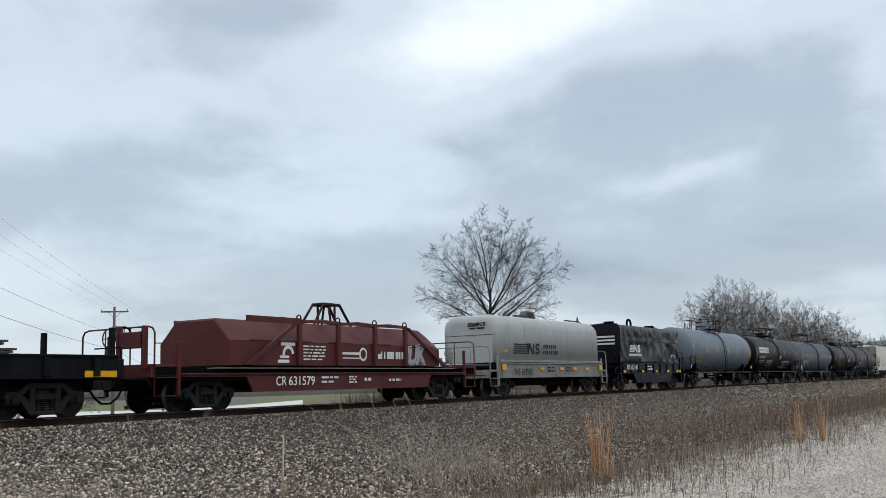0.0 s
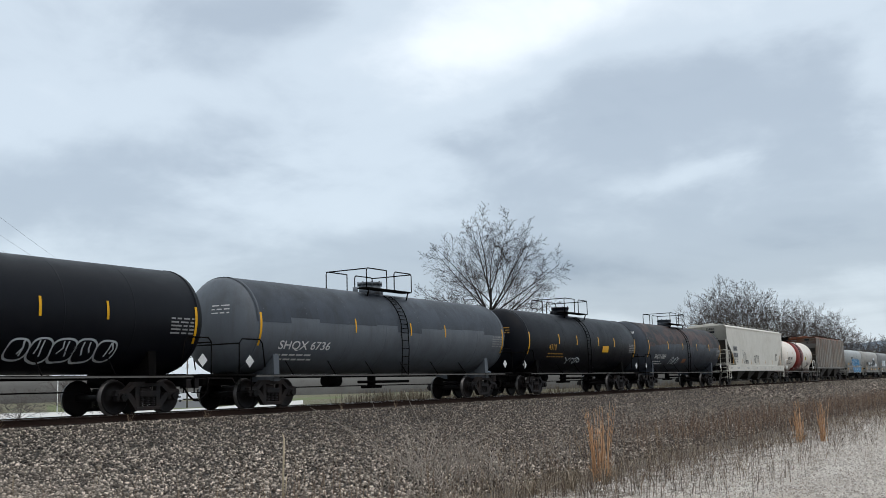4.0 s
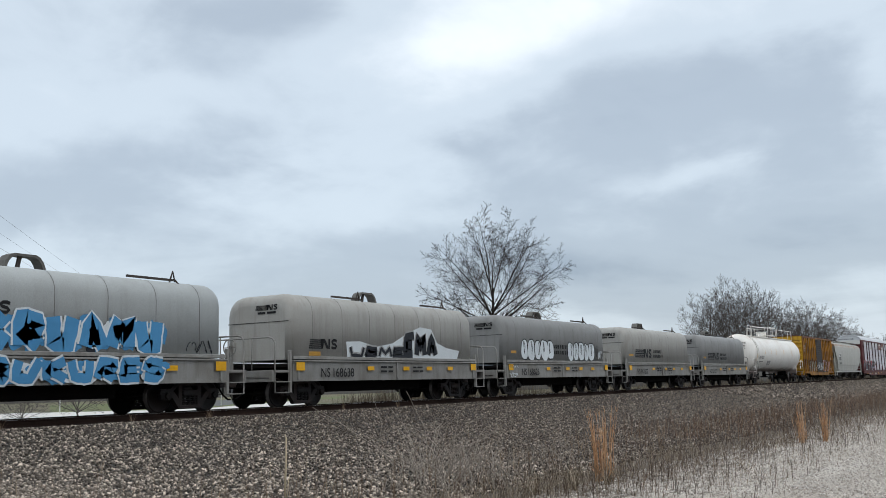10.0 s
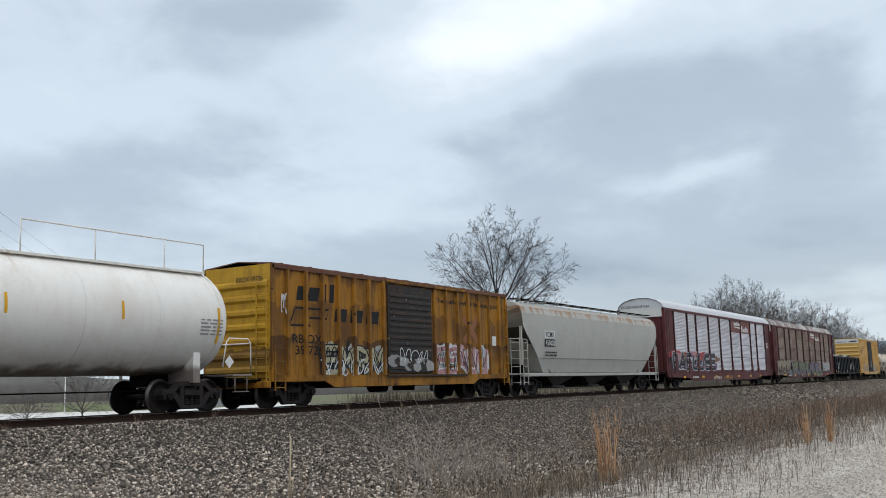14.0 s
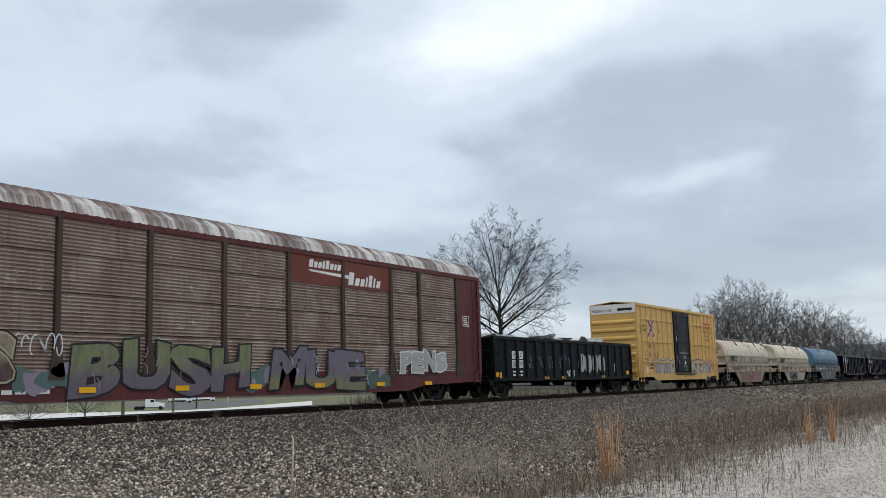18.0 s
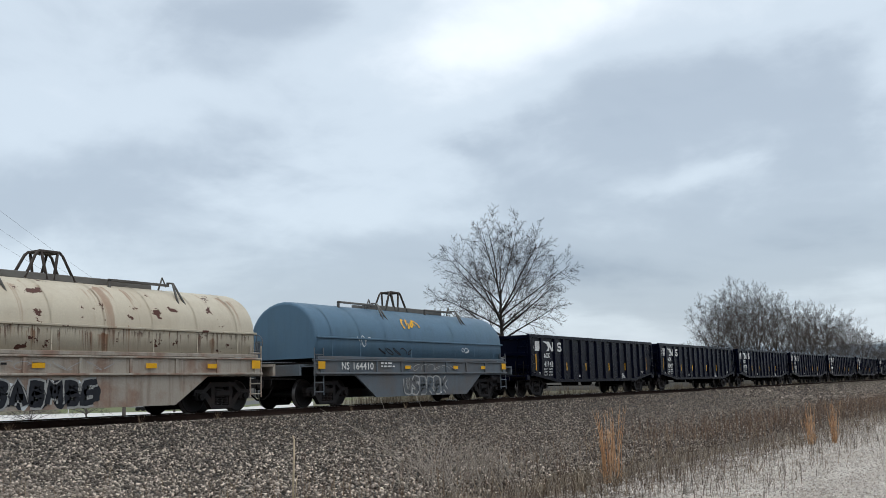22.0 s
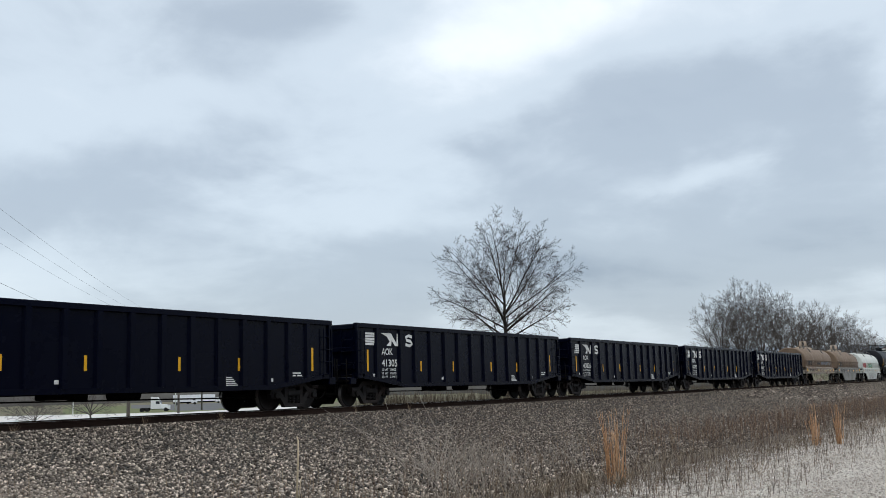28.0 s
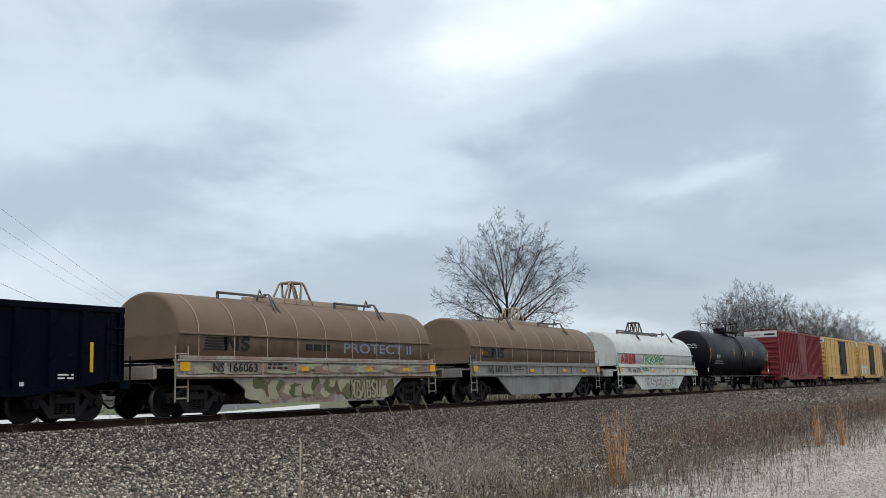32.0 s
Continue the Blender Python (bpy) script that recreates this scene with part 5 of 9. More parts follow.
def coil_car_red(centre):
    half = 9.35
    car = start_car("coil_car", centre, "oxide red coil car with a faceted sloping hood and braces", "coil car")
    coil_underframe(car, half, 15.6, oxide_red, 0.96, 1.02, oxide_red, oxide_red, (0.50, 4.9, 5.2), 6.4)
    part("hood_ledge", Shape().box(-6.6, 6.9, -1.60, -1.30, 1.20, 1.225).box(-6.6, 6.9, 1.30, 1.60, 1.20, 1.225), grey_sill, car, "pale worn ledge")
    part("coil_trough", Shape().box(-6.3, 6.6, -1.25, 1.25, 0.98, 1.30), under_black, car)
    prof = [(-1.46, 1.30), (-1.46, 2.05), (-0.80, 2.72), (0.80, 2.72), (1.46, 2.05), (1.46, 1.30)]
    hood = part("hood", Shape().loft([[(x, y * k, 1.30 + (z - 1.30) * m) for y, z in prof] for x, k, m in ((-5.85, 0.985, 0.96), (-5.8, 1, 1), (5.4, 1, 1), (5.9, 1, 0.86))], smooth=False), oxide_red, car)
    for x in (-2.75, -0.7, 1.45, 3.4):
        for d in (-1, 1):
            part("brace_post", Shape().box(x - 0.09, x + 0.09, *sorted((d * 1.46, d * 1.58)), 1.30, 2.78, 0.015), oxide_red, hood)
            part("brace_arm", Shape().tube([(x, d * 1.52, 2.72), (x, d * 0.8, 2.84), (x, 0, 2.86)], 0.06, 6), oxide_red, hood)
            part("lifting_eye", Shape().tube([(x, d * 1.5 + 0.09 * math.cos(a), 2.82 + 0.09 * math.sin(a)) for a in [k * 0.7 for k in range(10)]], 0.025, 5), oxide_red, hood)
    for d in (-1, 1):
        part("top_rail", Shape().prism([(d * 1.48, 2.62), (d * 1.56, 2.62), (d * 1.56, 2.80), (d * 1.48, 2.80)], -5.2, -2.7), oxide_red, hood)
        part("top_rail", Shape().prism([(d * 1.48, 2.68), (d * 1.56, 2.68), (d * 1.56, 2.76), (d * 1.48, 2.76)], -2.7, 3.4), oxide_red, hood)
        part("diagonal_brace", Shape().plate([(-5.35, 1.32), (-5.1, 1.32), (-2.7, 2.72), (-2.9, 2.72)], d * 1.56 - 0.04, d * 1.56 + 0.04), oxide_red, hood)
        part("diagonal_brace", Shape().plate([(6.0, 1.32), (6.25, 1.32), (3.6, 2.72), (3.4, 2.72)], d * 1.56 - 0.04, d * 1.56 + 0.04), oxide_red, hood)
        for x in (-5.0, -3.4, -1.2, 1.2, 3.4):
            part("hood_clamp", Shape().box(x, x + 1.4, *sorted((d * 1.38, d * 1.46)), 2.03, 2.08), oxide_red, hood)
    lf = Shape()
    for y in (-0.3, 0.3):
        lf.tube([(-0.5, y, 2.72), (0.12, y * 0.8, 3.50), (1.08, y * 0.8, 3.50), (1.7, y, 2.72)], 0.05, 6)
        lf.tube([(0.5, y, 2.72), (0.42, y * 0.8, 3.5)], 0.045, 5).tube([(0.7, y, 2.72), (0.78, y * 0.8, 3.5)], 0.045, 5)
    lf.box(0.10, 1.10, -0.28, 0.28, 3.49, 3.57, 0.02)
    part("lifting_frame", lf, surface("dark_red_frame", (0.03, 0.012, 0.011), 0.7, 0.0, (0.02, 0.012, 0.011), 0.5), hood)
    face, sf = flat_face(-1.474), flat_face(-1.575)
    s = Shape()
    put_stroke(s, [(-3.25 + 0.22 * math.cos(a), 1.66 + 0.22 * math.sin(a)) for a in [0.0 + k * 0.35 for k in range(11)]], 0.11, face)
    put_bar(s, -3.75, 1.38, 0.55, 0.10, face), put_bar(s, -3.65, 1.53, 0.45, 0.08, face)
    for j in range(7):
        put_bar(s, -3.6 + j * 0.1, 1.92, 0.075, 0.10, face)
    put_lines(s, -2.5, 1.90, 1.15, face, 5, 0.045, 0.06, 12)
    put_stroke(s, [(0.78 + 0.2 * math.cos(a), 1.70 + 0.2 * math.sin(a)) for a in [k * 0.45 for k in range(15)]], 0.08, face)
    put_bar(s, -0.42, 1.68, 0.95, 0.08, face), put_bar(s, -0.42, 1.54, 1.0, 0.04, face)
    for j, w in enumerate((0.17, 0.16, 0.07, 0.08, 0.18, 0.18, 0.07, 0.16, 0.12, 0.2)):
        put_bar(s, 1.5 + j * 0.188, 1.55, w, 0.26 if j != 1 else 0.18, face)
    part("emblem", s, mark_white, hood, "white railway emblem")
    t = Shape()
    put_text(t, "631579", -3.35, 0.68, 0.28, sf, 1.3)
    put_text(t, "CR", -3.95, 0.68, 0.28, sf, 0.5)
    put_lines(t, -1.7, 0.88, 0.9, sf, 2, 0.06, 0.08, 2)
    put_lines(t, -0.2, 0.9, 0.45, sf, 3, 0.05, 0.04, 3)
    put_lines(t, 0.7, 0.78, 0.4, sf, 1, 0.10, 0.05, 4)
    put_lines(t, 2.2, 0.76, 0.8, sf, 1, 0.08, 0.05, 4)
    part("lettering", t, mark_white, car)
    burner(hood, face, "UK", 3.7, 4.9, 1.36, 2.02, spray_silver, spray_black, 5, halo=spray_white, line=0.03)
    gate = part("end_bulkhead", Shape().box(-9.0, -8.88, -1.28, -0.3, 1.75, 2.2, 0.02).box(-9.0, -8.86, -1.35, -1.22, 1.2, 2.35, 0.01).box(-9.0, -8.86, -0.36, -0.23, 1.2, 2.38, 0.01), oxide_red, car, "red end stand with a brake wheel")
    ring = [(-8.82, -0.35 + 0.27 * math.cos(a * math.pi / 8), 2.1 + 0.27 * math.sin(a * math.pi / 8)) for a in range(17)]
    part("brake_wheel", Shape().tube(ring, 0.022, 6).tube([(-8.82, -0.62, 2.1), (-8.82, -0.08, 2.1)], 0.016, 5).tube([(-8.82, -0.35, 1.83), (-8.82, -0.35, 2.37)], 0.016, 5), under_black, gate)
    return car


def coil_car_tarp(centre):
    half = 6.65
    car = start_car("coil_car", centre, "black coil car with a box hood wrapped in creased black tarpaulin", "coil car")
    coil_underframe(car, half, 10.7, black_paint, 0.95, 1.50, black_paint, black_paint, (0.40, 2.9, 3.5), 4.4)
    rg = random.Random(8)
    rings = []
    for i in range(107):
        x = -5.3 + 10.6 * i / 106
        side = [(-1.47, 1.55 + k * 0.105) for k in range(20)]
        prof = side + [(-1.40, 3.72), (-0.5, 3.80), (0.5, 3.80), (1.40, 3.72)] + [(-y, z) for y, z in side[::-1]]
        ring = []
        for y, z in prof:
            tight = min(1.0, abs(z - 2.86) * 4, abs(z - 1.55) * 4, abs(z - 3.72) * 3) if abs(y) > 1.3 else 0
            fold = 1 - abs(noise.noise((x * 0.8 + z * 0.35, z * 0.55, 2.0))) * 2.2
            ring.append((x, y - (1 if y < 0 else -1) * tight * (0.10 * fold - 0.06 + 0.06 * noise.noise((x * 2.1 - z * 1.2, z * 1.3, 3))), z))
        rings.append(ring)
    hood = part("tarpaulin_hood", Shape().loft(rings, smooth=True), tarp_black, car)
    part("tarp_strap", Shape().box(-5.31, 5.31, -1.505, -1.46, 2.85, 2.87).box(-5.31, 5.31, 1.46, 1.505, 2.85, 2.87), black_paint, hood)
    part("lifting_lug", Shape().tube([(-0.3 + 0.34 * math.cos(a), -0.2, 3.98 + 0.30 * math.sin(a)) for a in [k * 0.45 for k in range(15)]], 0.07, 8), under_black, hood)
    for x in (-3.4, 3.6):
        part("hood_vent", Shape().box(x - 0.45, x + 0.45, -0.5, 0.5, 3.78, 3.92, 0.02).box(x + 0.2, x + 0.4, -0.3, 0.3, 3.9, 4.06, 0.02), under_black, hood)
    face, sf = flat_face(-1.55), flat_face(-1.575)
    s = Shape()
    emblem(s, -4.0, 2.18, 0.42, face, 1.9)
    for j in range(16):
        put_bar(s, -4.1 + j * 0.128, 1.96, 0.1, 0.12, face)
    part("emblem", s, mark_white, hood, "white railway emblem")
    e = Shape()
    ef = end_face(-5.36)
    for k in range(3):
        put_bar(e, 0.0, 3.0 - k * 0.2, 1.2, 0.1, ef)
    part("lettering", e, mark_white, hood)
    t = Shape()
    put_text(t, "162147", -3.95, 1.17, 0.28, sf, 1.12)
    put_text(t, "NS", -4.6, 1.17, 0.28, sf, 0.5)
    put_lines(t, -1.2, 1.32, 0.9, sf, 2, 0.07, 0.09, 5)
    part("lettering", t, mark_white, car)
    for x in (-5.0, -2.0, 0.4, 2.6, 4.4, 5.0):
        y = Shape()
        put_bar(y, x - 0.2, 1.0, 0.4, 0.13, sf)
        part("reflector", y, mark_yellow, car, "yellow reflective plate")
    tag = Shape()
    scribble(tag, face, 3.3, 4.2, 1.85, 2.15, 9, 0.03, 4)
    part("sprayed_tag", tag, spray_white, hood)
    return car


# ---- gondolas ----
def gondola(centre, label, number, L=15.95, half=8.66, z_top=2.82, z_side=0.66, z_end=0.98, ribs=12, material=None, art=None, load=None, prefix="", num_x=None, group="", rib_at=None):
    material = material or black_paint
    car = start_car("gondola", centre, label, "gondola", group or "cars of the freight train")
    add_couplers(car, half)
    S, W = L / 2, 1.52
    tx = half - 2.05
    poly = [(-S, z_end), (-tx - 1.0, z_end), (-tx + 1.5, z_side), (tx - 1.5, z_side), (tx + 1.0, z_end), (S, z_end), (S, z_top), (-S, z_top)]
    for d in (-1, 1):
        side = part("side_wall", Shape().plate(poly, *sorted((d * (W - 0.10), d * (W - 0.06)))), material, car)
        part("top_chord", Shape().box(-S - 0.03, S + 0.03, *sorted((d * (W - 0.13), d * (W + 0.02))), z_top - 0.13, z_top + 0.03, 0.015), material, side)
        zz = lambda x: z_side if abs(x) < tx - 1.5 else (z_end if abs(x) > tx + 1.0 else z_side + (z_end - z_side) * (abs(x) - tx + 1.5) / 2.5)
        sill = [(-S, z_end - 0.02), (-tx - 1.0, z_end - 0.02), (-tx + 1.5, z_side - 0.02), (tx - 1.5, z_side - 0.02), (tx + 1.0, z_end - 0.02), (S, z_end - 0.02), (S, z_end + 0.12), (tx + 1.0, z_end + 0.12), (tx - 1.5, z_side + 0.12), (-tx + 1.5, z_side + 0.12), (-tx - 1.0, z_end + 0.12), (-S, z_end + 0.12)]
        part("side_sill", Shape().plate(sill, *sorted((d * (W - 0.06), d * (W - 0.0)))), material, side)
        for x in rib_at or [-S + 1.25 + (2 * S - 2.5) * k / (ribs - 1) for k in range(ribs)]:
            z0 = zz(x) + 0.1
            rb = Shape()
            rb.loft([[(x - w, d * (W - 0.065), z), (x - w * 0.6, d * (W + 0.02), z), (x + w * 0.6, d * (W + 0.02), z), (x + w, d * (W - 0.065), z)] for w, z in ((0.13, z0), (0.13, z_top - 0.12))], smooth=False)
            part("rib", rb, material, side)
        for x in (-S + 0.06, S - 0.06):
            part("corner_post", Shape().box(x - 0.07, x + 0.07, *sorted((d * (W - 0.12), d * (W + 0.01))), z_end, z_top - 0.05, 0.012), material, side)
        for x0, x1 in ((-S + 0.02, -S + 0.42), (S - 0.42, S - 0.02)):
            part("ladder", ladder_shape(x0, x1, d * (W + 0.03), z_end + 0.02, z_top - 0.25, 0.40, 0.018), material, side)
    for d in (-1, 1):
        x = d * (S - 0.05)
        end = part("end_wall", Shape().box(x - 0.03, x + 0.03, -W + 0.1, W - 0.1, z_end - 0.05, z_top), material, car)
        for z in (1.35, 1.95, z_top - 0.10):
            part("end_rib", Shape().box(*sorted((x, x + d * 0.12)), -W + 0.1, W - 0.1, z - 0.08, z + 0.08, 0.02), material, end)
        for y in (-W + 0.12,):
            part("end_ladder", end_ladder(x + d * 0.14, y, y + 0.48, z_end, z_top - 0.2, 0.40, 0.018), material, end)
        part("end_sill", Shape().box(*sorted((x, x + d * 0.34)), -W + 0.06, W - 0.06, z_end - 0.22, z_end + 0.02, 0.02), material, car)
        hr = Shape()
        for y in (-1.35, -0.95):
            hr.tube([(x + d * 0.42, y, 0.45), (x + d * 0.42, y, 1.62)], 0.022, 5)
        hr.box(*sorted((x + d * 0.2, x + d * 0.46)), -1.4, -0.7, z_end - 0.12, z_end - 0.06)
        part("brake_step", hr, under_black, car)
    part("floor", Shape().box(-S, S, -W + 0.1, W - 0.1, 1.0, 1.08), under_black, car)
    part("centre_sill", Shape().box(-half + 0.4, half - 0.4, -0.3, 0.3, 0.62, 1.0, 0.03), under_black, car)
    part("brake_gear", Shape().box(-2.2, -1.5, -0.8, -0.3, 0.50, 0.70, 0.03).box(-1.35, -0.9, -0.7, -0.4, 0.46, 0.66, 0.03).tube([(-0.2, -0.6, 0.58), (0.8, -0.6, 0.58)], 0.11, 10).tube([(-tx + 1.2, -0.6, 0.5), (tx - 1.2, -0.7, 0.42)], 0.022, 5), under_black, car)
    add_truck(car, -tx), add_truck(car, tx)
    if art:
        art(car, flat_face(-W - 0.03), flat_face(-W + 0.054), S)
    if load:
        load(car, S, W, z_top)
    return car


# ---- boxcars ----
def boxcar(centre, label, L=15.4, half=8.35, z_top=4.5, z_side=0.82, material=None, ribs=12, door=(-1.1, 1.9), door_mat=None, end_mat=None, roof_mat=None, style="posts", art=None, white_end=False, door_style="corrugated"):
    car = start_car("boxcar", centre, label, "boxcar")
    add_couplers(car, half)
    S, W = L / 2, 1.46
    roof_mat, end_mat = roof_mat or material, end_mat or material
    z_eave = z_top - 0.10
    tx = half - 1.95
    body = part("side_wall", Shape().box(-S, S, -W + 0.06, -W + 0.10, z_side, z_eave), material, car)
    far = part("side_wall", Shape().box(-S, S, W - 0.10, W - 0.06, z_side, z_eave), material, car)
    for wall, d in ((body, -1), (far, 1)):
        part("side_sill", Shape().plate([(-S, z_side - 0.02), (-tx - 1.1, z_side - 0.02), (-tx + 1.2, z_side - 0.02), (-tx + 1.7, z_side - 0.22), (tx - 1.7, z_side - 0.22), (tx - 1.2, z_side - 0.02), (S, z_side - 0.02), (S, z_side + 0.18), (-S, z_side + 0.18)], *sorted((d * (W - 0.055), d * (W - 0.02)))), material, wall)
        part("eave_chord", Shape().box(-S, S, *sorted((d * (W - 0.11), d * (W + 0.0))), z_eave - 0.12, z_eave + 0.03, 0.012), roof_mat, wall)
        for x in (-S + 0.05, S - 0.05):
            part("corner_post", Shape().box(x - 0.06, x + 0.06, *sorted((d * (W - 0.1), d * (W + 0.0))), z_side, z_eave, 0.012), material, wall)
        xs = [-S + 0.75 + k * (door[0] - 0.25 + S - 0.75) / (ribs // 2 - 1) for k in range(ribs // 2)] + [door[1] + 0.25 + k * (S - 0.75 - door[1] - 0.25) / (ribs // 2 - 1) for k in range(ribs // 2)]
        for x in xs:
            w, rib_out = (0.075, 0.04) if style == "posts" else (0.05, 0.0)
            part("rib", Shape().loft([[(x - w, d * (W - 0.065), z), (x - w * 0.7, d * (W + rib_out), z), (x + w * 0.7, d * (W + rib_out), z), (x + w, d * (W - 0.065), z)] for z in (z_side + 0.16, z_eave - 0.1)], smooth=False), material, wall)
        if style == "grid":
            for z in (z_side + 0.86, z_side + 2.09, z_side + 3.39):
                for a, b in ((-S + 0.7, door[0] - 0.2), (door[1] + 0.2, S - 0.7)):
                    part("rail", Shape().box(a, b, *sorted((d * (W - 0.065), d * (W + 0.005))), z - 0.035, z + 0.035, 0.01), material, wall)
        for x0, x1, za, zb in ((-S + 0.08, -S + 0.55, z_side - 0.3, z_side + (1.25 if style == "grid" else 1.2)), (S - 0.55, S - 0.08, z_side - 0.3, z_side + (1.25 if style == "grid" else 3.2))):
            part("ladder", ladder_shape(x0, x1, d * (W + 0.04), za, zb, 0.40, 0.018), material, wall)
        dm = door_mat or material
        dr = part("door", Shape().box(door[0], door[1], *sorted((d * (W - 0.07), d * (W + 0.02))), z_side + 0.22, z_eave - 0.18, 0.015), dm, wall, "sliding freight door")
        if door_style == "corrugated":
            n = 13
            for k in range(n):
                z = z_side + 0.35 + k * (z_eave - z_side - 0.75) / n
                part("door_ridge", Shape().box(door[0] + 0.06, door[1] - 0.06, *sorted((d * (W + 0.01), d * (W + 0.05))), z, z + 0.12, 0.02), dm, dr)
        else:
            for z in (z_side + 0.35, z_side + 1.3, z_side + 2.2, z_eave - 0.45):
                part("door_rail", Shape().box(door[0] + 0.02, door[1] - 0.02, *sorted((d * (W + 0.01), d * (W + 0.06))), z, z + 0.07, 0.01), dm, dr)
            for x in (door[0] + 0.35, door[1] - 0.35):
                part("lock_bar", Shape().tube([(x, d * (W + 0.07), z_side + 0.3), (x, d * (W + 0.07), z_eave - 0.3)], 0.025, 6), dm, dr)
        part("door_track", Shape().box(door[0] - 0.1, door[1] + 2.6 if door_style == "corrugated" else door[1] + 0.9, *sorted((d * (W - 0.03), d * (W + 0.05))), z_side + 0.10, z_side + 0.17), dm, wall)
        part("door_track", Shape().box(door[0] - 2.2 if door_style != "corrugated" else door[0] - 0.1, door[1] + 2.6, *sorted((d * (W - 0.01), d * (W + 0.06))), z_eave - 0.12, z_eave - 0.03), material, wall)
    roof = part("roof", Shape().prism([(-W + 0.02, z_eave), (W - 0.02, z_eave), (W - 0.02, z_eave + 0.05), (0, z_top + 0.08), (-W + 0.02, z_eave + 0.05)], -S, S), roof_mat, car)
    for k in range(11):
        x = -S + 0.6 + k * (2 * S - 1.2) / 10
        part("roof_seam", Shape().prism([(-W + 0.1, z_eave + 0.06), (0, z_top + 0.09), (W - 0.1, z_eave + 0.06), (W - 0.1, z_eave + 0.085), (0, z_top + 0.115), (-W + 0.1, z_eave + 0.085)], x - 0.04, x + 0.04), roof_mat, roof)
    for d in (-1, 1):
        x = d * (S - 0.02)
        end = part("end_wall", Shape().box(x - 0.03, x + 0.03, -W + 0.08, W - 0.08, z_side, z_eave + 0.02), end_mat, car)
        part("gable", Shape().loft([[(xx, -W + 0.1, z_eave), (xx, W - 0.1, z_eave), (xx, 0.0, z_top + 0.05)] for xx in (x - 0.02, x + 0.02)], smooth=False), box_white if white_end else end_mat, end)
        n = 7
        for k in range(n):
            z = z_side + 0.35 + k * (z_eave - z_side - (0.9 if white_end else 0.5)) / n
            part("end_ridge", Shape().loft([[(x, y, z - 0.16), (x + d * 0.11, y, z - 0.05), (x + d * 0.11, y, z + 0.05), (x, y, z + 0.16)] for y in (-W + 0.14, W - 0.14)], smooth=False), end_mat, end)
        if white_end:
            part("height_panel", Shape().box(*sorted((x + d * 0.032, x + d * 0.05)), -W + 0.08, W - 0.08, z_eave - 0.52, z_eave + 0.01), box_white, end, "white excess-height panel")
            t = Shape()
            ef = end_face(x + d * 0.056)
            if d < 0:
                put_text(t, "EXCESS HEIGHT CAR", -1.3, z_eave - 0.40, 0.14, ef, 1.25)
                put_bar(t, 0.30, z_eave - 0.38, 0.9, 0.15, ef)
                part("lettering", t, mark_black, end)
        part("end_ladder", end_ladder(x + d * 0.15, -W + 0.14, -W + 0.55, z_side - 0.2, z_side + (1.3 if style == "grid" else 3.0), 0.4, 0.018), end_mat, end)
        part("end_platform", Shape().box(*sorted((x + d * 0.03, x + d * 0.38)), -1.0, 1.0, z_side + 0.02, z_side + 0.07), under_black, end)
        part("end_sill", Shape().box(*sorted((x, x + d * 0.2)), -W + 0.06, W - 0.06, z_side - 0.2, z_side, 0.02), material, car)
    part("centre_sill", Shape().box(-half + 0.4, half - 0.4, -0.3, 0.3, 0.58, 0.95, 0.03).box(-S, S, -W + 0.15, W - 0.15, z_side, z_side + 0.06), under_black, car)
    part("brake_gear", Shape().tube([(-1.6, -0.7, 0.55), (-0.7, -0.7, 0.55)], 0.17, 12).box(0.2, 1.2, -0.8, -0.4, 0.42, 0.62, 0.03), under_black, car)
    add_truck(car, -tx), add_truck(car, tx)
    if art:
        art(car, body, flat_face(-W + 0.052), flat_face(-W - 0.008))
    return car


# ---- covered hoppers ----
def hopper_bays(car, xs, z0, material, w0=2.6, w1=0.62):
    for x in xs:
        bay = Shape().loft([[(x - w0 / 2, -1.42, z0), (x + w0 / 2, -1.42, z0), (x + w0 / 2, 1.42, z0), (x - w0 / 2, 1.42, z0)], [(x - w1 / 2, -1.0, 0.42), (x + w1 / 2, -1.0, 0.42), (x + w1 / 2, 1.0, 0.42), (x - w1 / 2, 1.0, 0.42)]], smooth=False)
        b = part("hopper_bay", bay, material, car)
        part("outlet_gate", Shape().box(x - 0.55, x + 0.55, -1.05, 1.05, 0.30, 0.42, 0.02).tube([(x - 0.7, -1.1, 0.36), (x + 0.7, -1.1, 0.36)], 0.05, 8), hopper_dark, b)


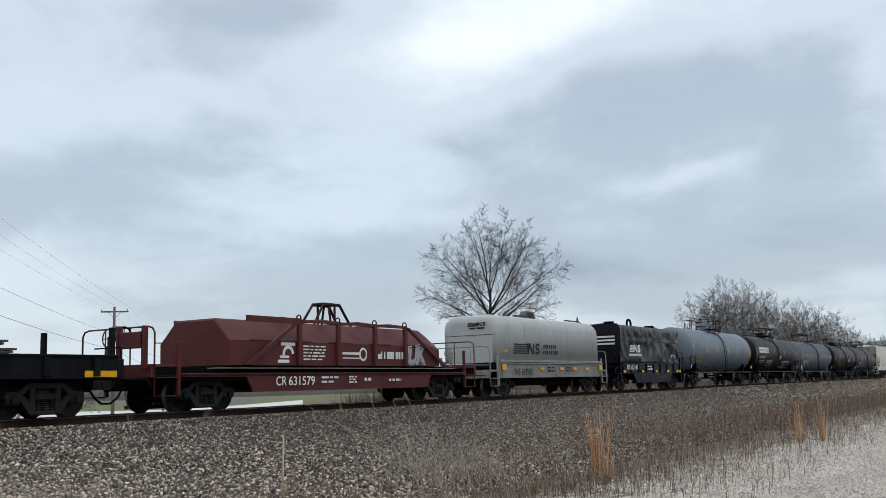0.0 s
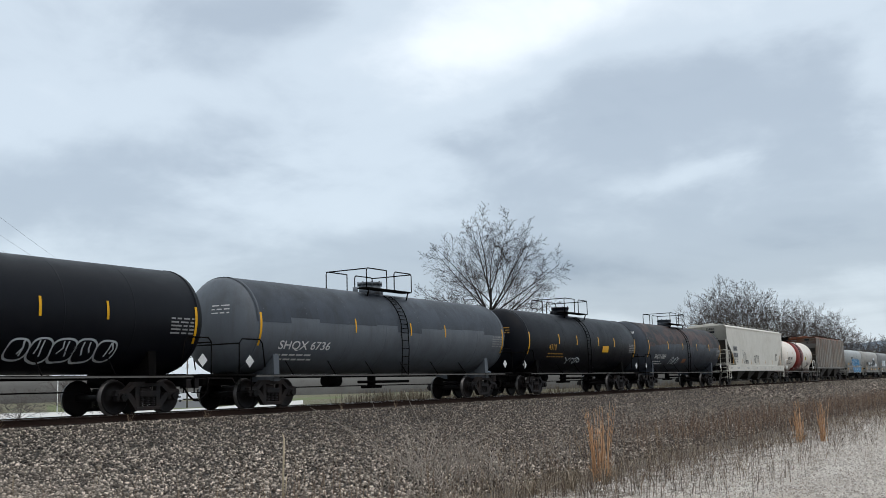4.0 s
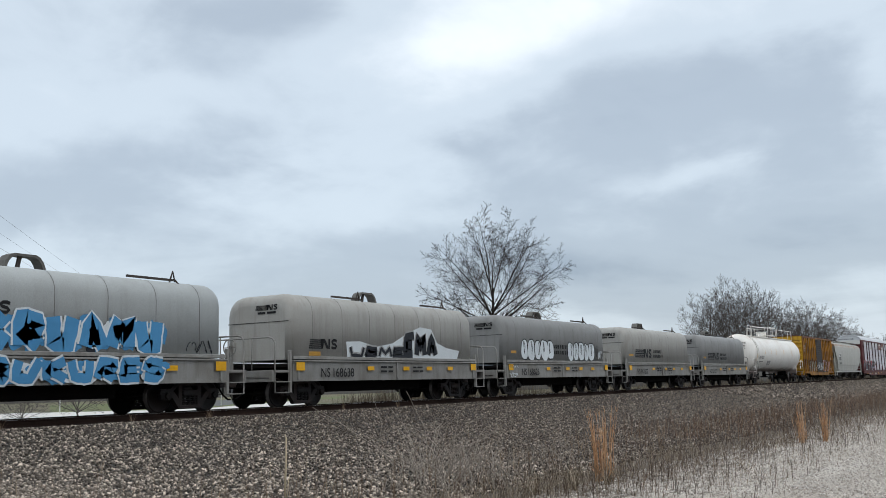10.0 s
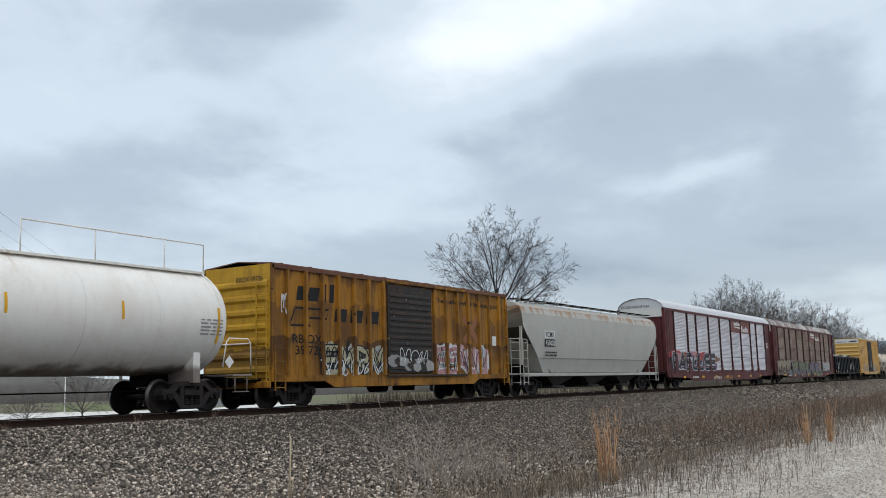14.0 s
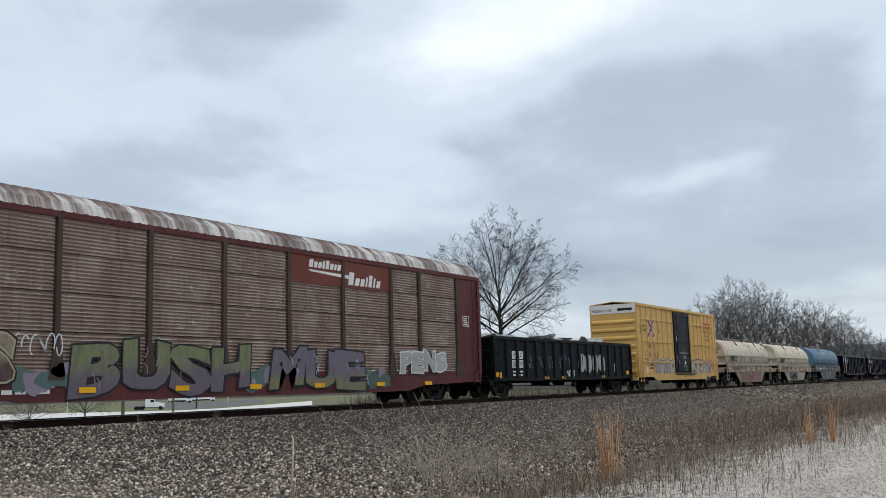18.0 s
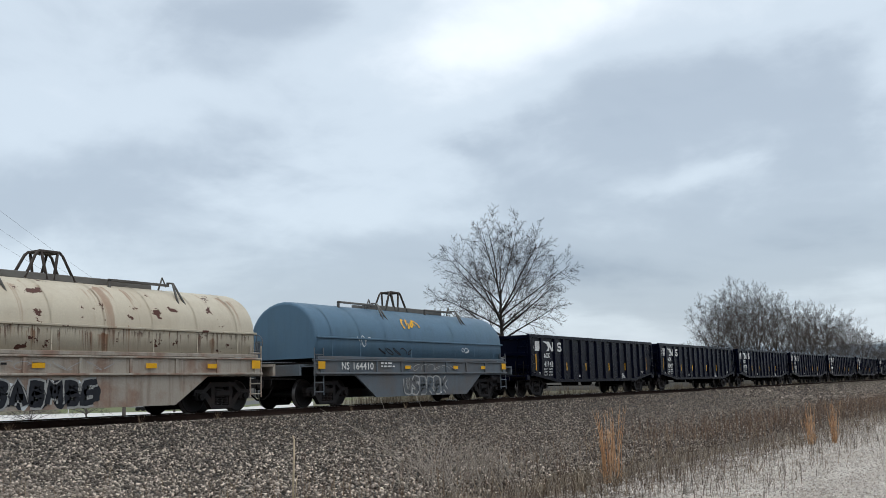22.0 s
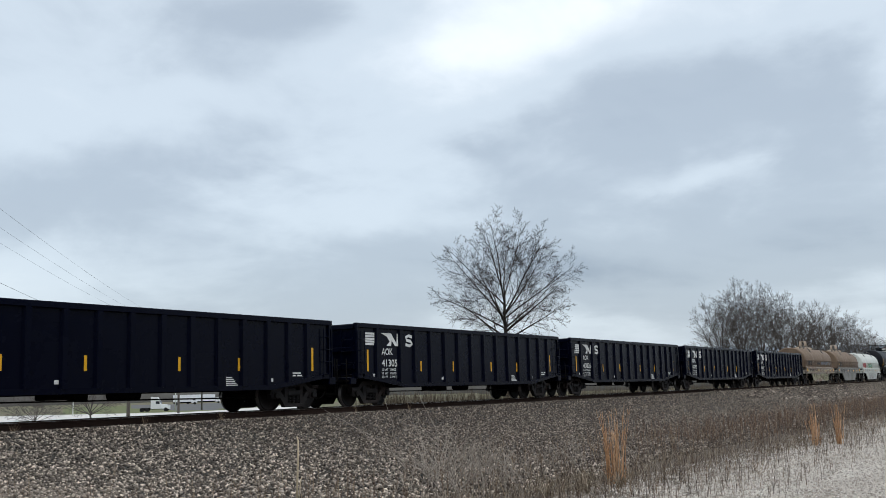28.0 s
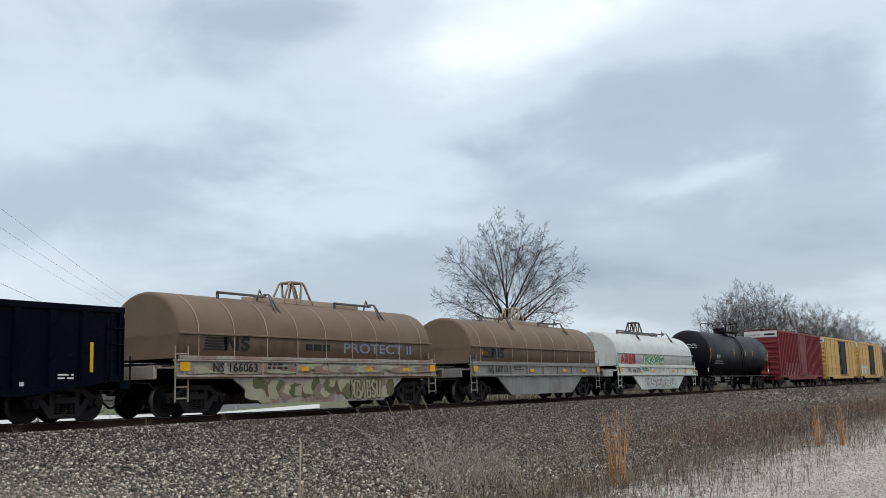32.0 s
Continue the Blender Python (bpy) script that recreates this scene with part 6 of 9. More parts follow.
def hopper_ends(car, S, half, z_sill, z_top, slope, material, rail_mat, W):
    """Open ends: slope sheet, posts, ladders, platform and brake gear."""
    for d in (-1, 1):
        xi = d * (S - slope)
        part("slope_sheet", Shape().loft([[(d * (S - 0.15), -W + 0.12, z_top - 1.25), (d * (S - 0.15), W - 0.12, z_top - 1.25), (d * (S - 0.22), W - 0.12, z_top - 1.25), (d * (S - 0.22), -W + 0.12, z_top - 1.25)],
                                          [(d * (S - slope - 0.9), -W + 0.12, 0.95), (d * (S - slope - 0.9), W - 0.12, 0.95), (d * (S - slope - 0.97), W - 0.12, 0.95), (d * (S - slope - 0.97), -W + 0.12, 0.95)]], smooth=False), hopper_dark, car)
        for y in (-W + 0.08, W - 0.08, -0.4, 0.4):
            part("end_post", Shape().box(*sorted((d * (S - 0.2), d * (S - 0.1))), y - 0.05, y + 0.05, z_sill, z_top - 1.2), material, car)
        part("end_platform", Shape().box(*sorted((d * (S - slope - 0.4), d * (half - 0.5))), -W + 0.05, W - 0.05, z_sill - 0.42, z_sill - 0.36), material, car)
        la = ladder_shape(*sorted((d * (S - 0.55), d * (S - 0.10))), -W - 0.03, 0.5, z_sill + 1.15, 0.36, 0.018)
        part("ladder", la, rail_mat, car)
        la = end_ladder(d * (half - 0.62), -W + 0.10, -W + 0.55, 0.5, z_sill + 1.25, 0.36, 0.018)
        part("end_ladder", la, rail_mat, car)
        hr = Shape().tube([(d * (half - 0.62), -W + 0.1, z_sill + 1.2), (d * (half - 0.62), W - 0.1, z_sill + 1.2)], 0.022, 5).tube([(d * (half - 0.62), W - 0.1, z_sill + 1.2), (d * (half - 0.62), W - 0.1, 0.6)], 0.022, 5)
        hr.tube([(d * (half - 0.62), -W + 0.1, z_sill + 1.2), (d * (S - 0.55), -W - 0.02, z_sill + 1.15)], 0.022, 5)
        part("end_rail", hr, rail_mat, car)
        part("brake_cylinder", Shape().tube([(d * (S - slope * 0.6), 0.2, z_sill - 0.1), (d * (S - slope * 0.6 - 0.7), 0.2, z_sill - 0.1)], 0.18, 12).tube([(d * (S - 0.6), -0.7, z_sill - 0.15), (d * (S - 1.5), -0.7, z_sill - 0.15)], 0.22, 12), under_black, car)


def roof_gear(car, S, z, material, walk_mat, hatches=4, wide=0.6):
    """Running boards on stanchions and a long trough hatch."""
    for y in (-wide - 0.42, wide + 0.42):
        out = -1 if y < 0 else 1
        wb = Shape()
        for q in (-0.22, -0.08, 0.06, 0.20):
            wb.box(-S - 0.1, S + 0.1, y + q - 0.035, y + q + 0.035, z + 0.07, z + 0.10)
        part("running_board", wb, walk_mat, car)
        x = -S + 0.2
        while x < S:
            part("board_bracket", Shape().tube([(x, y + out * 0.30, z - 0.16), (x, y + out * 0.27, z + 0.06), (x, y - out * 0.22, z + 0.06)], 0.022, 5), material, car)
            x += 1.35
    n = hatches
    for k in range(n):
        a, b = -S + 0.5 + k * (2 * S - 1) / n, -S + 0.5 + (k + 1) * (2 * S - 1) / n
        part("hatch_cover", Shape().box(a + 0.04, b - 0.04, -0.32, 0.32, z - 0.05, z + 0.09, 0.04), material, car)


def covered_hopper(centre, label, L, half, z_eave, z_top, z_sill, material, bays, bay_mat, style="smooth", ribs=0, art=None, slope=2.3, roof_mat=None, walk_mat=None, sill_high=0.46, end_mat=None):
    car = start_car("covered_hopper", centre, label, "hopper car")
    add_couplers(car, half)
    S, W = L / 2, 1.52
    roof_mat, walk_mat, end_mat = roof_mat or material, walk_mat or under_black, end_mat or material
    zb = z_sill + (sill_high if style == "smooth" else 0)
    if style == "round":
        prof = [(-1.36, zb), (-1.50, zb + 0.72), (-1.53, zb + 0.74)] + [(-1.53 - 0.06 * math.sin(math.pi * k / 8), zb + 0.74 + (z_eave - zb - 0.74) * k / 8) for k in range(1, 8)] + [(-1.44, z_eave), (-1.1, z_top - 0.08), (-0.6, z_top)]
    else:
        prof = [(-W + 0.02, zb), (-W + 0.02, z_eave), (-W + 0.16, z_eave + 0.14), (-0.7, z_top)]
    prof = prof + [(-y, z) for y, z in prof[::-1]]
    zc = z_top - 1.25
    # long body above, tapering to the slope sheets below
    rings = [[(-S + (0.12 if z >= zc else 0.12 + (slope) * (zc - z) / (zc - zb)), y, z) for y, z in prof], [(S - (0.12 if z >= zc else 0.12 + (slope) * (zc - z) / (zc - zb)), y, z) for y, z in prof]]
    body = part("body", Shape().loft(rings, smooth=False), material, car)
    wall = Shape()
    for d in (-1, 1):
        wall.plate([(-S + 0.14 + slope, zb), (S - 0.14 - slope, zb), (S - 0.12, zc), (S - 0.12, z_eave), (-S + 0.12, z_eave), (-S + 0.12, zc)], *sorted((d * (W - 0.03), d * (W - 0.01)))) if style != "round" else None
    if style != "round":
        part("side_panel", wall, material, body)
    if style == "smooth":
        for d in (-1, 1):
            part("side_sill", Shape().box(-S + 0.1, S - 0.1, *sorted((d * (W - 0.05), d * (W + 0.03))), z_sill, zb, 0.012), material, car)
            part("eave_lip", Shape().box(-S, S, *sorted((d * (W - 0.05), d * (W + 0.02))), z_eave - 0.06, z_eave + 0.04, 0.01), material, body)
    else:
        for d in (-1, 1):
            part("side_sill", Shape().box(-S + 0.1, S - 0.1, *sorted((d * (W - 0.12), d * (W - 0.0))), z_sill - 0.12, z_sill + 0.03, 0.012), end_mat, car)
    for k in range(ribs):
        x = -S + 0.35 + (2 * S - 0.7) * k / (ribs - 1)
        for d in (-1, 1):
            part("rib", Shape().loft([[(x - 0.10, d * (W - 0.025), z), (x - 0.06, d * (W + 0.10), z), (x + 0.06, d * (W + 0.10), z), (x + 0.10, d * (W - 0.025), z)] for z in (zb + 0.02, z_eave)], smooth=False), hopper_rib, body)
    hopper_bays(car, bays, z_sill + 0.05, bay_mat, (2 * S - 2 * slope) / len(bays) * (0.66 if style == "smooth" else 0.98))
    hopper_ends(car, S, half, z_sill + 0.40, z_top, slope, end_mat, end_mat, W)
    roof_gear(body, S - 0.3, z_top, roof_mat, walk_mat)
    part("centre_sill", Shape().box(-half + 0.4, half - 0.4, -0.28, 0.28, 0.66, 1.02, 0.03), under_black, car)
    # black blocks added behind the bays stand in for the dark between them
    if style == "smooth":
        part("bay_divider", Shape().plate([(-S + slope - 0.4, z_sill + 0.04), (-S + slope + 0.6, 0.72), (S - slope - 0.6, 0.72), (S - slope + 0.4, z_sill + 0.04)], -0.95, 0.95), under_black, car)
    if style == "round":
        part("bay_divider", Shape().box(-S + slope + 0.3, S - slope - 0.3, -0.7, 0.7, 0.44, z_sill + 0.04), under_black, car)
    tx = half - (1.85 if style == "rib" else 2.25)
    add_truck(car, -tx), add_truck(car, tx)
    if art:
        art(car, body, flat_face(-W + 0.004), flat_face(-W - 0.034), end_face(-S + 0.10))
    return car


# ---- autoracks ----
def autorack(centre, label, panel_mat, roof_mat, art, post_mat):
    half, S, W = 14.05, 13.55, 1.52
    car = start_car("autorack", centre, label, "autorack")
    add_couplers(car, half)
    z0, z1, zd = 1.08, 4.98, 0.98
    deck = part("flatcar_deck", Shape().plate([(-half + 0.6, 0.72), (-9.2, 0.62), (-8.0, 0.42), (8.0, 0.42), (9.2, 0.62), (half - 0.6, 0.72), (half - 0.6, zd), (-half + 0.6, zd)], -W - 0.02, -W + 0.06).plate([(-half + 0.6, 0.72), (half - 0.6, 0.72), (half - 0.6, zd), (-half + 0.6, zd)], W - 0.06, W + 0.02).box(-half + 0.6, half - 0.6, -W + 0.06, W - 0.06, 0.86, zd), rack_frame, car)
    part("centre_sill", Shape().box(-half + 0.4, half - 0.4, -0.35, 0.35, 0.5, 0.86, 0.03), under_black, car)
    bays = [-11.7, -8.95, -7.05, -4.2, -1.42, 1.42, 4.2, 7.05, 8.95, 11.7]
    pmesh = {}
    for d in (-1, 1):
        wall = part("side_frame_rail", Shape().box(-S, S, *sorted((d * (W - 0.08), d * (W + 0.02))), z1 - 0.10, z1 + 0.06, 0.01).box(-S, S, *sorted((d * (W - 0.08), d * (W + 0.0))), z0 - 0.1, z0 + 0.06, 0.01), rack_frame, car)
        for x in bays:
            part("post", Shape().box(x - 0.075, x + 0.075, *sorted((d * (W - 0.1), d * (W + 0.03))), z0, z1, 0.012), post_mat, wall)
            part("gusset", Shape().plate([(x - 0.26, zd - 0.05), (x + 0.26, zd - 0.05), (x + 0.08, zd + 0.85), (x - 0.08, zd + 0.85)], *sorted((d * (W + 0.0), d * (W + 0.04)))), rack_frame if post_mat is rack_post else post_mat, wall)
        for a, b in zip(bays, bays[1:]):
            w = round((b - a - 0.19) / 2, 3)
            for q in range(4):
                if (d, w) not in pmesh:
                    s = Shape()
                    n = 10
                    h = 0.935 / n
                    for k in range(n):
                        z = k * h
                        s.add([(-w, d * (W - 0.02), z), (w, d * (W - 0.02), z), (w, d * (W - 0.08), z + h * 0.3), (-w, d * (W - 0.08), z + h * 0.3), (w, d * (W - 0.08), z + h * 0.55), (-w, d * (W - 0.08), z + h * 0.55), (w, d * (W - 0.02), z + h), (-w, d * (W - 0.02), z + h)],
                              [(0, 1, 2, 3), (3, 2, 4, 5), (5, 4, 6, 7)])
                    s.box(-w, w, *sorted((d * (W - 0.10), d * (W - 0.09))), 0, 0.935)
                    pmesh[d, w] = s.mesh("screen_panel", panel_mat)
                part("screen_panel", pmesh[d, w], None, wall, at=((a + b) / 2, 0, z0 + 0.07 + q * 0.965))
        for x in (-S + 0.1, S - 0.1):
            part("corner_panel", Shape().box(min(x, x + (1.75 if x < 0 else -1.75)) + (0.0), max(x, x + (1.75 if x < 0 else -1.75)), *sorted((d * (W - 0.1), d * (W - 0.03))), z0 - 0.05, z1, 0.01), rack_frame, wall)
            part("corner_post", Shape().box(x - 0.1, x + 0.1, *sorted((d * (W - 0.14), d * (W + 0.03))), zd, z1 + 0.05, 0.015), rack_frame, wall)
        part("ladder", ladder_shape(-S + 0.25, -S + 0.68, d * (W + 0.05), 0.6, z1 - 0.2, 0.42, 0.018), rack_frame, wall)
        part("ladder", ladder_shape(S - 0.68, S - 0.25, d * (W + 0.05), 0.6, z1 - 0.2, 0.42, 0.018), rack_frame, wall)
    rings = []
    n = 320
    arc = [(-W - 0.01, z1 + 0.04), (-1.40, z1 + 0.32), (-1.05, z1 + 0.56), (-0.55, z1 + 0.70), (0, z1 + 0.74)]
    arc = arc + [(-y, z) for y, z in arc[-2::-1]]
    for k in range(n + 1):
        x = -S + 2 * S * k / n
        b = 0.032 if k % 4 in (1, 2) else 0.0
        rings.append([(x, y * (1 + b * 0.3), z + b) for y, z in arc])
    part("roof", Shape().loft(rings, smooth=False, closed=False, caps=False), roof_mat, car)
    for d in (-1, 1):
        x = d * (S - 0.12)
        end = part("end_door", Shape().box(x - 0.03, x + 0.03, -W + 0.12, W - 0.12, z0, z1, 0.0), rack_frame, car)
        for k in range(5):
            y = -1.2 + k * 0.6
            part("door_fold", Shape().box(*sorted((x, x + d * 0.09)), y - 0.05, y + 0.05, z0, z1), rack_frame, end)
        part("gable", Shape().loft([[(xx, y * 0.99, z - 0.02) for y, z in arc] for xx in (x - 0.02, x + 0.02)], smooth=False), roof_mat, end)
        part("height_panel", Shape().box(*sorted((x + d * 0.092, x + d * 0.11)), -W + 0.12, W - 0.12, z1 - 0.50, z1 + 0.03), box_white, end, "white excess-height panel")
        if d < 0:
            words(end, end_face(x - 0.03), [("EXCESS HEIGHT CAR", -1.3, z1 + 0.12, 0.16, 1.9)], mark_black)
        part("end_platform", Shape().box(*sorted((d * S, d * (half - 0.5))), -W + 0.06, W - 0.06, 0.84, 0.92, 0.01), rack_frame, car)
    tx = half - 3.55
    add_truck(car, -tx), add_truck(car, tx)
    part("brake_gear", Shape().tube([(-3, -0.7, 0.6), (-2.2, -0.7, 0.6)], 0.18, 12).tube([(-8, -0.8, 0.5), (8, -0.8, 0.45)], 0.02, 5), under_black, car)
    art(car, deck, flat_face(-W - 0.045), flat_face(-W - 0.03))
    return car


# ---- flat car with plates ----
def flat_car(centre):
    half = 9.3
    car = start_car("flat_car", centre, "black low-sided flat car carrying stacked steel plates", "flat car")
    add_couplers(car, half)
    S = 8.75
    for d in (-1, 1):
        w = part("side_wall", Shape().plate([(-S, 0.95), (-5.2, 0.95), (-4.4, 0.62), (4.4, 0.62), (5.2, 0.95), (S, 0.95), (S, 1.50), (-S, 1.50)], *sorted((d * 1.40, d * 1.46))), black_worn, car)
        for k in range(12):
            x = -S + 0.7 + k * (2 * S - 1.4) / 11
            part("stake_pocket", Shape().box(x - 0.09, x + 0.09, *sorted((d * 1.46, d * 1.54)), 1.0, 1.46, 0.01), black_worn, w)
        part("top_chord", Shape().box(-S, S, *sorted((d * 1.36, d * 1.5)), 1.48, 1.54, 0.01), black_worn, w)
        part("bulkhead_post", Shape().box(S - 0.2, S - 0.06, *sorted((d * 1.30, d * 1.42)), 1.5, 2.25, 0.01), black_worn, w)
    part("deck", Shape().box(-S, S, -1.4, 1.4, 1.30, 1.42), under_black, car)
    part("centre_sill", Shape().box(-half + 0.4, half - 0.4, -0.3, 0.3, 0.62, 1.3, 0.03), under_black, car)
    part("end_sill", Shape().box(S, S + 0.25, -1.4, 1.4, 0.95, 1.45, 0.02), black_worn, car)
    part("end_rail", Shape().tube([(S + 0.2, -1.3, 1.2), (S + 0.2, -1.3, 1.75), (S + 0.2, -0.3, 1.75)], 0.02, 5), under_black, car)
    r = random.Random(3)
    for k in range(7):
        part("steel_plate", Shape().box(-S + 0.5 + r.uniform(0, 0.3), S - 3.2 + r.uniform(-0.3, 0.5), -1.1 + r.uniform(-0.1, 0.1), 1.1, 1.44 + k * 0.065, 1.49 + k * 0.065), plate_steel, car)
    y = Shape()
    f = flat_face(-1.48)
    put_bar(y, S - 1.05, 0.98, 1.0, 0.16, f)
    part("reflector", y, mark_yellow, car, "yellow reflective plate")
    t = Shape()
    put_lines(t, 3.4, 1.35, 0.5, f, 5, 0.05, 0.05, 2)
    put_lines(t, -2.0, 1.15, 1.2, f, 2, 0.07, 0.06, 5)
    part("lettering", t, mark_white, car)
    add_truck(car, -(half - 2.4)), add_truck(car, half - 2.4)
    return car




# ---- markings of single cars ----
def paint_bars(body, face, xs, z, wide, high, material=None, label="yellow reflective strip"):
    for x in xs:
        s = Shape()
        put_bar(s, x - wide / 2, z, wide, high, face)
        part("reflector", s, material or mark_yellow, body, label)


def panel_mark(body, face, x, z, wide, high, material, name="painted_panel"):
    s = Shape()
    put_bar(s, x, z, wide, high, face, 6, 4)
    return part(name, s, material, body)


def words(body, face, rows, material, name="lettering"):
    s = Shape()
    for text, x, z, high, wide in rows:
        put_text(s, text, x, z, high, face, wide)
    return part(name, s, material, body)


def tag(body, face, x0, x1, z0, z1, seed, material, wide=0.035, n=5):
    s = Shape()
    scribble(s, face, x0, x1, z0, z1, seed, wide, n)
    part("sprayed_tag", s, material, body)


def lifted(face, d):
    return lambda x, z: Vector(face(x, z)) + Vector((0, -d, 0))


def mural(body, face, x0, x1, z0, z1, colours, seed, n=18):
    """A band of overlapping sprayed colour fields with ragged rims."""
    r = random.Random(seed)
    for k in range(n):
        cx = x0 + (x1 - x0) * (k + 0.5) / n
        a, b = (x1 - x0) / n * r.uniform(0.8, 1.7), (z1 - z0) / 2 * r.uniform(0.4, 0.8)
        cz = r.uniform(z0 + b * 0.9, max(z0 + b * 0.9, z1 - b))
        ring = []
        for j in range(18):
            th = j * 0.349
            e = (abs(math.cos(th)) ** 2.6 + abs(math.sin(th)) ** 2.6) ** (-1 / 2.6) * r.uniform(0.78, 1.12)
            ring.append((cx + a * e * math.cos(th), max(z0 - 0.03, cz + b * e * math.sin(th))))
        s = Shape()
        put_poly(s, ring, lifted(face, 0.0004 * k))
        part("sprayed_field", s, colours[k % len(colours)], body)


def spray_fade(name, low, high, z0, z1):
    """Sprayed paint that runs from one colour below into another above, with a cloudy seam."""
    m = bpy.data.materials.new(name)
    m.use_nodes = True
    t = m.node_tree
    co = t.nodes.new("ShaderNodeTexCoord").outputs["Object"]
    sep = t.nodes.new("ShaderNodeSeparateXYZ")
    t.links.new(co, sep.inputs[0])
    up = math_node(t, "DIVIDE", math_node(t, "SUBTRACT", sep.outputs[2], z0), z1 - z0)
    cloud = math_node(t, "MULTIPLY", math_node(t, "SUBTRACT", noise_tex(t, co, 2.2, 4.0), 0.5), 0.9)
    col = mix_rgb(t, ramp(t, math_node(t, "ADD", up, cloud), [(0.25, 0.0), (0.75, 1.0)]), low, high)
    col = mix_rgb(t, math_node(t, "MULTIPLY", ramp(t, noise_tex(t, mapped(t, co, (1, 1, 0.3)), 5.0, 5.0, 0.7), [(0.45, 0.0), (0.66, 1.0)]), 0.6), col, (0.10, 0.08, 0.07))
    t.links.new(col, t.nodes["Principled BSDF"].inputs["Base Color"])
    t.nodes["Principled BSDF"].inputs["Roughness"].default_value = 0.6
    return m


FAT = {}


def fat_glyph(ch, weight):
    """One swollen letter, scaled to a unit square."""
    if (ch, weight) not in FAT:
        cu = bpy.data.curves.new("lettering", "FONT")
        cu.body, cu.size, cu.resolution_u, cu.offset = ch, 1.0, 3, weight
        ob = bpy.data.objects.new("lettering", cu)
        me = ob.to_mesh()
        xs, ys = [p.co.x for p in me.vertices], [p.co.y for p in me.vertices]
        w, h = max(xs) - min(xs), max(ys) - min(ys)
        FAT[ch, weight] = ([((x - min(xs)) / w - 0.5, (y - min(ys)) / h - 0.5) for x, y in zip(xs, ys)], [tuple(p.vertices) for p in me.polygons])
        ob.to_mesh_clear()
        bpy.data.objects.remove(ob)
        bpy.data.curves.remove(cu)
    return FAT[ch, weight]


def burner(body, face, text, x0, x1, z0, z1, fill, edge, seed, lift=0.0, halo=None, line=0.06, inner=None):
    """Large sprayed letters: a halo, an outline and a filling, each letter leaning its own way."""
    r = random.Random(seed)
    w, h, mid = (x1 - x0) / len(text), z1 - z0, (z0 + z1) / 2
    for k, ch in enumerate(text):
        cx, cz = x0 + w * (k + 0.5), mid + r.uniform(-0.06, 0.06) * h
        lean, big = r.uniform(-0.12, 0.22), r.uniform(0.92, 1.05)
        layers = [("graffiti_outline", edge, 0.085, line, 0.003)] + [("graffiti_fill", fill, 0.05, 0.0, 0.007)]
        if halo:
            layers.insert(0, ("graffiti_halo", halo, 0.085, line * 2.0, 0.0))
        for name, m, weight, grown, up in layers:
            v, f = fat_glyph(ch, weight)
            ww, hh = w * 1.0 + 2 * grown, h * big * 0.92 + 2 * grown
            bend = lambda px, pz: (cx + px * ww + lean * pz * h * 0.6 + 0.05 * h * math.sin(pz * 5 + k), cz + pz * hh + 0.05 * h * math.sin(px * 4 + 2 * k))
            s = Shape().add([Vector(face(*bend(px, pz))) + Vector((0, -lift - up - 0.0009 * k, 0)) for px, pz in v], f)
            part(name, s, m, body)
        if inner:
            s = Shape()
            for q in range(3):
                px, pz = r.uniform(-0.3, 0.3) * w, r.uniform(-0.35, 0.2) * h
                put_stroke(s, [(cx + px, cz + pz), (cx + px + r.uniform(-0.1, 0.1), cz + pz + 0.12 * h), (cx + px + r.uniform(-0.15, 0.15), cz + pz + 0.2 * h)], 0.03, lambda x, z: Vector(face(x, z)) + Vector((0, -lift - 0.011 - 0.0009 * k, 0)))
            part("graffiti_highlight", s, inner, body, kind="stuff")


def art_blue(car, hood, face, sill):
    mural(hood, face, -2.1, 3.5, 1.54, 2.55, (spray_cyan, spray_cyan, spray_white, spray_cyan, spray_black), 407, 34)
    mural(car, lifted(sill, 0.0), -2.0, 3.4, 0.82, 1.46, (spray_cyan, spray_cyan, spray_white), 408, 26)
    graffiti(hood, lifted(face, 0.014), -2.05, 3.4, 1.54, 2.62, spray_cyan, spray_white, 5, 6, weight=0.46)
    graffiti(car, lifted(sill, 0.012), -1.95, 3.4, 0.82, 1.50, spray_cyan, spray_white, 8, 7, weight=0.44)
    tag(hood, face, -3.5, -2.1, 1.62, 1.95, 3, spray_black)
    tag(hood, face, 4.3, 5.3, 1.62, 2.0, 4, spray_black, 0.03)
    tag(hood, end_face(-5.81), -0.5, 1.2, 2.25, 2.5, 6, spray_white, 0.03)
    panel_mark(hood, end_face(-5.81), -0.6, 1.65, 0.6, 0.55, spray_cyan)
    panel_mark(hood, face, -5.05, 1.78, 0.75, 0.13, mark_yellow)


def art_pale(car, hood, face, sill):
    s = Shape()
    put_poly(s, [(-2.95, 1.55), (-3.0, 2.12), (-2.2, 2.15), (-1.2, 1.98), (-0.2, 2.12), (0.9, 2.55), (1.7, 2.78), (2.5, 2.72), (2.9, 2.2), (3.6, 2.02), (4.6, 1.92), (4.4, 1.55)], lifted(face, 0.003))
    part("graffiti_cloud", s, spray_white, hood)
    graffiti(hood, face, -2.8, 0.6, 1.58, 2.0, spray_black, spray_silver, 21, 4, weight=0.36, lift=0.004)
    graffiti(hood, face, 0.5, 2.9, 1.58, 2.58, spray_black, spray_silver, 14, 3, weight=0.36, lift=0.004)
    panel_mark(hood, face, -5.0, 1.62, 0.6, 0.14, mark_amber)


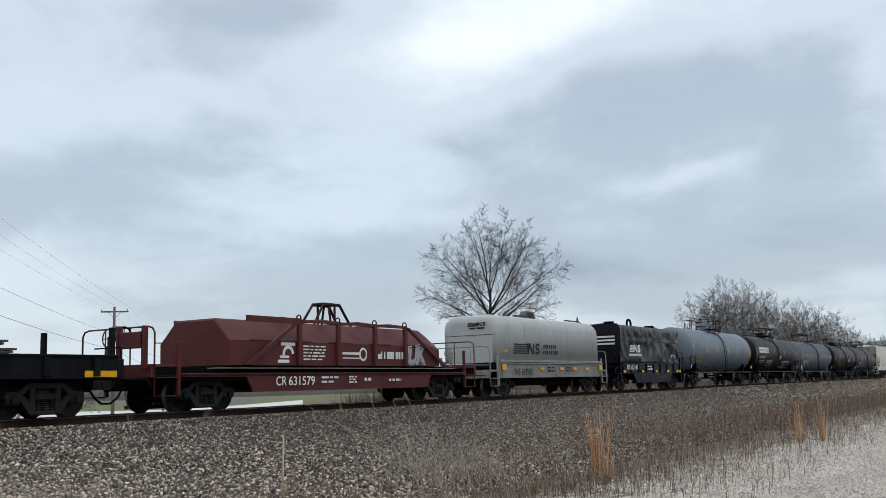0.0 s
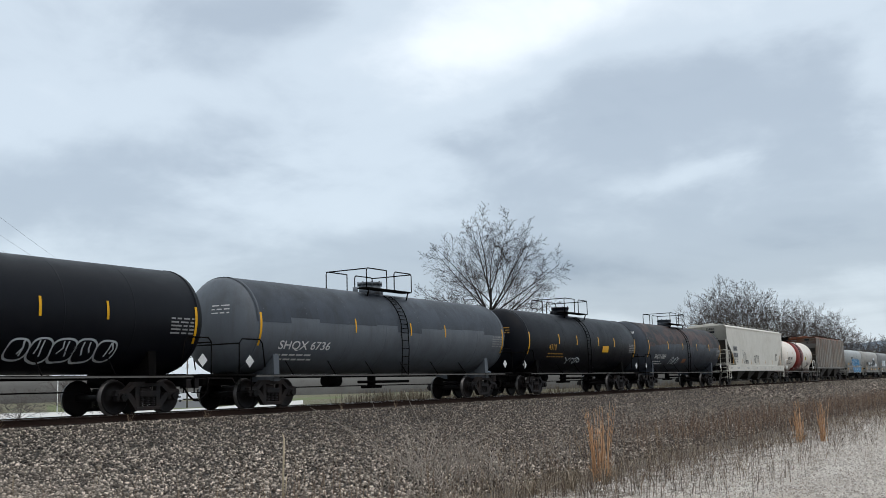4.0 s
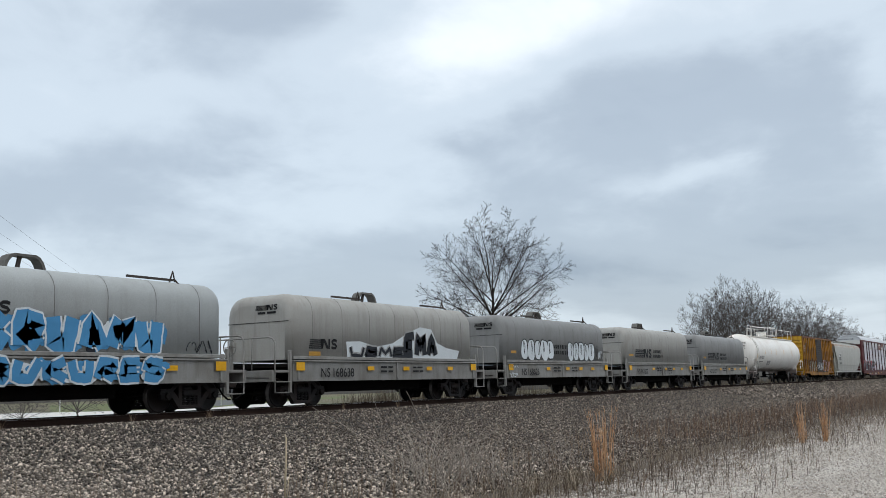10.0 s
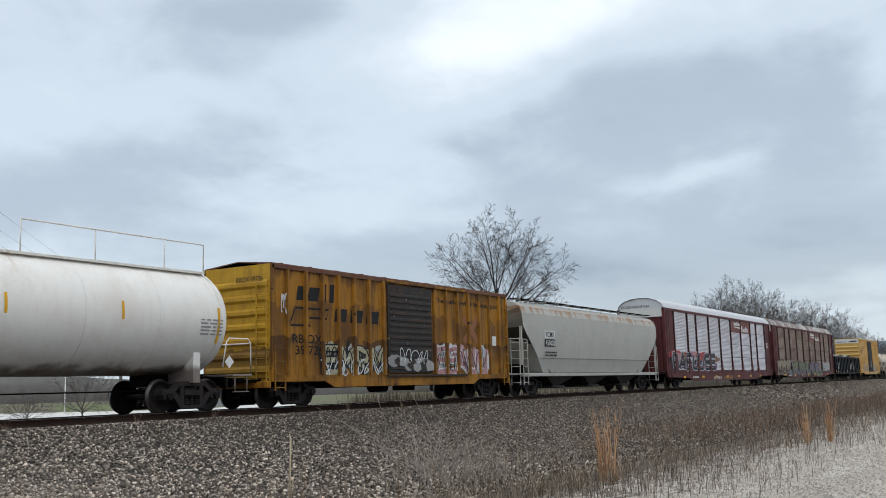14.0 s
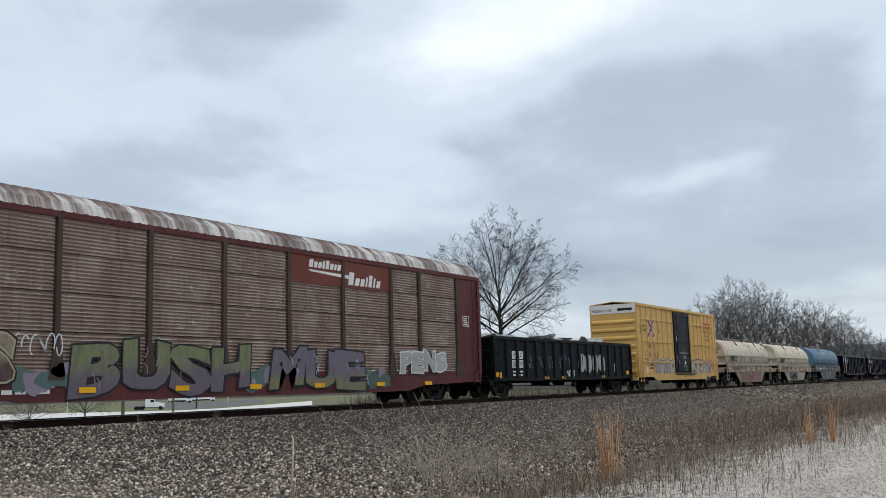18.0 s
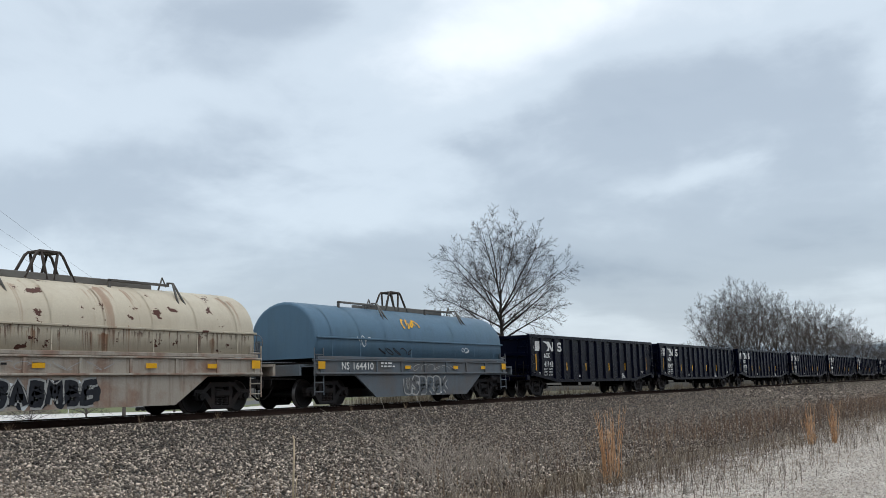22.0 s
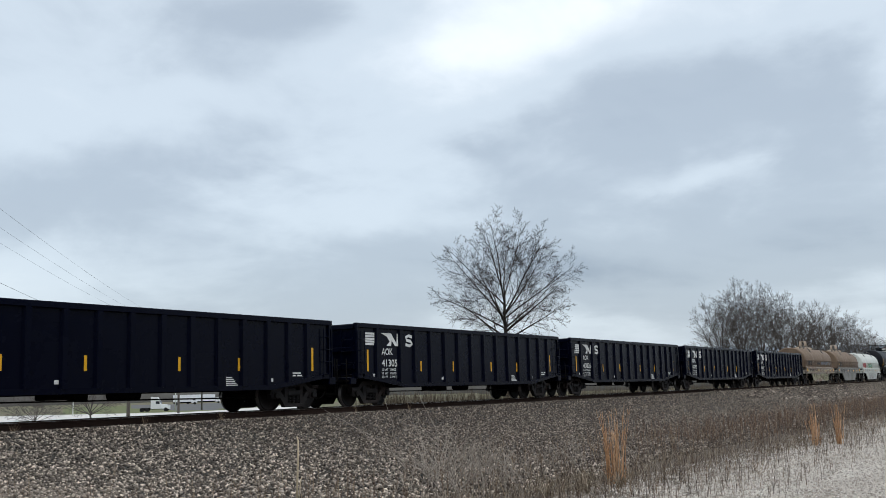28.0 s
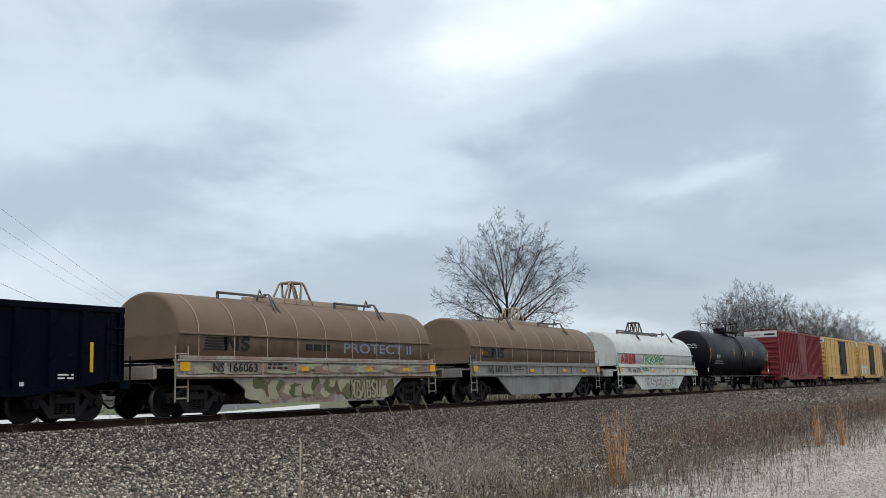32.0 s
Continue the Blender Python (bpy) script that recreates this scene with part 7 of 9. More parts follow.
def art_white(car, hood, face, sill):
    graffiti(hood, face, -4.35, -0.85, 1.54, 2.62, spray_white, spray_black, 3, 5, style="bubble")
    graffiti(hood, face, 0.85, 4.15, 1.54, 2.60, spray_white, spray_black, 6, 5, style="bubble")
    tag(hood, face, 4.2, 4.7, 1.7, 2.5, 8, spray_black, 0.03, 3)
    tag(hood, face, 4.75, 5.3, 1.65, 2.2, 9, spray_white, 0.04, 3)
    tag(car, sill, -5.75, -4.9, 0.84, 1.02, 12, spray_white, 0.04, 4)
    tag(car, sill, -5.75, -4.85, 1.22, 1.40, 14, spray_white, 0.03, 5)
    panel_mark(hood, face, -5.3, 1.9, 0.5, 0.12, mark_amber)


def art_tags(car, hood, face, sill):
    tag(car, sill, -1.2, 1.6, 0.86, 1.36, 17, spray_black, 0.035, 7)
    panel_mark(hood, face, -5.45, 1.95, 0.7, 0.12, mark_amber)


def art_plain(car, hood, face, sill):
    panel_mark(hood, face, -5.45, 1.95, 0.5, 0.12, mark_amber)


def art_hopper(car, body, face, sill, end):
    for x, z, w, text in ((-7.62, 2.60, 1.15, "DAKX"), (-7.72, 2.10, 1.35, "395516")):
        panel_mark(body, lifted(face, 0.012), x, z, w, 0.36, mark_grey)
        words(body, lifted(face, 0.018), [(text, x + 0.06, z + 0.05, 0.27, w - 0.12)], mark_black)
    s = Shape()
    put_lines(s, 6.2, 2.5, 0.6, lifted(face, 0.012), 6, 0.05, 0.06, 3)
    part("lettering", s, mark_black, body)
    for x, w, q in ((-8.7, 0.5, 2), (-6.9, 1.0, 2), (-3.9, 0.7, 2), (-0.9, 0.5, 2), (1.9, 0.5, 2), (4.6, 0.5, 1), (7.4, 0.7, 2)):
        fine = Shape()
        put_lines(fine, x, 1.30, w, sill, q, 0.035, 0.05, int(x * 3))
        part("lettering", fine, mark_grey, body)
    panel_mark(body, lifted(face, 0.012), -4.92, 2.35, 0.30, 0.34, mark_grey)
    panel_mark(body, lifted(face, 0.018), -4.89, 2.38, 0.24, 0.28, hopper_white)
    frame_line = Shape()
    put_text(frame_line, "LD LMT  220900", -7.65, 1.90, 0.11, lifted(face, 0.012), 1.25), put_text(frame_line, "LT WT   65400", -7.65, 1.72, 0.11, lifted(face, 0.012), 1.2)
    part("lettering", frame_line, mark_black, body)
    f = lifted(face, 0.014)
    tag(body, f, -4.9, -3.9, 1.58, 2.55, 33, spray_black, 0.045, 3)
    tag(body, f, -4.1, -3.2, 1.55, 1.95, 34, spray_black, 0.035, 4)
    tag(body, f, -1.35, 0.25, 1.58, 2.4, 37, spray_black, 0.045, 4)
    paint_bars(body, f, (-7.9, 8.0), 1.62, 0.14, 0.8, mark_amber)
    paint_bars(body, f, (-5.1, -2.4, 0.2, 2.4, 4.9), 1.62, 0.08, 0.36, mark_amber)
    e = Shape()
    put_text(e, "DAKX", 0.0, 4.2, 0.16, end), put_bar(e, 0.0, 3.98, 0.6, 0.13, end), put_lines(e, 0.2, 3.5, 0.7, end, 5, 0.05, 0.05, 6)
    part("lettering", e, mark_black, body)


def art_rusty(car, body, face, sill, end):
    f = lifted(face, 0.01)
    for x, t in ((-6.0, "SR"), (-5.0, "IX")):
        panel_mark(body, f, x, 2.55, 0.5, 0.34, mark_black)
        words(body, lifted(f, 0.006), [(t, x + 0.08, 2.60, 0.24, 0.34)], mark_white)
    words(body, f, [("95", -5.95, 2.1, 0.26, 0.36), ("47", -4.92, 2.1, 0.26, 0.36)], mark_black)
    paint_bars(body, f, (-6.55, -3.0, 0.4, 3.8, 7.0), 1.55, 0.13, 0.62)
    panel_mark(body, f, 6.0, 2.1, 0.4, 0.4, mark_black)
    panel_mark(body, end, 0.35, 4.25, 0.45, 0.2, mark_black)
    words(body, lifted(end, 0.0), [("9547", 0.35, 4.0, 0.15, 0.42)], mark_black)
    tag(body, f, 1.2, 2.3, 1.6, 2.0, 5, spray_black, 0.025, 4)


def art_round(car, body, face, sill, end):
    f = flat_face(-1.60)
    panel_mark(body, f, -6.7, 2.66, 1.15, 0.34, mark_white), words(body, lifted(f, 0.005), [("TCMX", -6.62, 2.71, 0.24, 1.0)], mark_black)
    panel_mark(body, f, -6.7, 2.26, 1.15, 0.34, mark_black), words(body, lifted(f, 0.005), [("451003", -6.62, 2.31, 0.24, 1.0)], mark_white)
    s = Shape()
    put_lines(s, -6.7, 1.95, 1.3, f, 2, 0.07, 0.07, 4)
    part("lettering", s, mark_black, body)


def art_yellow_box(car, body, face, door):
    s = Shape()
    x = -6.55
    for w, h in ((0.42, 0.45), (0.66, 0.45), (0.22, 0.6), (0.3, 0.62)):
        put_poly(s, [(x, 3.4), (x + w * 0.8, 3.4), (x + w, 3.4 + h), (x + w * 0.2, 3.4 + h)], face)
        x += w + 0.13
    x = -4.6
    for w in (0.75, 0.8, 0.85):
        put_poly(s, [(x, 2.78), (x + w * 0.85, 2.78), (x + w, 3.22), (x + w * 0.12, 3.22)], face)
        x += w + 0.12
    put_stroke(s, [(-6.9, 2.55), (-6.6, 3.15), (-4.9, 3.15), (-5.0, 2.85), (-5.9, 2.85), (-5.85, 2.6), (-6.9, 2.58)], 0.07, face)
    part("emblem", s, mark_black, body, "black pool emblem as blocks")
    words(body, face, [("The nationwide boxcar pool", 1.75, 3.80, 0.2, 5.4), ("RB OX", -6.75, 2.02, 0.28, 1.5), ("39 726", -6.6, 1.66, 0.28, 1.4)], mark_black)
    mural(body, lifted(face, -0.003), -5.1, -1.6, 0.92, 2.15, (spray_silver, spray_white, spray_cream, spray_black, spray_silver, mark_grey), 403, 26)
    graffiti(body, lifted(face, 0.012), -5.3, -1.7, 0.98, 2.0, spray_cream, spray_black, 61, 4, weight=0.22)
    tag(body, lifted(face, 0.03), -5.5, -1.7, 0.95, 2.0, 68, spray_black, 0.05, 12)
    tag(body, lifted(face, 0.033), -5.4, -1.7, 0.95, 1.6, 58, spray_white, 0.04, 9)
    mural(body, lifted(face, -0.003), 1.7, 6.1, 0.92, 2.25, (spray_pink, spray_white, spray_silver, spray_pink, spray_ice, spray_rose), 404, 26)
    graffiti(body, lifted(face, 0.012), 1.75, 5.9, 0.98, 2.1, spray_pink, spray_white, 66, 5, weight=0.22)
    tag(body, lifted(face, 0.03), 1.8, 5.9, 1.0, 2.1, 69, spray_black, 0.035, 12)
    mural(body, lifted(door, 0.055), -1.3, 1.3, 1.1, 1.75, (mark_grey, door_brown, spray_silver), 431, 9)
    tag(body, lifted(door, 0.06), -0.9, 1.1, 1.3, 2.0, 67, spray_white, 0.04, 5)
    words(body, end_face(-7.90), [("RBOX 39726", 0.1, 3.92, 0.17, 1.1)], mark_black)
    tag(body, lifted(face, 0.05), -7.35, -6.95, 2.9, 3.6, 57, spray_white, 0.03, 4)
    paint_bars(body, face, (-7.0, 4.9), 1.0, 0.16, 0.75)
    panel_mark(body, face, 6.4, 2.2, 0.35, 0.4, mark_white)
    put = Shape()
    put_stroke(put, [(4.0, 3.3), (5.2, 2.3)], 0.3, face), put_stroke(put, [(5.2, 3.3), (4.0, 2.3)], 0.3, lifted(face, 0.003))
    part("faded_cross", put, spray_orange, body)


def art_gold_box(car, body, face, door):
    s, t, w = Shape(), Shape(), Shape()
    for a, b in (((-5.98, 4.25), (-4.72, 3.15)), ((-4.72, 4.25), (-5.98, 3.15))):
        put_stroke(w, [a, b], 0.36, face)
    for dx in (-0.5, 0.5):
        k = 1 if dx > 0 else -1
        put_stroke(s, [(-5.35 + k * 0.60, 4.2), (-5.35 + k * 0.1, 3.7), (-5.35 + k * 0.60, 3.2)], 0.16, lifted(face, 0.004))
        put_stroke(t, [(-5.35 + k * 0.48, 4.26), (-5.35 + k * 0.02, 3.76)], 0.13, lifted(face, 0.006))
        put_stroke(t, [(-5.35 + k * 0.48, 3.14), (-5.35 + k * 0.02, 3.64)], 0.13, lifted(face, 0.006))
    part("emblem", w, mark_white, body), part("emblem", s, mark_red, body), part("emblem", t, mark_blue, body)
    words(body, face, [("next", -6.72, 3.72, 0.2, 0.5), ("load", -6.72, 3.46, 0.2, 0.5), ("any", -4.22, 3.7, 0.2, 0.42), ("road", -4.28, 3.46, 0.2, 0.5)], mark_black)
    words(body, face, [("FB", -5.98, 2.48, 0.28, 0.46), ("OX", -5.22, 2.48, 0.28, 0.5), ("5", -6.5, 2.0, 0.28, None), ("02", -5.98, 2.0, 0.28, 0.4), ("50", -5.15, 2.0, 0.28, 0.4), ("5", -4.5, 2.0, 0.28, None)], mark_black)
    r = Shape()
    for x in (5.1, 5.65, 6.3):
        put_bar(r, x, 4.02, 0.42, 0.42, face)
    part("emblem", r, spray_red, body, "faded red mark")
    ln = Shape()
    put_lines(ln, 5.6, 3.2, 0.8, face, 1, 0.1, 0.1, 6), put_lines(ln, -5.9, 1.45, 0.8, face, 2, 0.09, 0.1, 7)
    part("lettering", ln, mark_black, body)
    for k, (a, b, text) in enumerate(((-4.6, -1.4, "METE"), (2.1, 6.5, "SERO"))):
        mural(body, lifted(face, -0.004), a - 0.5, b + 0.1, 0.74, 2.15, (spray_haze, spray_mauve, spray_haze), 401 + k, 7)
        burner(body, lifted(face, 0.002), text, a, b, 0.66, 1.86, spray_steel, spray_black, 71 + 6 * k, inner=spray_teal, halo=spray_mauve if k else spray_ice, line=0.045)
    words(body, face, [("Railcar Pooling", 5.05, 3.74, 0.18, 1.75), ("Experts", 5.55, 3.46, 0.18, 0.85)], mark_black)
    tag(body, face, -7.3, -6.9, 3.2, 3.9, 81, spray_black, 0.03, 3)
    tag(body, face, -6.6, -6.0, 1.65, 1.9, 82, spray_black, 0.04, 4)
    panel_mark(body, face, -6.35, 1.05, 0.45, 0.3, mark_white)
    paint_bars(body, face, (-7.4, -6.95), 0.9, 0.16, 0.9)
    d = lifted(door, 0.06)
    tag(body, d, -1.15, -0.75, 1.5, 2.1, 84, spray_silver, 0.03, 3)
    tag(body, d, 0.1, 0.7, 1.9, 2.1, 85, mark_white, 0.02, 4)
    lock = Shape()
    put_bar(lock, 0.15, 1.35, 0.06, 1.1, d), put_bar(lock, -0.6, 2.25, 1.7, 0.05, d), put_bar(lock, 0.45, 1.35, 0.3, 0.12, d), put_bar(lock, 0.45, 1.16, 0.3, 0.10, d), put_bar(lock, -1.1, 3.6, 0.25, 0.04, d), put_bar(lock, -1.1, 3.5, 0.18, 0.04, d)
    part("lock_rod", lock, mark_grey, body)
    for x in (-5.2, -2.4, 2.9, 5.0):
        tag(body, face, x, x + 0.5, 2.2, 2.5, int(90 + x), box_yellow, 0.02, 2)
    panel_mark(body, d, 0.35, 1.55, 0.25, 0.2, mark_white), panel_mark(body, d, -1.15, 3.0, 0.3, 0.3, mark_grey)
    panel_mark(body, flat_face(-1.51), -0.9, 0.70, 0.7, 0.1, mark_yellow)


def art_rack(panels_cloud, fills, edge, seeds, white_tag):
    def art(car, deck, face, low):
        s = Shape()
        put_bar(s, 1.52, 3.98, 5.5, 0.92, lambda x, z: (x, -1.505, z))
        sign = part("sign_board", s, sign_red, deck, "red-brown sign panel")
        t = Shape()
        f = flat_face(-1.512)
        x = 2.4
        for w, h in ((0.2, 0.26), (0.17, 0.2), (0.17, 0.2), (0.12, 0.26), (0.18, 0.28), (0.18, 0.2), (0.12, 0.2), (0.18, 0.2)):
            put_poly(t, [(x, 4.52), (x + w, 4.52), (x + w + 0.05, 4.52 + h), (x + 0.05, 4.52 + h)], f)
            x += w + 0.05
        put_poly(t, [(2.35, 4.44), (4.6, 4.40), (4.55, 4.28), (2.5, 4.38)], f)
        x = 4.5
        for w, h in ((0.28, 0.44), (0.24, 0.26), (0.22, 0.26), (0.1, 0.34), (0.2, 0.42), (0.1, 0.34), (0.22, 0.26)):
            put_poly(t, [(x, 4.08), (x + w, 4.08), (x + w + 0.08, 4.08 + h), (x + 0.08, 4.08 + h)], f)
            x += w + 0.08
        part("emblem", t, mark_white, deck, "white railway emblem as blocks")
        g = flat_face(-1.506)
        g2 = flat_face(-1.562)
        if white_tag:
            for a, b, k in ((-8.2, -6.4, 1), (-0.6, 0.7, 2), (4.9, 6.7, 3)):
                mural(deck, flat_face(-1.558), a, b, 0.52, 1.35, (spray_mint, spray_mint, spray_mauve), 404 + k, 7)
            burner(deck, g2, "POETS", -12.6, -8.2, 0.72, 1.95, spray_fade("maroon_to_cream_spray", (0.07, 0.028, 0.03), (0.26, 0.21, 0.14), 0.9, 1.7), spray_cream, 181, halo=rack_post, line=0.05)
            burner(deck, g2, "BUSH", -6.7, -0.4, 0.50, 1.92, spray_fade("purple_to_green_spray", (0.125, 0.10, 0.135), (0.165, 0.185, 0.085), 0.7, 1.7), spray_black, 187, inner=spray_mauve, line=0.05)
            burner(deck, lifted(g2, 0.02), "MUE", 0.5, 5.3, 0.52, 1.9, spray_fade("olive_to_purple_spray", (0.165, 0.165, 0.075), (0.14, 0.115, 0.16), 0.6, 1.3), spray_black, 188, inner=spray_ice)
            burner(deck, g2, "PENS", 7.5, 10.7, 1.12, 1.9, spray_silver, spray_white, 91, line=0.05)
            tag(deck, g2, -8.3, -6.9, 1.5, 2.05, 96, spray_white, 0.035, 6)
        else:
            mural(deck, lifted(g, -0.003), -12.2, -3.1, 1.6, 2.45, (spray_red, spray_pink, spray_brick), 421, 9)
            mural(deck, lifted(g, 0.001), -12.6, -2.9, 1.1, 2.0, (spray_black, spray_black, spray_purple), 422, 12)
            for (x0, x1, z0, z1, n), fill, seed, line in zip(panels_cloud, fills, seeds, edge):
                graffiti(deck, g, x0, x1, z0, z1, fill, line, seed, n, weight=0.30, shine=spray_pink, lift=0.008)
        paint_bars(deck, flat_face(-1.60) if white_tag else low, (-10.2, -6.2, -3.1, -0.2, 2.8, 6.2, 9.3), 0.62, 0.5, 0.14)
        w = Shape()
        if not white_tag:
            put_text(w, "80614", -2.9, 0.50, 0.22, low, 1.0), put_text(w, "SSW", -3.75, 0.50, 0.22, low, 0.6)
        put_lines(w, -8.5, 0.62, 1.4, low, 1, 0.1, 0.05, 3)
        part("lettering", w, mark_white, deck)
        if not white_tag:
            words(deck, low, [("CUSHION-CAR", -1.2, 0.52, 0.22, 2.3)], mark_amber)
        box = Shape()
        for a in (0.0, 0.48):
            put_bar(box, 12.15 + a, 2.95, 0.03, 0.42, flat_face(-1.50)), put_bar(box, 12.15, 2.95 + a * 0.81, 0.51, 0.03, flat_face(-1.50))
        put_lines(box, 12.22, 3.24, 0.36, flat_face(-1.50), 4, 0.04, 0.04, 3)
        part("lettering", box, mark_white, deck)
        tag(deck, low, 4.9, 5.9, 1.02, 1.2, 44, spray_white, 0.04, 4), tag(deck, low, 7.2, 8.0, 1.02, 1.2, 45, spray_white, 0.04, 4)
    return art


GONDOLA_RIBS = (-6.75, -5.3, -4.35, -3.28, -2.25, -1.25, -0.22, 0.82, 1.86, 2.89, 3.9, 4.95, 5.9, 6.8)


def gondola_mark(number, k):
    def art(car, ribs_face, face, S):
        s = Shape()
        for j in range(5):
            x0 = -7.50 + (0.05 if j == 0 else 0.0) + 0.02 * j
            put_bar(s, x0, 2.10 + j * 0.092, 0.66 - (0.12 if j == 0 else 0.0) - 0.02 * j, 0.072, face)
        put_poly(s, [(-6.5, 2.55), (-5.85, 2.55), (-5.52, 2.2), (-5.50, 2.55), (-5.30, 2.55), (-5.34, 2.10), (-5.62, 2.10), (-5.82, 2.3), (-5.86, 2.10), (-6.15, 2.10), (-5.95, 2.25), (-6.1, 2.42)], face)
        put_stroke(s, [(-4.5, 2.46), (-4.72, 2.5), (-4.92, 2.44), (-4.86, 2.33), (-4.6, 2.30), (-4.5, 2.2), (-4.66, 2.13), (-4.94, 2.17)], 0.11, face)
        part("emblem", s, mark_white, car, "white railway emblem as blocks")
        t = Shape()
        put_text(t, "AOK", -6.45, 1.78, 0.23, face, 0.68)
        if number:
            put_text(t, number, -6.45, 1.37, 0.25, face, 0.95)
        else:
            put_bar(t, -6.45, 1.37, 0.95, 0.25, face)
        for j, (a, b) in enumerate((("LD LMT", "224400"), ("LT WT", "61600"), ("CU FT", "2791"))):
            put_text(t, a, -6.45, 1.22 - j * 0.13, 0.08, face, 0.38), put_text(t, b, -5.98, 1.22 - j * 0.13, 0.08, face, 0.4)
        for x in (-2.5, 5.0):
            put_bar(t, x, 0.88, 0.2, 0.1, face)
        for j in range(5):
            put_bar(t, 3.2, 0.78 + j * 0.055, 0.25 + 0.06 * (4 - j), 0.03, face)
        put_lines(t, 6.1, 1.12, 0.45, face, 2, 0.04, 0.04, k), put_lines(t, -7.0, 1.08, 0.3, face, 2, 0.03, 0.03, k)
        part("lettering", t, mark_white, car)
        e = Shape()
        ef = end_face(-S - 0.092)
        put_text(e, "AOK", -0.2, 1.72, 0.13, ef), (put_text(e, number, -0.2, 1.52, 0.13, ef) if number else put_bar(e, -0.2, 1.52, 0.4, 0.13, ef))
        part("lettering", e, mark_white, car)
        paint_bars(car, face, (-7.28, 7.06), 1.2, 0.10, 0.74)
        paint_bars(car, face, (-3.93, -1.62, 1.43, 3.73), 1.2, 0.09, 0.38)
    return art


def art_scrap(car, ribs_face, face, S):
    f = lifted(face, 0.002)
    for z, text in ((1.68, "HKRX"), (1.28, "50099")):
        panel_mark(car, f, -6.25, z, 1.05, 0.34, mark_white)
        words(car, lifted(f, 0.006), [(text, -6.18, z + 0.05, 0.24, 0.9)], mark_black)
    s = Shape()
    put_lines(s, -6.2, 1.08, 0.95, f, 2, 0.07, 0.08, 2), put_lines(s, 5.6, 1.3, 0.3, f, 3, 0.05, 0.05, 2)
    part("lettering", s, mark_white, car)
    for x, w, h, z in ((-7.85, 0.5, 0.24, 0.84), (-3.1, 0.42, 0.12, 0.78), (-1.25, 0.42, 0.12, 0.78), (3.7, 0.4, 0.12, 0.80), (7.2, 0.4, 0.2, 0.95)):
        panel_mark(car, flat_face(-1.525), x, z, w, h, mark_yellow, "reflector")
    panel_mark(car, f, -1.1, 1.62, 0.5, 0.28, mark_blue)
    graffiti(car, f, 0.8, 4.3, 0.98, 2.1, spray_silver, spray_black, 101, 4, style="bubble")
    tag(car, f, -0.5, 0.4, 0.85, 1.2, 103, spray_white, 0.06, 4)
    panel_mark(car, f, 5.6, 1.25, 0.35, 0.3, mark_white)
    for k in range(5):
        tag(car, f, -4.8 + k * 1.1, -4.3 + k * 1.1, 1.2, 1.9, 110 + k, mark_grey, 0.02, 2)


def scrap_load(car, S, W, z_top):
    r = random.Random(17)
    for k in range(46):
        x, y = r.uniform(-S + 0.5, S - 0.5), r.uniform(-W + 0.3, W - 0.3)
        a, b = r.uniform(0.25, 0.8), r.uniform(0.15, 0.4)
        z = z_top - 0.16 + 0.34 * r.random() * (1 if abs(x) < S - 2 else 0.6)
        pts = [Vector((r.uniform(-a, a), r.uniform(-a, a), r.uniform(-b * 0.5, b))) for _ in range(7)]
        bm = bmesh.new()
        for p in pts:
            bm.verts.new(p)
        bmesh.ops.convex_hull(bm, input=bm.verts)
        loose = [v for v in bm.verts if not v.link_faces]
        bmesh.ops.delete(bm, geom=loose, context="VERTS")
        me = bpy.data.meshes.new("scrap_piece")
        bm.to_mesh(me)
        bm.free()
        me.materials.append(scrap)
        part("scrap_piece", me, None, car, at=pose(x, y, z, 0, 0, r.uniform(0, 360)))
    part("scrap_bed", Shape().box(-S + 0.1, S - 0.1, -W + 0.12, W - 0.12, z_top - 0.7, z_top - 0.25), scrap, car)


def art_belly(fill, edge, x0, x1, seed, extra=None):
    def art(car, hood, face, sill):
        f = flat_face(-1.516)
        rusty = fill is spray_orange
        mural(car, lifted(f, -0.003), x0, x1, 0.28, 1.0, (spray_rose, spray_brick, beige_sill, spray_rose, beige_sill) if rusty else (fill, edge, fill), seed + 300, 24)
        graffiti(car, f, x0, x1, 0.32, 0.98, spray_rose if rusty else fill, spray_brick if rusty else (edge if edge is not spray_white else spray_silver), seed, 6, weight=0.34 if rusty else 0.30, lift=0.008)
        tag(car, lifted(f, 0.022), x0, x1, 0.34, 0.95, seed + 7, spray_black, 0.014, 12)
        tag(car, sill, x0, x1 + 0.6, 1.18, 1.42, seed + 9, spray_silver, 0.018, 7)
        if extra:
            extra(car, hood, face, sill)
    return art


def extra_blue(car, hood, face, sill):
    tag(hood, face, -1.1, 0.0, 2.75, 3.1, 131, mark_yellow, 0.07, 4)
    tag(hood, face, -4.2, -3.3, 2.0, 2.4, 132, spray_white, 0.03, 3)
    tag(hood, face, -2.9, -0.6, 1.75, 2.0, 133, spray_black, 0.04, 5)
    tag(hood, face, 2.9, 3.6, 1.9, 2.1, 134, spray_white, 0.025, 3)


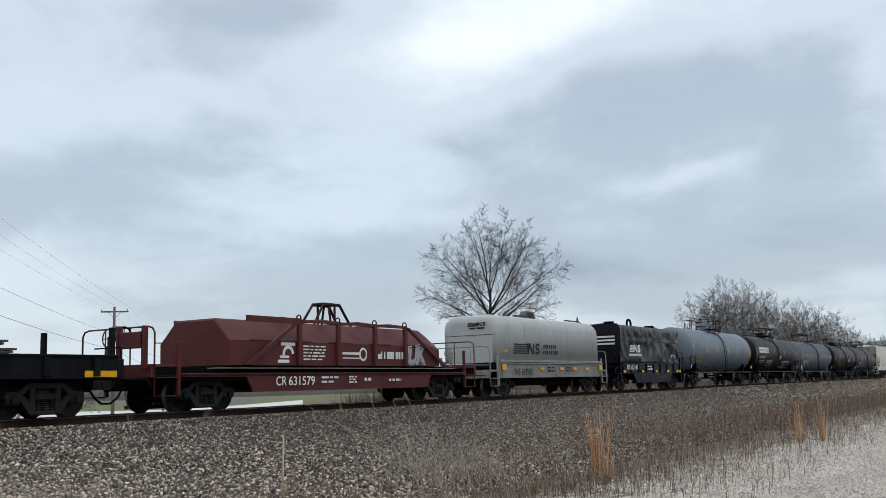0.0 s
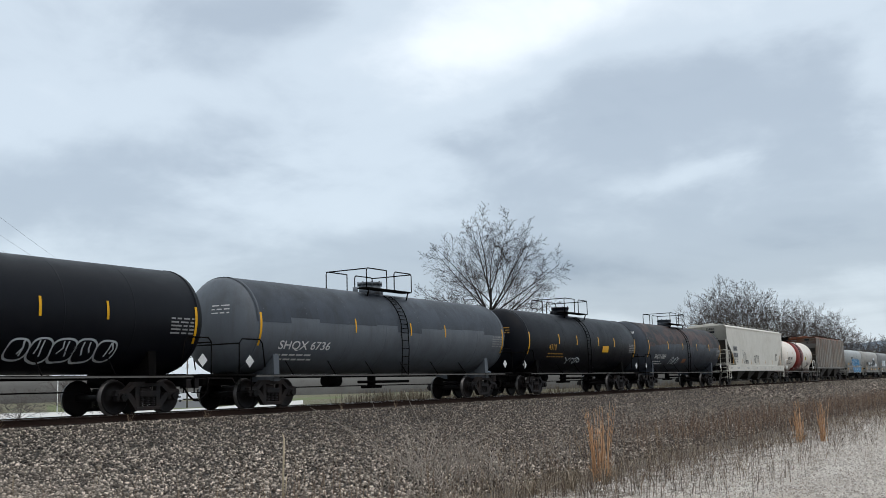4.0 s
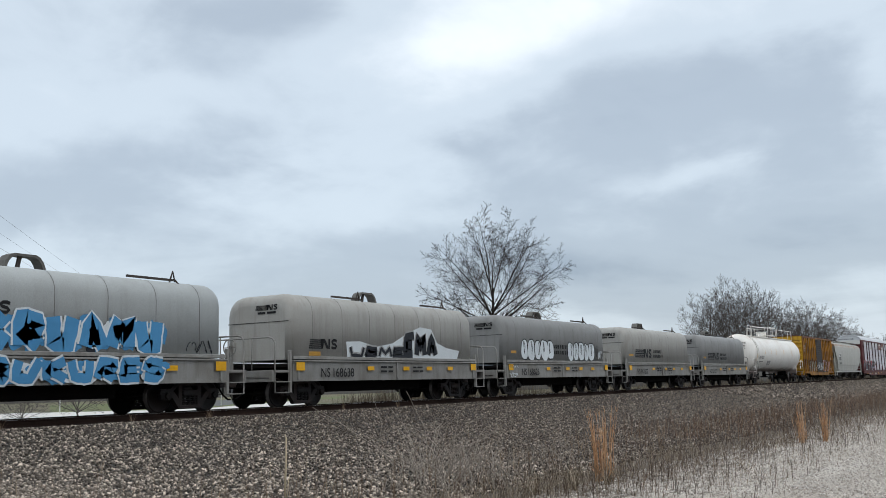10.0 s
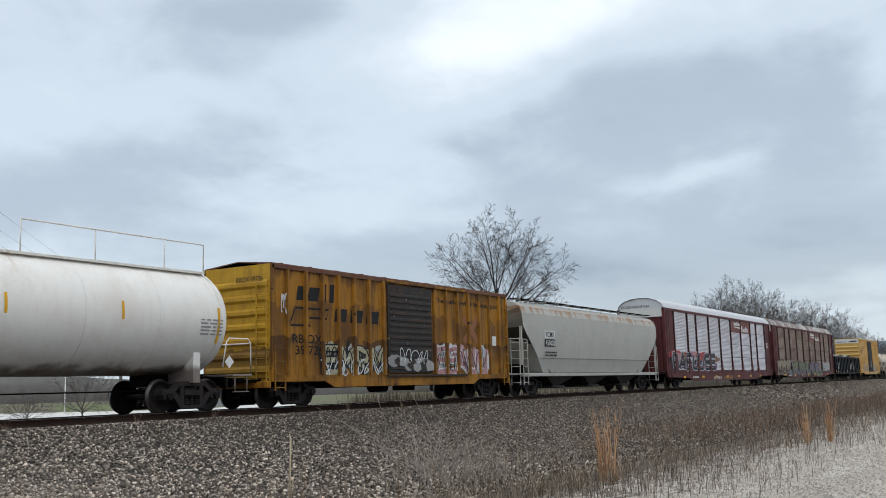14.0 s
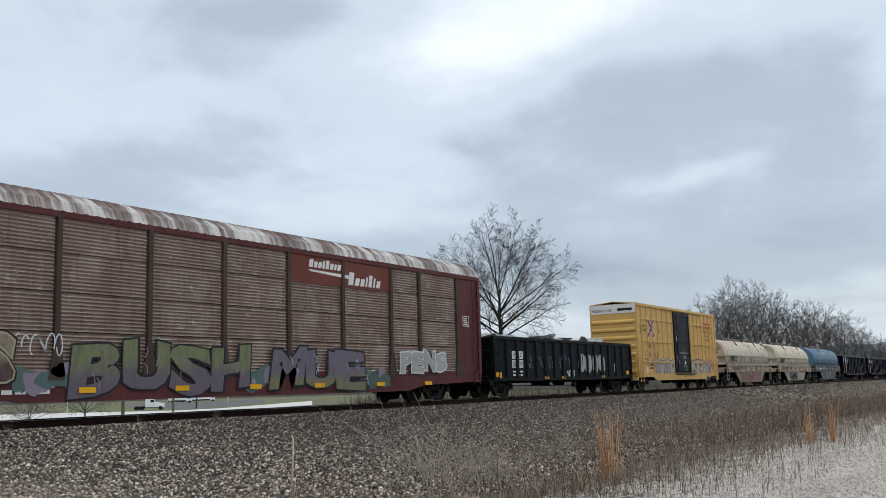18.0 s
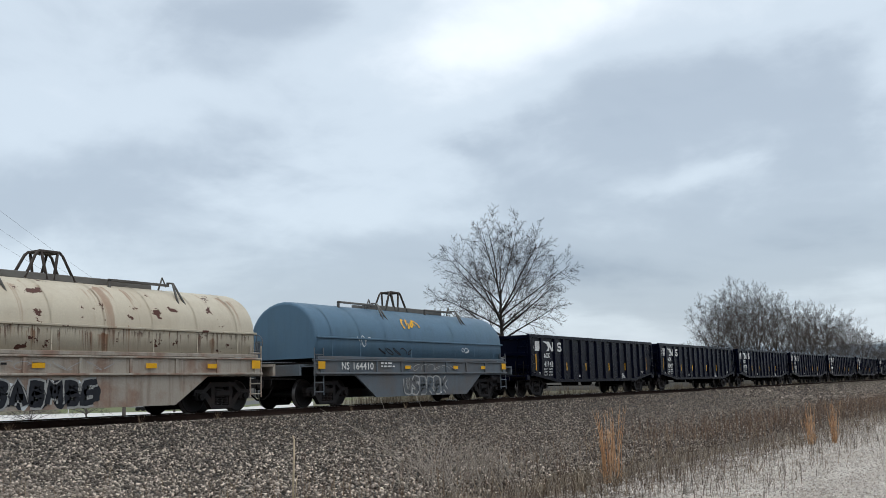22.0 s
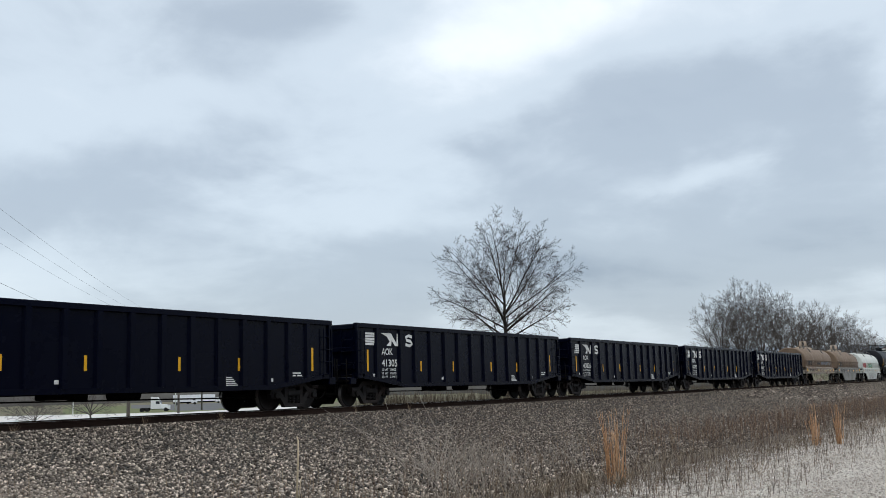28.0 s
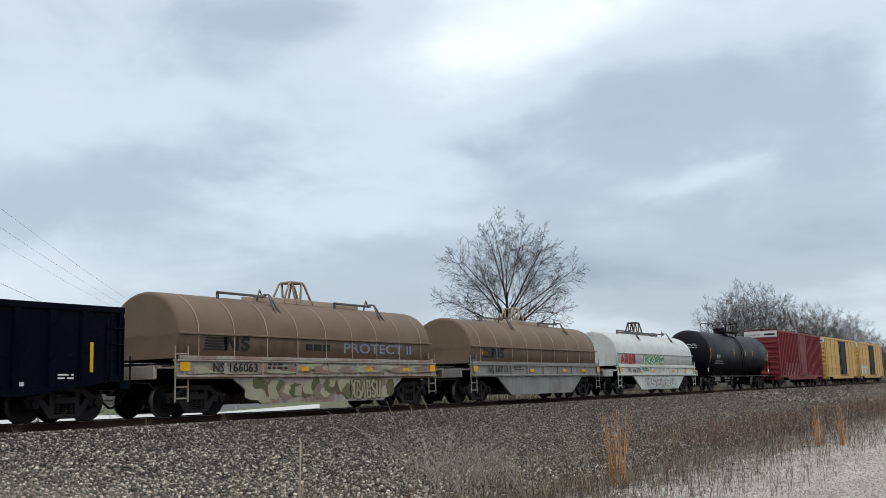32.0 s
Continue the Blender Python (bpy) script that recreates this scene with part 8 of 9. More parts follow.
def extra_tan(car, hood, face, sill):
    words(hood, face, [("PROTECT II", 0.95, 1.86, 0.32, 4.0)], surface("faded_blue_lettering", (0.22, 0.265, 0.33), 0.7, bump=0))
    put = Shape()
    put_lines(put, -1.0, 1.9, 1.5, face, 1, 0.2, 0.1, 5)
    part("lettering", put, mark_black, hood)
    mural(car, flat_face(-1.522), -3.6, 3.6, 0.30, 1.04, (spray_cream, camo_olive, spray_cream, camo_brown, spray_cream, camo_olive, camo_mauve), 435, 30)
    mural(car, flat_face(-1.555), -5.9, 6.0, 1.14, 1.48, (beige_sill, spray_cream, camo_mauve), 436, 24)


def extra_white(car, hood, face, sill):
    graffiti(hood, face, -5.9, -3.7, 1.66, 2.24, spray_red, spray_pink, 141, 4)
    graffiti(hood, face, -2.3, 0.8, 1.66, 2.24, spray_green, spray_white, 143, 4, shadow=spray_lime)
    panel_mark(car, flat_face(-1.52), -1.5, 0.45, 1.6, 0.5, spray_pink)


def art_red_box(car, body, face, door):
    graffiti(body, face, -6.3, 5.5, 0.95, 2.1, spray_silver, spray_black, 151, 8, shadow=spray_white, weight=0.3, shine=spray_pink)


def art_far_gold(car, body, face, door):
    graffiti(body, face, -7.4, -3.0, 0.95, 2.2, spray_white, spray_green, 161, 4, shadow=spray_silver)


# ---- the train, from its head end to its tail ----
flat_car(-288.6)
coil_car_red(-269.9)
coil_car_smooth(-253.15, grey_hood, grey_sill, "light grey coil car with a clean smooth rounded hood", "162920", art=art_plain)
coil_car_tarp(-239.05)


def yellow_panel(car, R, mid, x, z, w=0.75, h=0.32, material=None):
    face = lambda px, pz: (px, -math.sqrt(max(R * R - (pz - mid) ** 2, 0.05)) - 0.018, pz)
    panel_mark(car, face, x, z, w, h, material or mark_yellow)
    return face


tank_car(-223.05, 8.9, 16.8, 1.55, 2.57, tank_steel_blue, "long blue-grey tank car with a black top platform", [("UTLX 683485", -7.0, 1.98, 0.21, 2.1)], head_label="UTLX 683485", mark_mat=mark_amber, bars=(-4.5, -1.6, 1.05, 3.9), strip=mark_yellow)
c = tank_car(-205.25, 8.9, 16.8, 1.50, 2.58, tank_black, "black tank car with a white owner's mark and sprayed tags", [("PROX 51008", -6.5, 2.12, 0.22, 1.6)], head_label="PROX 51008", bars=(-4.3, -1.3, 2.6, 4.6), placards=(1,))
f = yellow_panel(c, 1.50, 2.58, 0.45, 2.1)
s = Shape()
for k in range(6):
    x = -6.85 + k * 0.58
    put_bar(s, x, 2.58, 0.15, 0.48, f, 1, 3), put_bar(s, x + 0.36, 2.58, 0.15, 0.48, f, 1, 3)
    put_bar(s, x + 0.15, 2.58, 0.21, 0.13, f), put_bar(s, x + 0.15, 2.93, 0.21, 0.13, f)
part("emblem", s, mark_white, c, "white owner's mark as blocks")
graffiti(c, f, -3.95, -1.75, 1.45, 2.02, tank_black, spray_white, 41, 4, style="bubble")
graffiti(c, f, 1.9, 5.1, 1.32, 1.95, tank_black, spray_white, 47, 5, style="bubble")
tank_car(-187.0, 9.4, 17.2, 1.52, 2.58, tank_mid, "mid grey tank car with a darker jacket over the crown", [("SHQX 6736", -6.9, 1.82, 0.26, 2.6)], top_material=tank_slate, bars=(-3.0, 0.5, 3.0), end_mat=tank_mid)
c = tank_car(-169.5, 8.1, 15.3, 1.52, 2.56, tank_black, "dull black tank car with amber lettering", [("4310", -4.75, 2.12, 0.28, 0.85)], mark_mat=mark_amber, bars=(-3.62, -1.43, 1.43, 3.72), graff=[(-2.6, -0.6, 1.5, 1.8, 23)])
yellow_panel(c, 1.52, 2.56, 2.0, 2.1, 0.85, 0.34)
c = tank_car(-152.5, 8.9, 16.8, 1.55, 2.60, tank_slate, "slate grey tank car with an oil-stained brown crown", [("SHQX 6889", -6.4, 1.86, 0.25, 2.05)], head_label="SHQX 6889", top_material=tank_brown, bars=(-4.08, -1.12, 1.99, 4.9), end_mat=tank_slate, graff=[(-3.3, -1.5, 1.5, 2.0, 3)])
yellow_panel(c, 1.55, 2.60, -0.75, 1.62, 0.7, 0.26, spray_orange)
covered_hopper(-133.35, "off-white smooth-sided covered hopper with black sprayed figures", 18.7, 10.0, 4.42, 4.66, 1.06, hopper_white, (-4.9, -1.65, 1.65, 4.9), hopper_dark, art=art_hopper)
c = tank_car(-116.1, 7.45, 13.2, 1.47, 2.50, tank_cream, "white tank car with a red band round its middle", [("RCRX 2400", -5.42, 2.05, 0.29, 1.85)], head_label="RCRX 2400", mark_mat=mark_black, band=(-1.95, 1.35), rail_mat=tank_white, top_rail=rail_brown, bars=(-3.4, 1.45, 3.3), strip=mark_amber, dome_mat=under_black, end_mat=tank_cream, dish=0.85)
f = yellow_panel(c, 1.47, 2.50, 2.05, 2.12, 0.66, 0.34, mark_lemon)
panel_mark(c, lifted(f, 0.004), 2.12, 2.20, 0.52, 0.06, mark_black)
panel_mark(c, lifted(f, 0.004), 2.12, 2.32, 0.52, 0.06, mark_black)
panel_mark(c, f, 3.95, 1.42, 0.36, 0.30, mark_black)
words(c, f, [("HYDROCHLORIC ACID", 3.2, 1.72, 0.17, 1.5)], mark_black)
covered_hopper(-99.6, "grey ribbed covered hopper streaked with rust", 16.6, 8.9, 4.48, 4.70, 1.40, hopper_rust, (-4.1, 0, 4.1), hopper_dark, style="rib", ribs=17, slope=2.1, art=art_rusty)
coil_car_smooth(-83.35, grey_hood, grey_sill, "light grey coil car with blue bubble graffiti", "168671", -2.55, 2.45, 0.30, 2.2, art_blue, words=None)
coil_car_smooth(-68.7, grey_hood_dull, grey_sill, "dull grey coil car with pale block graffiti", "168638", -5.0, 1.85, 0.33, 2.2, art_pale, words=None)
coil_car_smooth(-54.2, grey_hood_dark, grey_sill, "dark grey coil car with white bubble graffiti", "168626", None, 1.90, 0.33, 2.2, art_white, words=-0.75)
coil_car_smooth(-39.4, grey_hood_dull, grey_sill, "dull grey coil car with a stained hood", "163302", art=art_tags)
coil_car_smooth(-24.95, grey_hood_dark, grey_sill, "dark grey coil car with a plain hood", "163597", art=art_plain)
tank_car(-7.25, 10.2, 18.3, 1.56, 2.60, tank_white, "long white tank car with top walkway railing", [("ITFX 29133", -7.88, 2.04, 0.27, 2.0)], head_label="ITFX 29133", mark_mat=mark_black, rail_mat=tank_white, bars=(-5.57, -3.46, -1.57, 1.4, 4.76), long_rail=True, dish=0.85, end_mat=tank_white, dome_mat=tank_white, graff=[(-4.3, -3.2, 1.5, 1.95, 6)])
boxcar(11.1, "weathered yellow boxcar with a dark corrugated door and graffiti", 15.5, 8.3, 4.55, 0.82, box_yellow, 14, (-1.5, 1.45), door_brown, end_mat=box_yellow_end, art=art_yellow_box, roof_mat=surface("rusted_roof", (0.13, 0.06, 0.04), 0.8, 0.0, (0.20, 0.11, 0.06), 0.6))
covered_hopper(29.0, "stained grey round-sided covered hopper", 18.0, 9.6, 4.05, 4.35, 0.98, hopper_grey, (-4.4, 0, 4.4), hopper_dark, style="round", slope=2.4, art=art_round)
autorack(53.2, "maroon autorack with galvanised screens and dark graffiti", rack_panel, rack_roof, art_rack([(-12.4, -3.0, 1.10, 2.3, 7)], [spray_black], [spray_ice], (171,), False), rack_post)
autorack(81.3, "maroon autorack with rust-browned screens, patchy roof and graffiti", rack_panel_brown, rack_roof_rust, art_rack([], [], [], (), True), rack_post_brown)
gondola(103.95, "black gondola heaped with scrap metal", "50099", 16.05, 8.75, 2.62, 0.72, 0.75, 15, black_worn, art_scrap, scrap_load)
boxcar(121.15, "golden yellow high boxcar with a black plug door and graffiti", 15.5, 8.5, 5.15, 0.80, box_gold, 14, (-1.28, 1.79), door_dark, style="grid", white_end=True, door_style="plug", art=art_gold_box)
coil_car_arched(137.65, beige_hood, beige_sill, "beige arched coil car streaked and patched with rust", "166136", art_belly(spray_orange, spray_pink, -2.8, 3.0, 191))
coil_car_arched(153.4, beige_hood, beige_sill, "chipped beige arched coil car with dark graffiti", "165930", art_belly(spray_black, spray_white, -2.4, 0.5, 193))
coil_car_arched(168.9, blue_hood, blue_sill, "faded blue arched coil car with thin sprayed tags", "164410", art_belly(blue_sill, spray_white, -1.4, 1.6, 195, extra_blue), num_mat=mark_white, emblem_x=None)
NUMBERS = ("41143", "40927", "40928", "40723", "", "41078", "41305", "40826", "40787", "40992")
for k, n in enumerate(NUMBERS):
    gondola(185.75 + 17.33 * k, "clean black high-sided gondola with white marks and yellow strips", n, group="black gondolas of the train", art=gondola_mark(n, k + 3), rib_at=GONDOLA_RIBS)
coil_car_arched(357.95, tan_hood, beige_sill, "tan arched coil car with camouflage paint on its sill", "166063", art_belly(spray_cream, camo_olive, 1.2, 2.9, 201, extra_tan), ribs=9)
coil_car_arched(373.6, tan_hood, grey_sill, "tan arched coil car with grey sills", "167101", art_plain, ribs=9)
coil_car_arched(389.1, white_hood, white_hood, "white arched coil car with red and green graffiti", "166500", art_belly(white_hood, spray_silver, -2.5, 2.5, 203, extra_white), emblem_x=None)
tank_car(406.7, 8.9, 16.6, 1.55, 2.6, tank_black, "plain black tank car with a black platform", [("4310", -6.2, 2.2, 0.26, 0.8)], bars=(-2, 1, 3))
boxcar(427.2, "brick red boxcar with pale graffiti along its foot", 17.2, 9.2, 4.9, 0.85, box_red, 24, (-1.4, 1.9), box_red, white_end=True, art=art_red_box, door_style="plug")
boxcar(446.6, "yellow high boxcar with a black door", 17.2, 9.2, 4.9, 0.85, box_gold, 8, (-1.4, 1.9), door_dark, style="grid", door_style="plug", white_end=True)
boxcar(465.6, "yellow high boxcar with a black door and pale graffiti", 17.2, 9.2, 4.9, 0.85, box_gold, 8, (-1.4, 1.9), door_dark, style="grid", door_style="plug", white_end=True, art=art_far_gold)


# ---- trees, poles and the far side ----
def limb_tree(seed, high, wide, hub, stems, steep, kids, tip, trunk, lift=0.03, crook=0.045, spread=(26, 50), climb=0.3, waist=0.6):
    """A bare tree: limbs leave the trunk from the hub upwards and end on a dome; branches and twigs fork off at narrow angles."""
    r = random.Random(seed)
    wood, twigs = Shape(), Shape()

    def grow(p, d, length, rad, level):
        n = max(2, min(9, int(length / (0.55 if level < 2 else 0.4 * tip / 0.012))))
        pts, rs, dirs = [p.copy()], [rad], [d.copy()]
        q, e = p.copy(), d.copy()
        for k in range(n):
            e = (e + Vector((r.gauss(0, 1), r.gauss(0, 1), r.gauss(0, 1))) * crook * (1 + 0.25 * level) + Vector((0, 0, lift))).normalized()
            q = q + e * (length / n)
            pts.append(q.copy())
            dirs.append(e.copy())
            rs.append(max(tip * 0.6, rad * (1 - 0.85 * (k + 1) / n)))
        (wood if level == 0 else twigs).tube(pts, rs, (6, 4, 3, 3, 3)[level], caps=False)
        if level >= len(kids):
            return
        start = (0.18, 0.12, 0.12, 0.15)[level]
        spin = r.uniform(0, 6.283)
        for k in range(kids[level]):
            f = min(0.985, start + (1 - start) * (k + r.random()) / kids[level])
            i = min(int(f * n), n - 1)
            run = dirs[i + 1]
            spin += 2.4 + r.uniform(-0.6, 0.6)
            side = run.orthogonal().normalized()
            side = side * math.cos(spin) + run.cross(side) * math.sin(spin)
            a = radians(r.uniform(*spread))
            longer = length * (1 - 0.60 * f) * r.uniform(0.42, 0.66)
            grow(pts[i].lerp(pts[i + 1], f * n - i), (run * math.cos(a) + side * math.sin(a)).normalized(), longer, max(tip, rs[i] * r.uniform(0.4, 0.6)), level + 1)

    for s in range(stems):
        f = (s + 0.5) / stems
        down = radians(6 + (steep - 6) * f ** 0.75)
        a = s * 2.39996 + r.uniform(-0.35, 0.35)
        foot = Vector((0, 0, hub + climb * high * (1 - f) * r.uniform(0.75, 1.0)))
        k = r.uniform(0.82, 0.92)
        tipz = high * waist + high * (1 - waist) * math.cos(down) * k
        end = Vector((math.cos(a) * math.sin(down) * wide / 2 * k, math.sin(a) * math.sin(down) * wide / 2 * k, tipz))
        d = end - foot
        grow(foot, d.normalized(), d.length, trunk * r.uniform(0.34, 0.5) * (0.75 + 0.5 * f), 0)
    top = hub + climb * high
    wood.tube([(0, 0, 0), (0.05, 0, hub * 0.5), (0, 0.05, hub), (0.08, 0, (hub + top) / 2), (0, 0, top)], [trunk * 1.3, trunk, trunk * 0.9, trunk * 0.65, trunk * 0.4], 8, caps=False)
    return wood, twigs


def plant(name, yaw, dist, label, category, material, group, shapes):
    x, y = dist * math.sin(radians(yaw)), dist * math.cos(radians(yaw))
    tree = tagged(new(name), label, category, group)
    tree.matrix_basis = pose(x, y, ground_z(x, y) - 0.1, 0, 0, yaw * 37)
    part("trunk", shapes[0], material, tree)
    part("crown", shapes[1], material, tree)
    return tree


plant("bare_tree", 61.7, 85, "leafless spreading tree with many fine dark twigs", "tree", bark, "", limb_tree(9, 17.2, 13.5, 5.6, 19, 122, (11, 8, 5), 0.0125, 0.20, 0.010, 0.036, (32, 54), 0.27, 0.63))
# far row: heading, distance, height, width
FAR = [(73.85, 206, 20.5, 14), (74.9, 212, 23.6, 16), (75.9, 218, 23.8, 16), (76.9, 226, 22.0, 14), (77.9, 236, 19.5, 12), (78.7, 246, 20.5, 13), (79.5, 254, 20.3, 14), (80.4, 264, 18.5, 13), (81.2, 285, 15.5, 13), (82.0, 345, 15, 15), (82.8, 360, 15.5, 15), (83.6, 375, 15.5, 16), (84.4, 380, 15, 16)]
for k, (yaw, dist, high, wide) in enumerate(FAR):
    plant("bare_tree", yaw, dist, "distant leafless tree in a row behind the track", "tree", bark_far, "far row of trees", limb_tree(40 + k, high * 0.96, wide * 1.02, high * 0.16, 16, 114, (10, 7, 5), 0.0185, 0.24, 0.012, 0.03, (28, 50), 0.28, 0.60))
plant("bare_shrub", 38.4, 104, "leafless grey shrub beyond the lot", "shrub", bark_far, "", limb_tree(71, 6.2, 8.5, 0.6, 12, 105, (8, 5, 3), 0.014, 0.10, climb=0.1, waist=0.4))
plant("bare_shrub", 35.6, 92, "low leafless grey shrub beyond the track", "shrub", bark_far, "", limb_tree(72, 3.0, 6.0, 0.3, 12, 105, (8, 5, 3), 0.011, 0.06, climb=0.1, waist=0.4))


# ---- weeds, grass and brush ----
def blades(count, place, high, wide, seed, sway=0.25, bend=2, forks=0.0):
    """Thin upright stems as narrow three-sided spikes."""
    r = random.Random(seed)
    s = Shape()
    for _ in range(count):
        x, y = place(r)
        z = ground_z(x, y) - 0.02
        h = r.uniform(*high)
        w = r.uniform(*wide)
        a, k = r.uniform(0, 6.283), r.uniform(0, sway) * h
        dx, dy = math.cos(a) * k, math.sin(a) * k
        pts = [(x, y, z)] + [(x + dx * (j / bend) ** 1.7, y + dy * (j / bend) ** 1.7, z + h * j / bend) for j in range(1, bend + 1)]
        s.tube(pts, [w * (1 - 0.75 * j / bend) for j in range(bend + 1)], 3, caps=False)
        if r.random() < forks:
            for _k in range(r.randint(2, 4)):
                f = r.uniform(0.35, 0.9)
                bx, by, bz = x + dx * f ** 1.7, y + dy * f ** 1.7, z + h * f
                b = r.uniform(0, 6.283)
                q = h * r.uniform(0.12, 0.3)
                s.tube([(bx, by, bz), (bx + math.cos(b) * q * 0.6, by + math.sin(b) * q * 0.6, bz + q)], [w * 0.6, w * 0.25], 3, caps=False)
    return s


def island_material(name, stops, rough=0.9):
    m = bpy.data.materials.new(name)
    m.use_nodes = True
    t = m.node_tree
    b = t.nodes["Principled BSDF"]
    isl = t.nodes.new("ShaderNodeNewGeometry").outputs["Random Per Island"]
    t.links.new(ramp(t, isl, stops), b.inputs["Base Color"])
    b.inputs["Roughness"].default_value = rough
    b.inputs["Specular IOR Level"].default_value = 0.15
    return m


weed_mat = island_material("dry_weeds", [(0.0, (0.085, 0.062, 0.047)), (0.45, (0.16, 0.11, 0.08)), (0.8, (0.26, 0.18, 0.12)), (1.0, (0.42, 0.32, 0.21))])
red_weed_mat = island_material("reddish_weeds", [(0.0, (0.085, 0.052, 0.038)), (0.6, (0.17, 0.11, 0.078)), (1.0, (0.29, 0.20, 0.135))])
litter_mat = island_material("pale_litter", [(0.0, (0.13, 0.10, 0.075)), (0.6, (0.28, 0.225, 0.165)), (1.0, (0.52, 0.45, 0.35))])
straw_mat = island_material("orange_straw", [(0.0, (0.30, 0.15, 0.075)), (0.5, (0.50, 0.285, 0.15)), (1.0, (0.66, 0.43, 0.25))])


def along(x0, x1, y0, y1, power=1.4):
    return lambda r: (x0 + (x1 - x0) * r.random() ** power, y0 + (y1 - y0) * (r.random() + r.random()) / 2)


thing("dry_weeds", blades(1500, along(9, 62, 5.6, 10.5), (0.10, 0.60), (0.0025, 0.006), 21, 0.35, 2, 0.35), weed_mat, "thin brown dead weeds along the foot of the bank", "weeds", kind="stuff")
thing("dry_weeds", blades(620, along(5, 26, 8.0, 15.0), (0.10, 0.55), (0.002, 0.004), 22, 0.45, 2, 0.4), weed_mat, "sparse dead stems standing in the ballast", "weeds", kind="stuff")
thing("dry_weeds", blades(4200, along(25, 120, 5.4, 11.5, 1.2), (0.2, 0.75), (0.003, 0.008), 23, 0.3, 2, 0.25), red_weed_mat, "reddish brown bank of dead weeds", "weeds", kind="stuff")
thing("dry_grass", blades(1300, along(10, 22, 5.2, 7.4), (0.08, 0.34), (0.003, 0.006), 24, 0.9, 2), litter_mat, "pale flattened dead grass at the lot's edge", "grass", kind="stuff")
thing("dry_weeds", blades(900, along(12, 60, 3.0, 6.2, 1.2), (0.06, 0.5), (0.002, 0.0045), 27, 0.5, 2, 0.5), weed_mat, "scattered dead weeds standing on the gravel lot", "weeds", kind="stuff")
bank_weed_mat = island_material("dark_bank_weeds", [(0.0, (0.045, 0.034, 0.028)), (0.5, (0.095, 0.068, 0.052)), (1.0, (0.20, 0.145, 0.105))])
thing("dry_weeds", blades(4200, along(11.5, 62, 2.9, 8.4, 1.3), (0.08, 0.42), (0.002, 0.005), 28, 0.4, 2, 0.4), bank_weed_mat, "dark dead stems thick along the lot's ragged edge", "weeds", kind="stuff")
thing("dry_grass", blades(900, along(22, 60, 4.4, 6.4), (0.08, 0.35), (0.004, 0.007), 25, 0.6, 2), litter_mat, "pale dead grass at the lot's edge", "grass", kind="stuff")


def grass_clump(x, y, high, count, spread, seed, label):
    r = random.Random(seed)
    s = Shape()
    z = ground_z(x, y) - 0.03
    for _ in range(count):
        a, q = r.uniform(0, 6.283), spread * math.sqrt(r.random())
        bx, by = x + math.cos(a) * q * 0.7, y + math.sin(a) * q * 0.7
        h = high * r.uniform(0.45, 1.0)
        out = r.uniform(-0.04, 0.17) * h
        pts = [(bx, by, z), (bx + math.cos(a) * out * 0.25, by + math.sin(a) * out * 0.25, z + h * 0.5), (bx + math.cos(a) * out, by + math.sin(a) * out, z + h)]
        s.tube(pts, [0.006, 0.005, 0.002], 3, caps=False)
        for _k in range(3):
            f = r.uniform(0.35, 0.95)
            px, py, pz = bx + math.cos(a) * out * f * f, by + math.sin(a) * out * f * f, z + h * f
            b = r.uniform(0, 6.283)
            s.tube([(px, py, pz), (px + 0.035 * math.cos(b), py + 0.035 * math.sin(b), pz + 0.11)], [0.005, 0.002], 3, caps=False)
    for _ in range(count):
        a, q = r.uniform(0, 6.283), spread * r.uniform(0.3, 1.2)
        s.tube([(x, y, z), (x + math.cos(a) * q * 0.6, y + math.sin(a) * q * 0.6, z + 0.18), (x + math.cos(a) * q, y + math.sin(a) * q, z + r.uniform(0.08, 0.35))], [0.005, 0.005, 0.002], 3, caps=False)
    return thing("grass_clump", s, straw_mat, label, "grass", "straw grass clumps")


grass_clump(14.55, 6.0, 1.28, 34, 0.22, 31, "tall clump of orange straw grass beside the gravel lot")
grass_clump(24.2, 5.0, 1.05, 24, 0.18, 32, "narrow clump of orange straw grass beside the gravel lot")
grass_clump(24.6, 4.55, 1.05, 20, 0.13, 33, "narrow clump of orange straw grass beside the gravel lot")


for k, (x, y) in enumerate([(13.2, 5.9), (13.55, 6.15), (13.9, 5.7), (12.7, 6.3), (14.1, 6.3)]):
    r = random.Random(90 + k)
    s = Shape()
    z = ground_z(x, y) - 0.02
    for _ in range(34):
        a, q, h = r.uniform(0, 6.283), r.uniform(0.05, 0.38), r.uniform(0.08, 0.30)
        s.tube([(x, y, z), (x + math.cos(a) * q * 0.4, y + math.sin(a) * q * 0.4, z + h), (x + math.cos(a) * q, y + math.sin(a) * q, z + h * r.uniform(0.3, 0.9))], [0.005, 0.0045, 0.002], 3, caps=False)
    thing("grass_tuft", s, litter_mat, "pale flopped tuft of dead grass by the gravel", "grass", "pale grass tufts")


def stalk(x, y, high, lean, seed):
    z = ground_z(x, y) - 0.05
    s = Shape().tube([(x, y, z), (x + lean * 0.5, y, z + high * 0.5), (x + lean * 0.8, y, z + high * 0.93), (x + lean * 0.2, y, z + high)], [0.016, 0.015, 0.013, 0.005], 5)
    s.tube([(x + 0.03, y, z), (x + 0.08, y, z + high * 0.30), (x + 0.11, y, z + high * 0.42)], [0.008, 0.008, 0.004], 5)
    return thing("dry_stalk", s, straw_pale, "single pale dead stalk with a bent tip", "weed")


stalk(10.95, 9.35, 0.98, 0.05, 1)


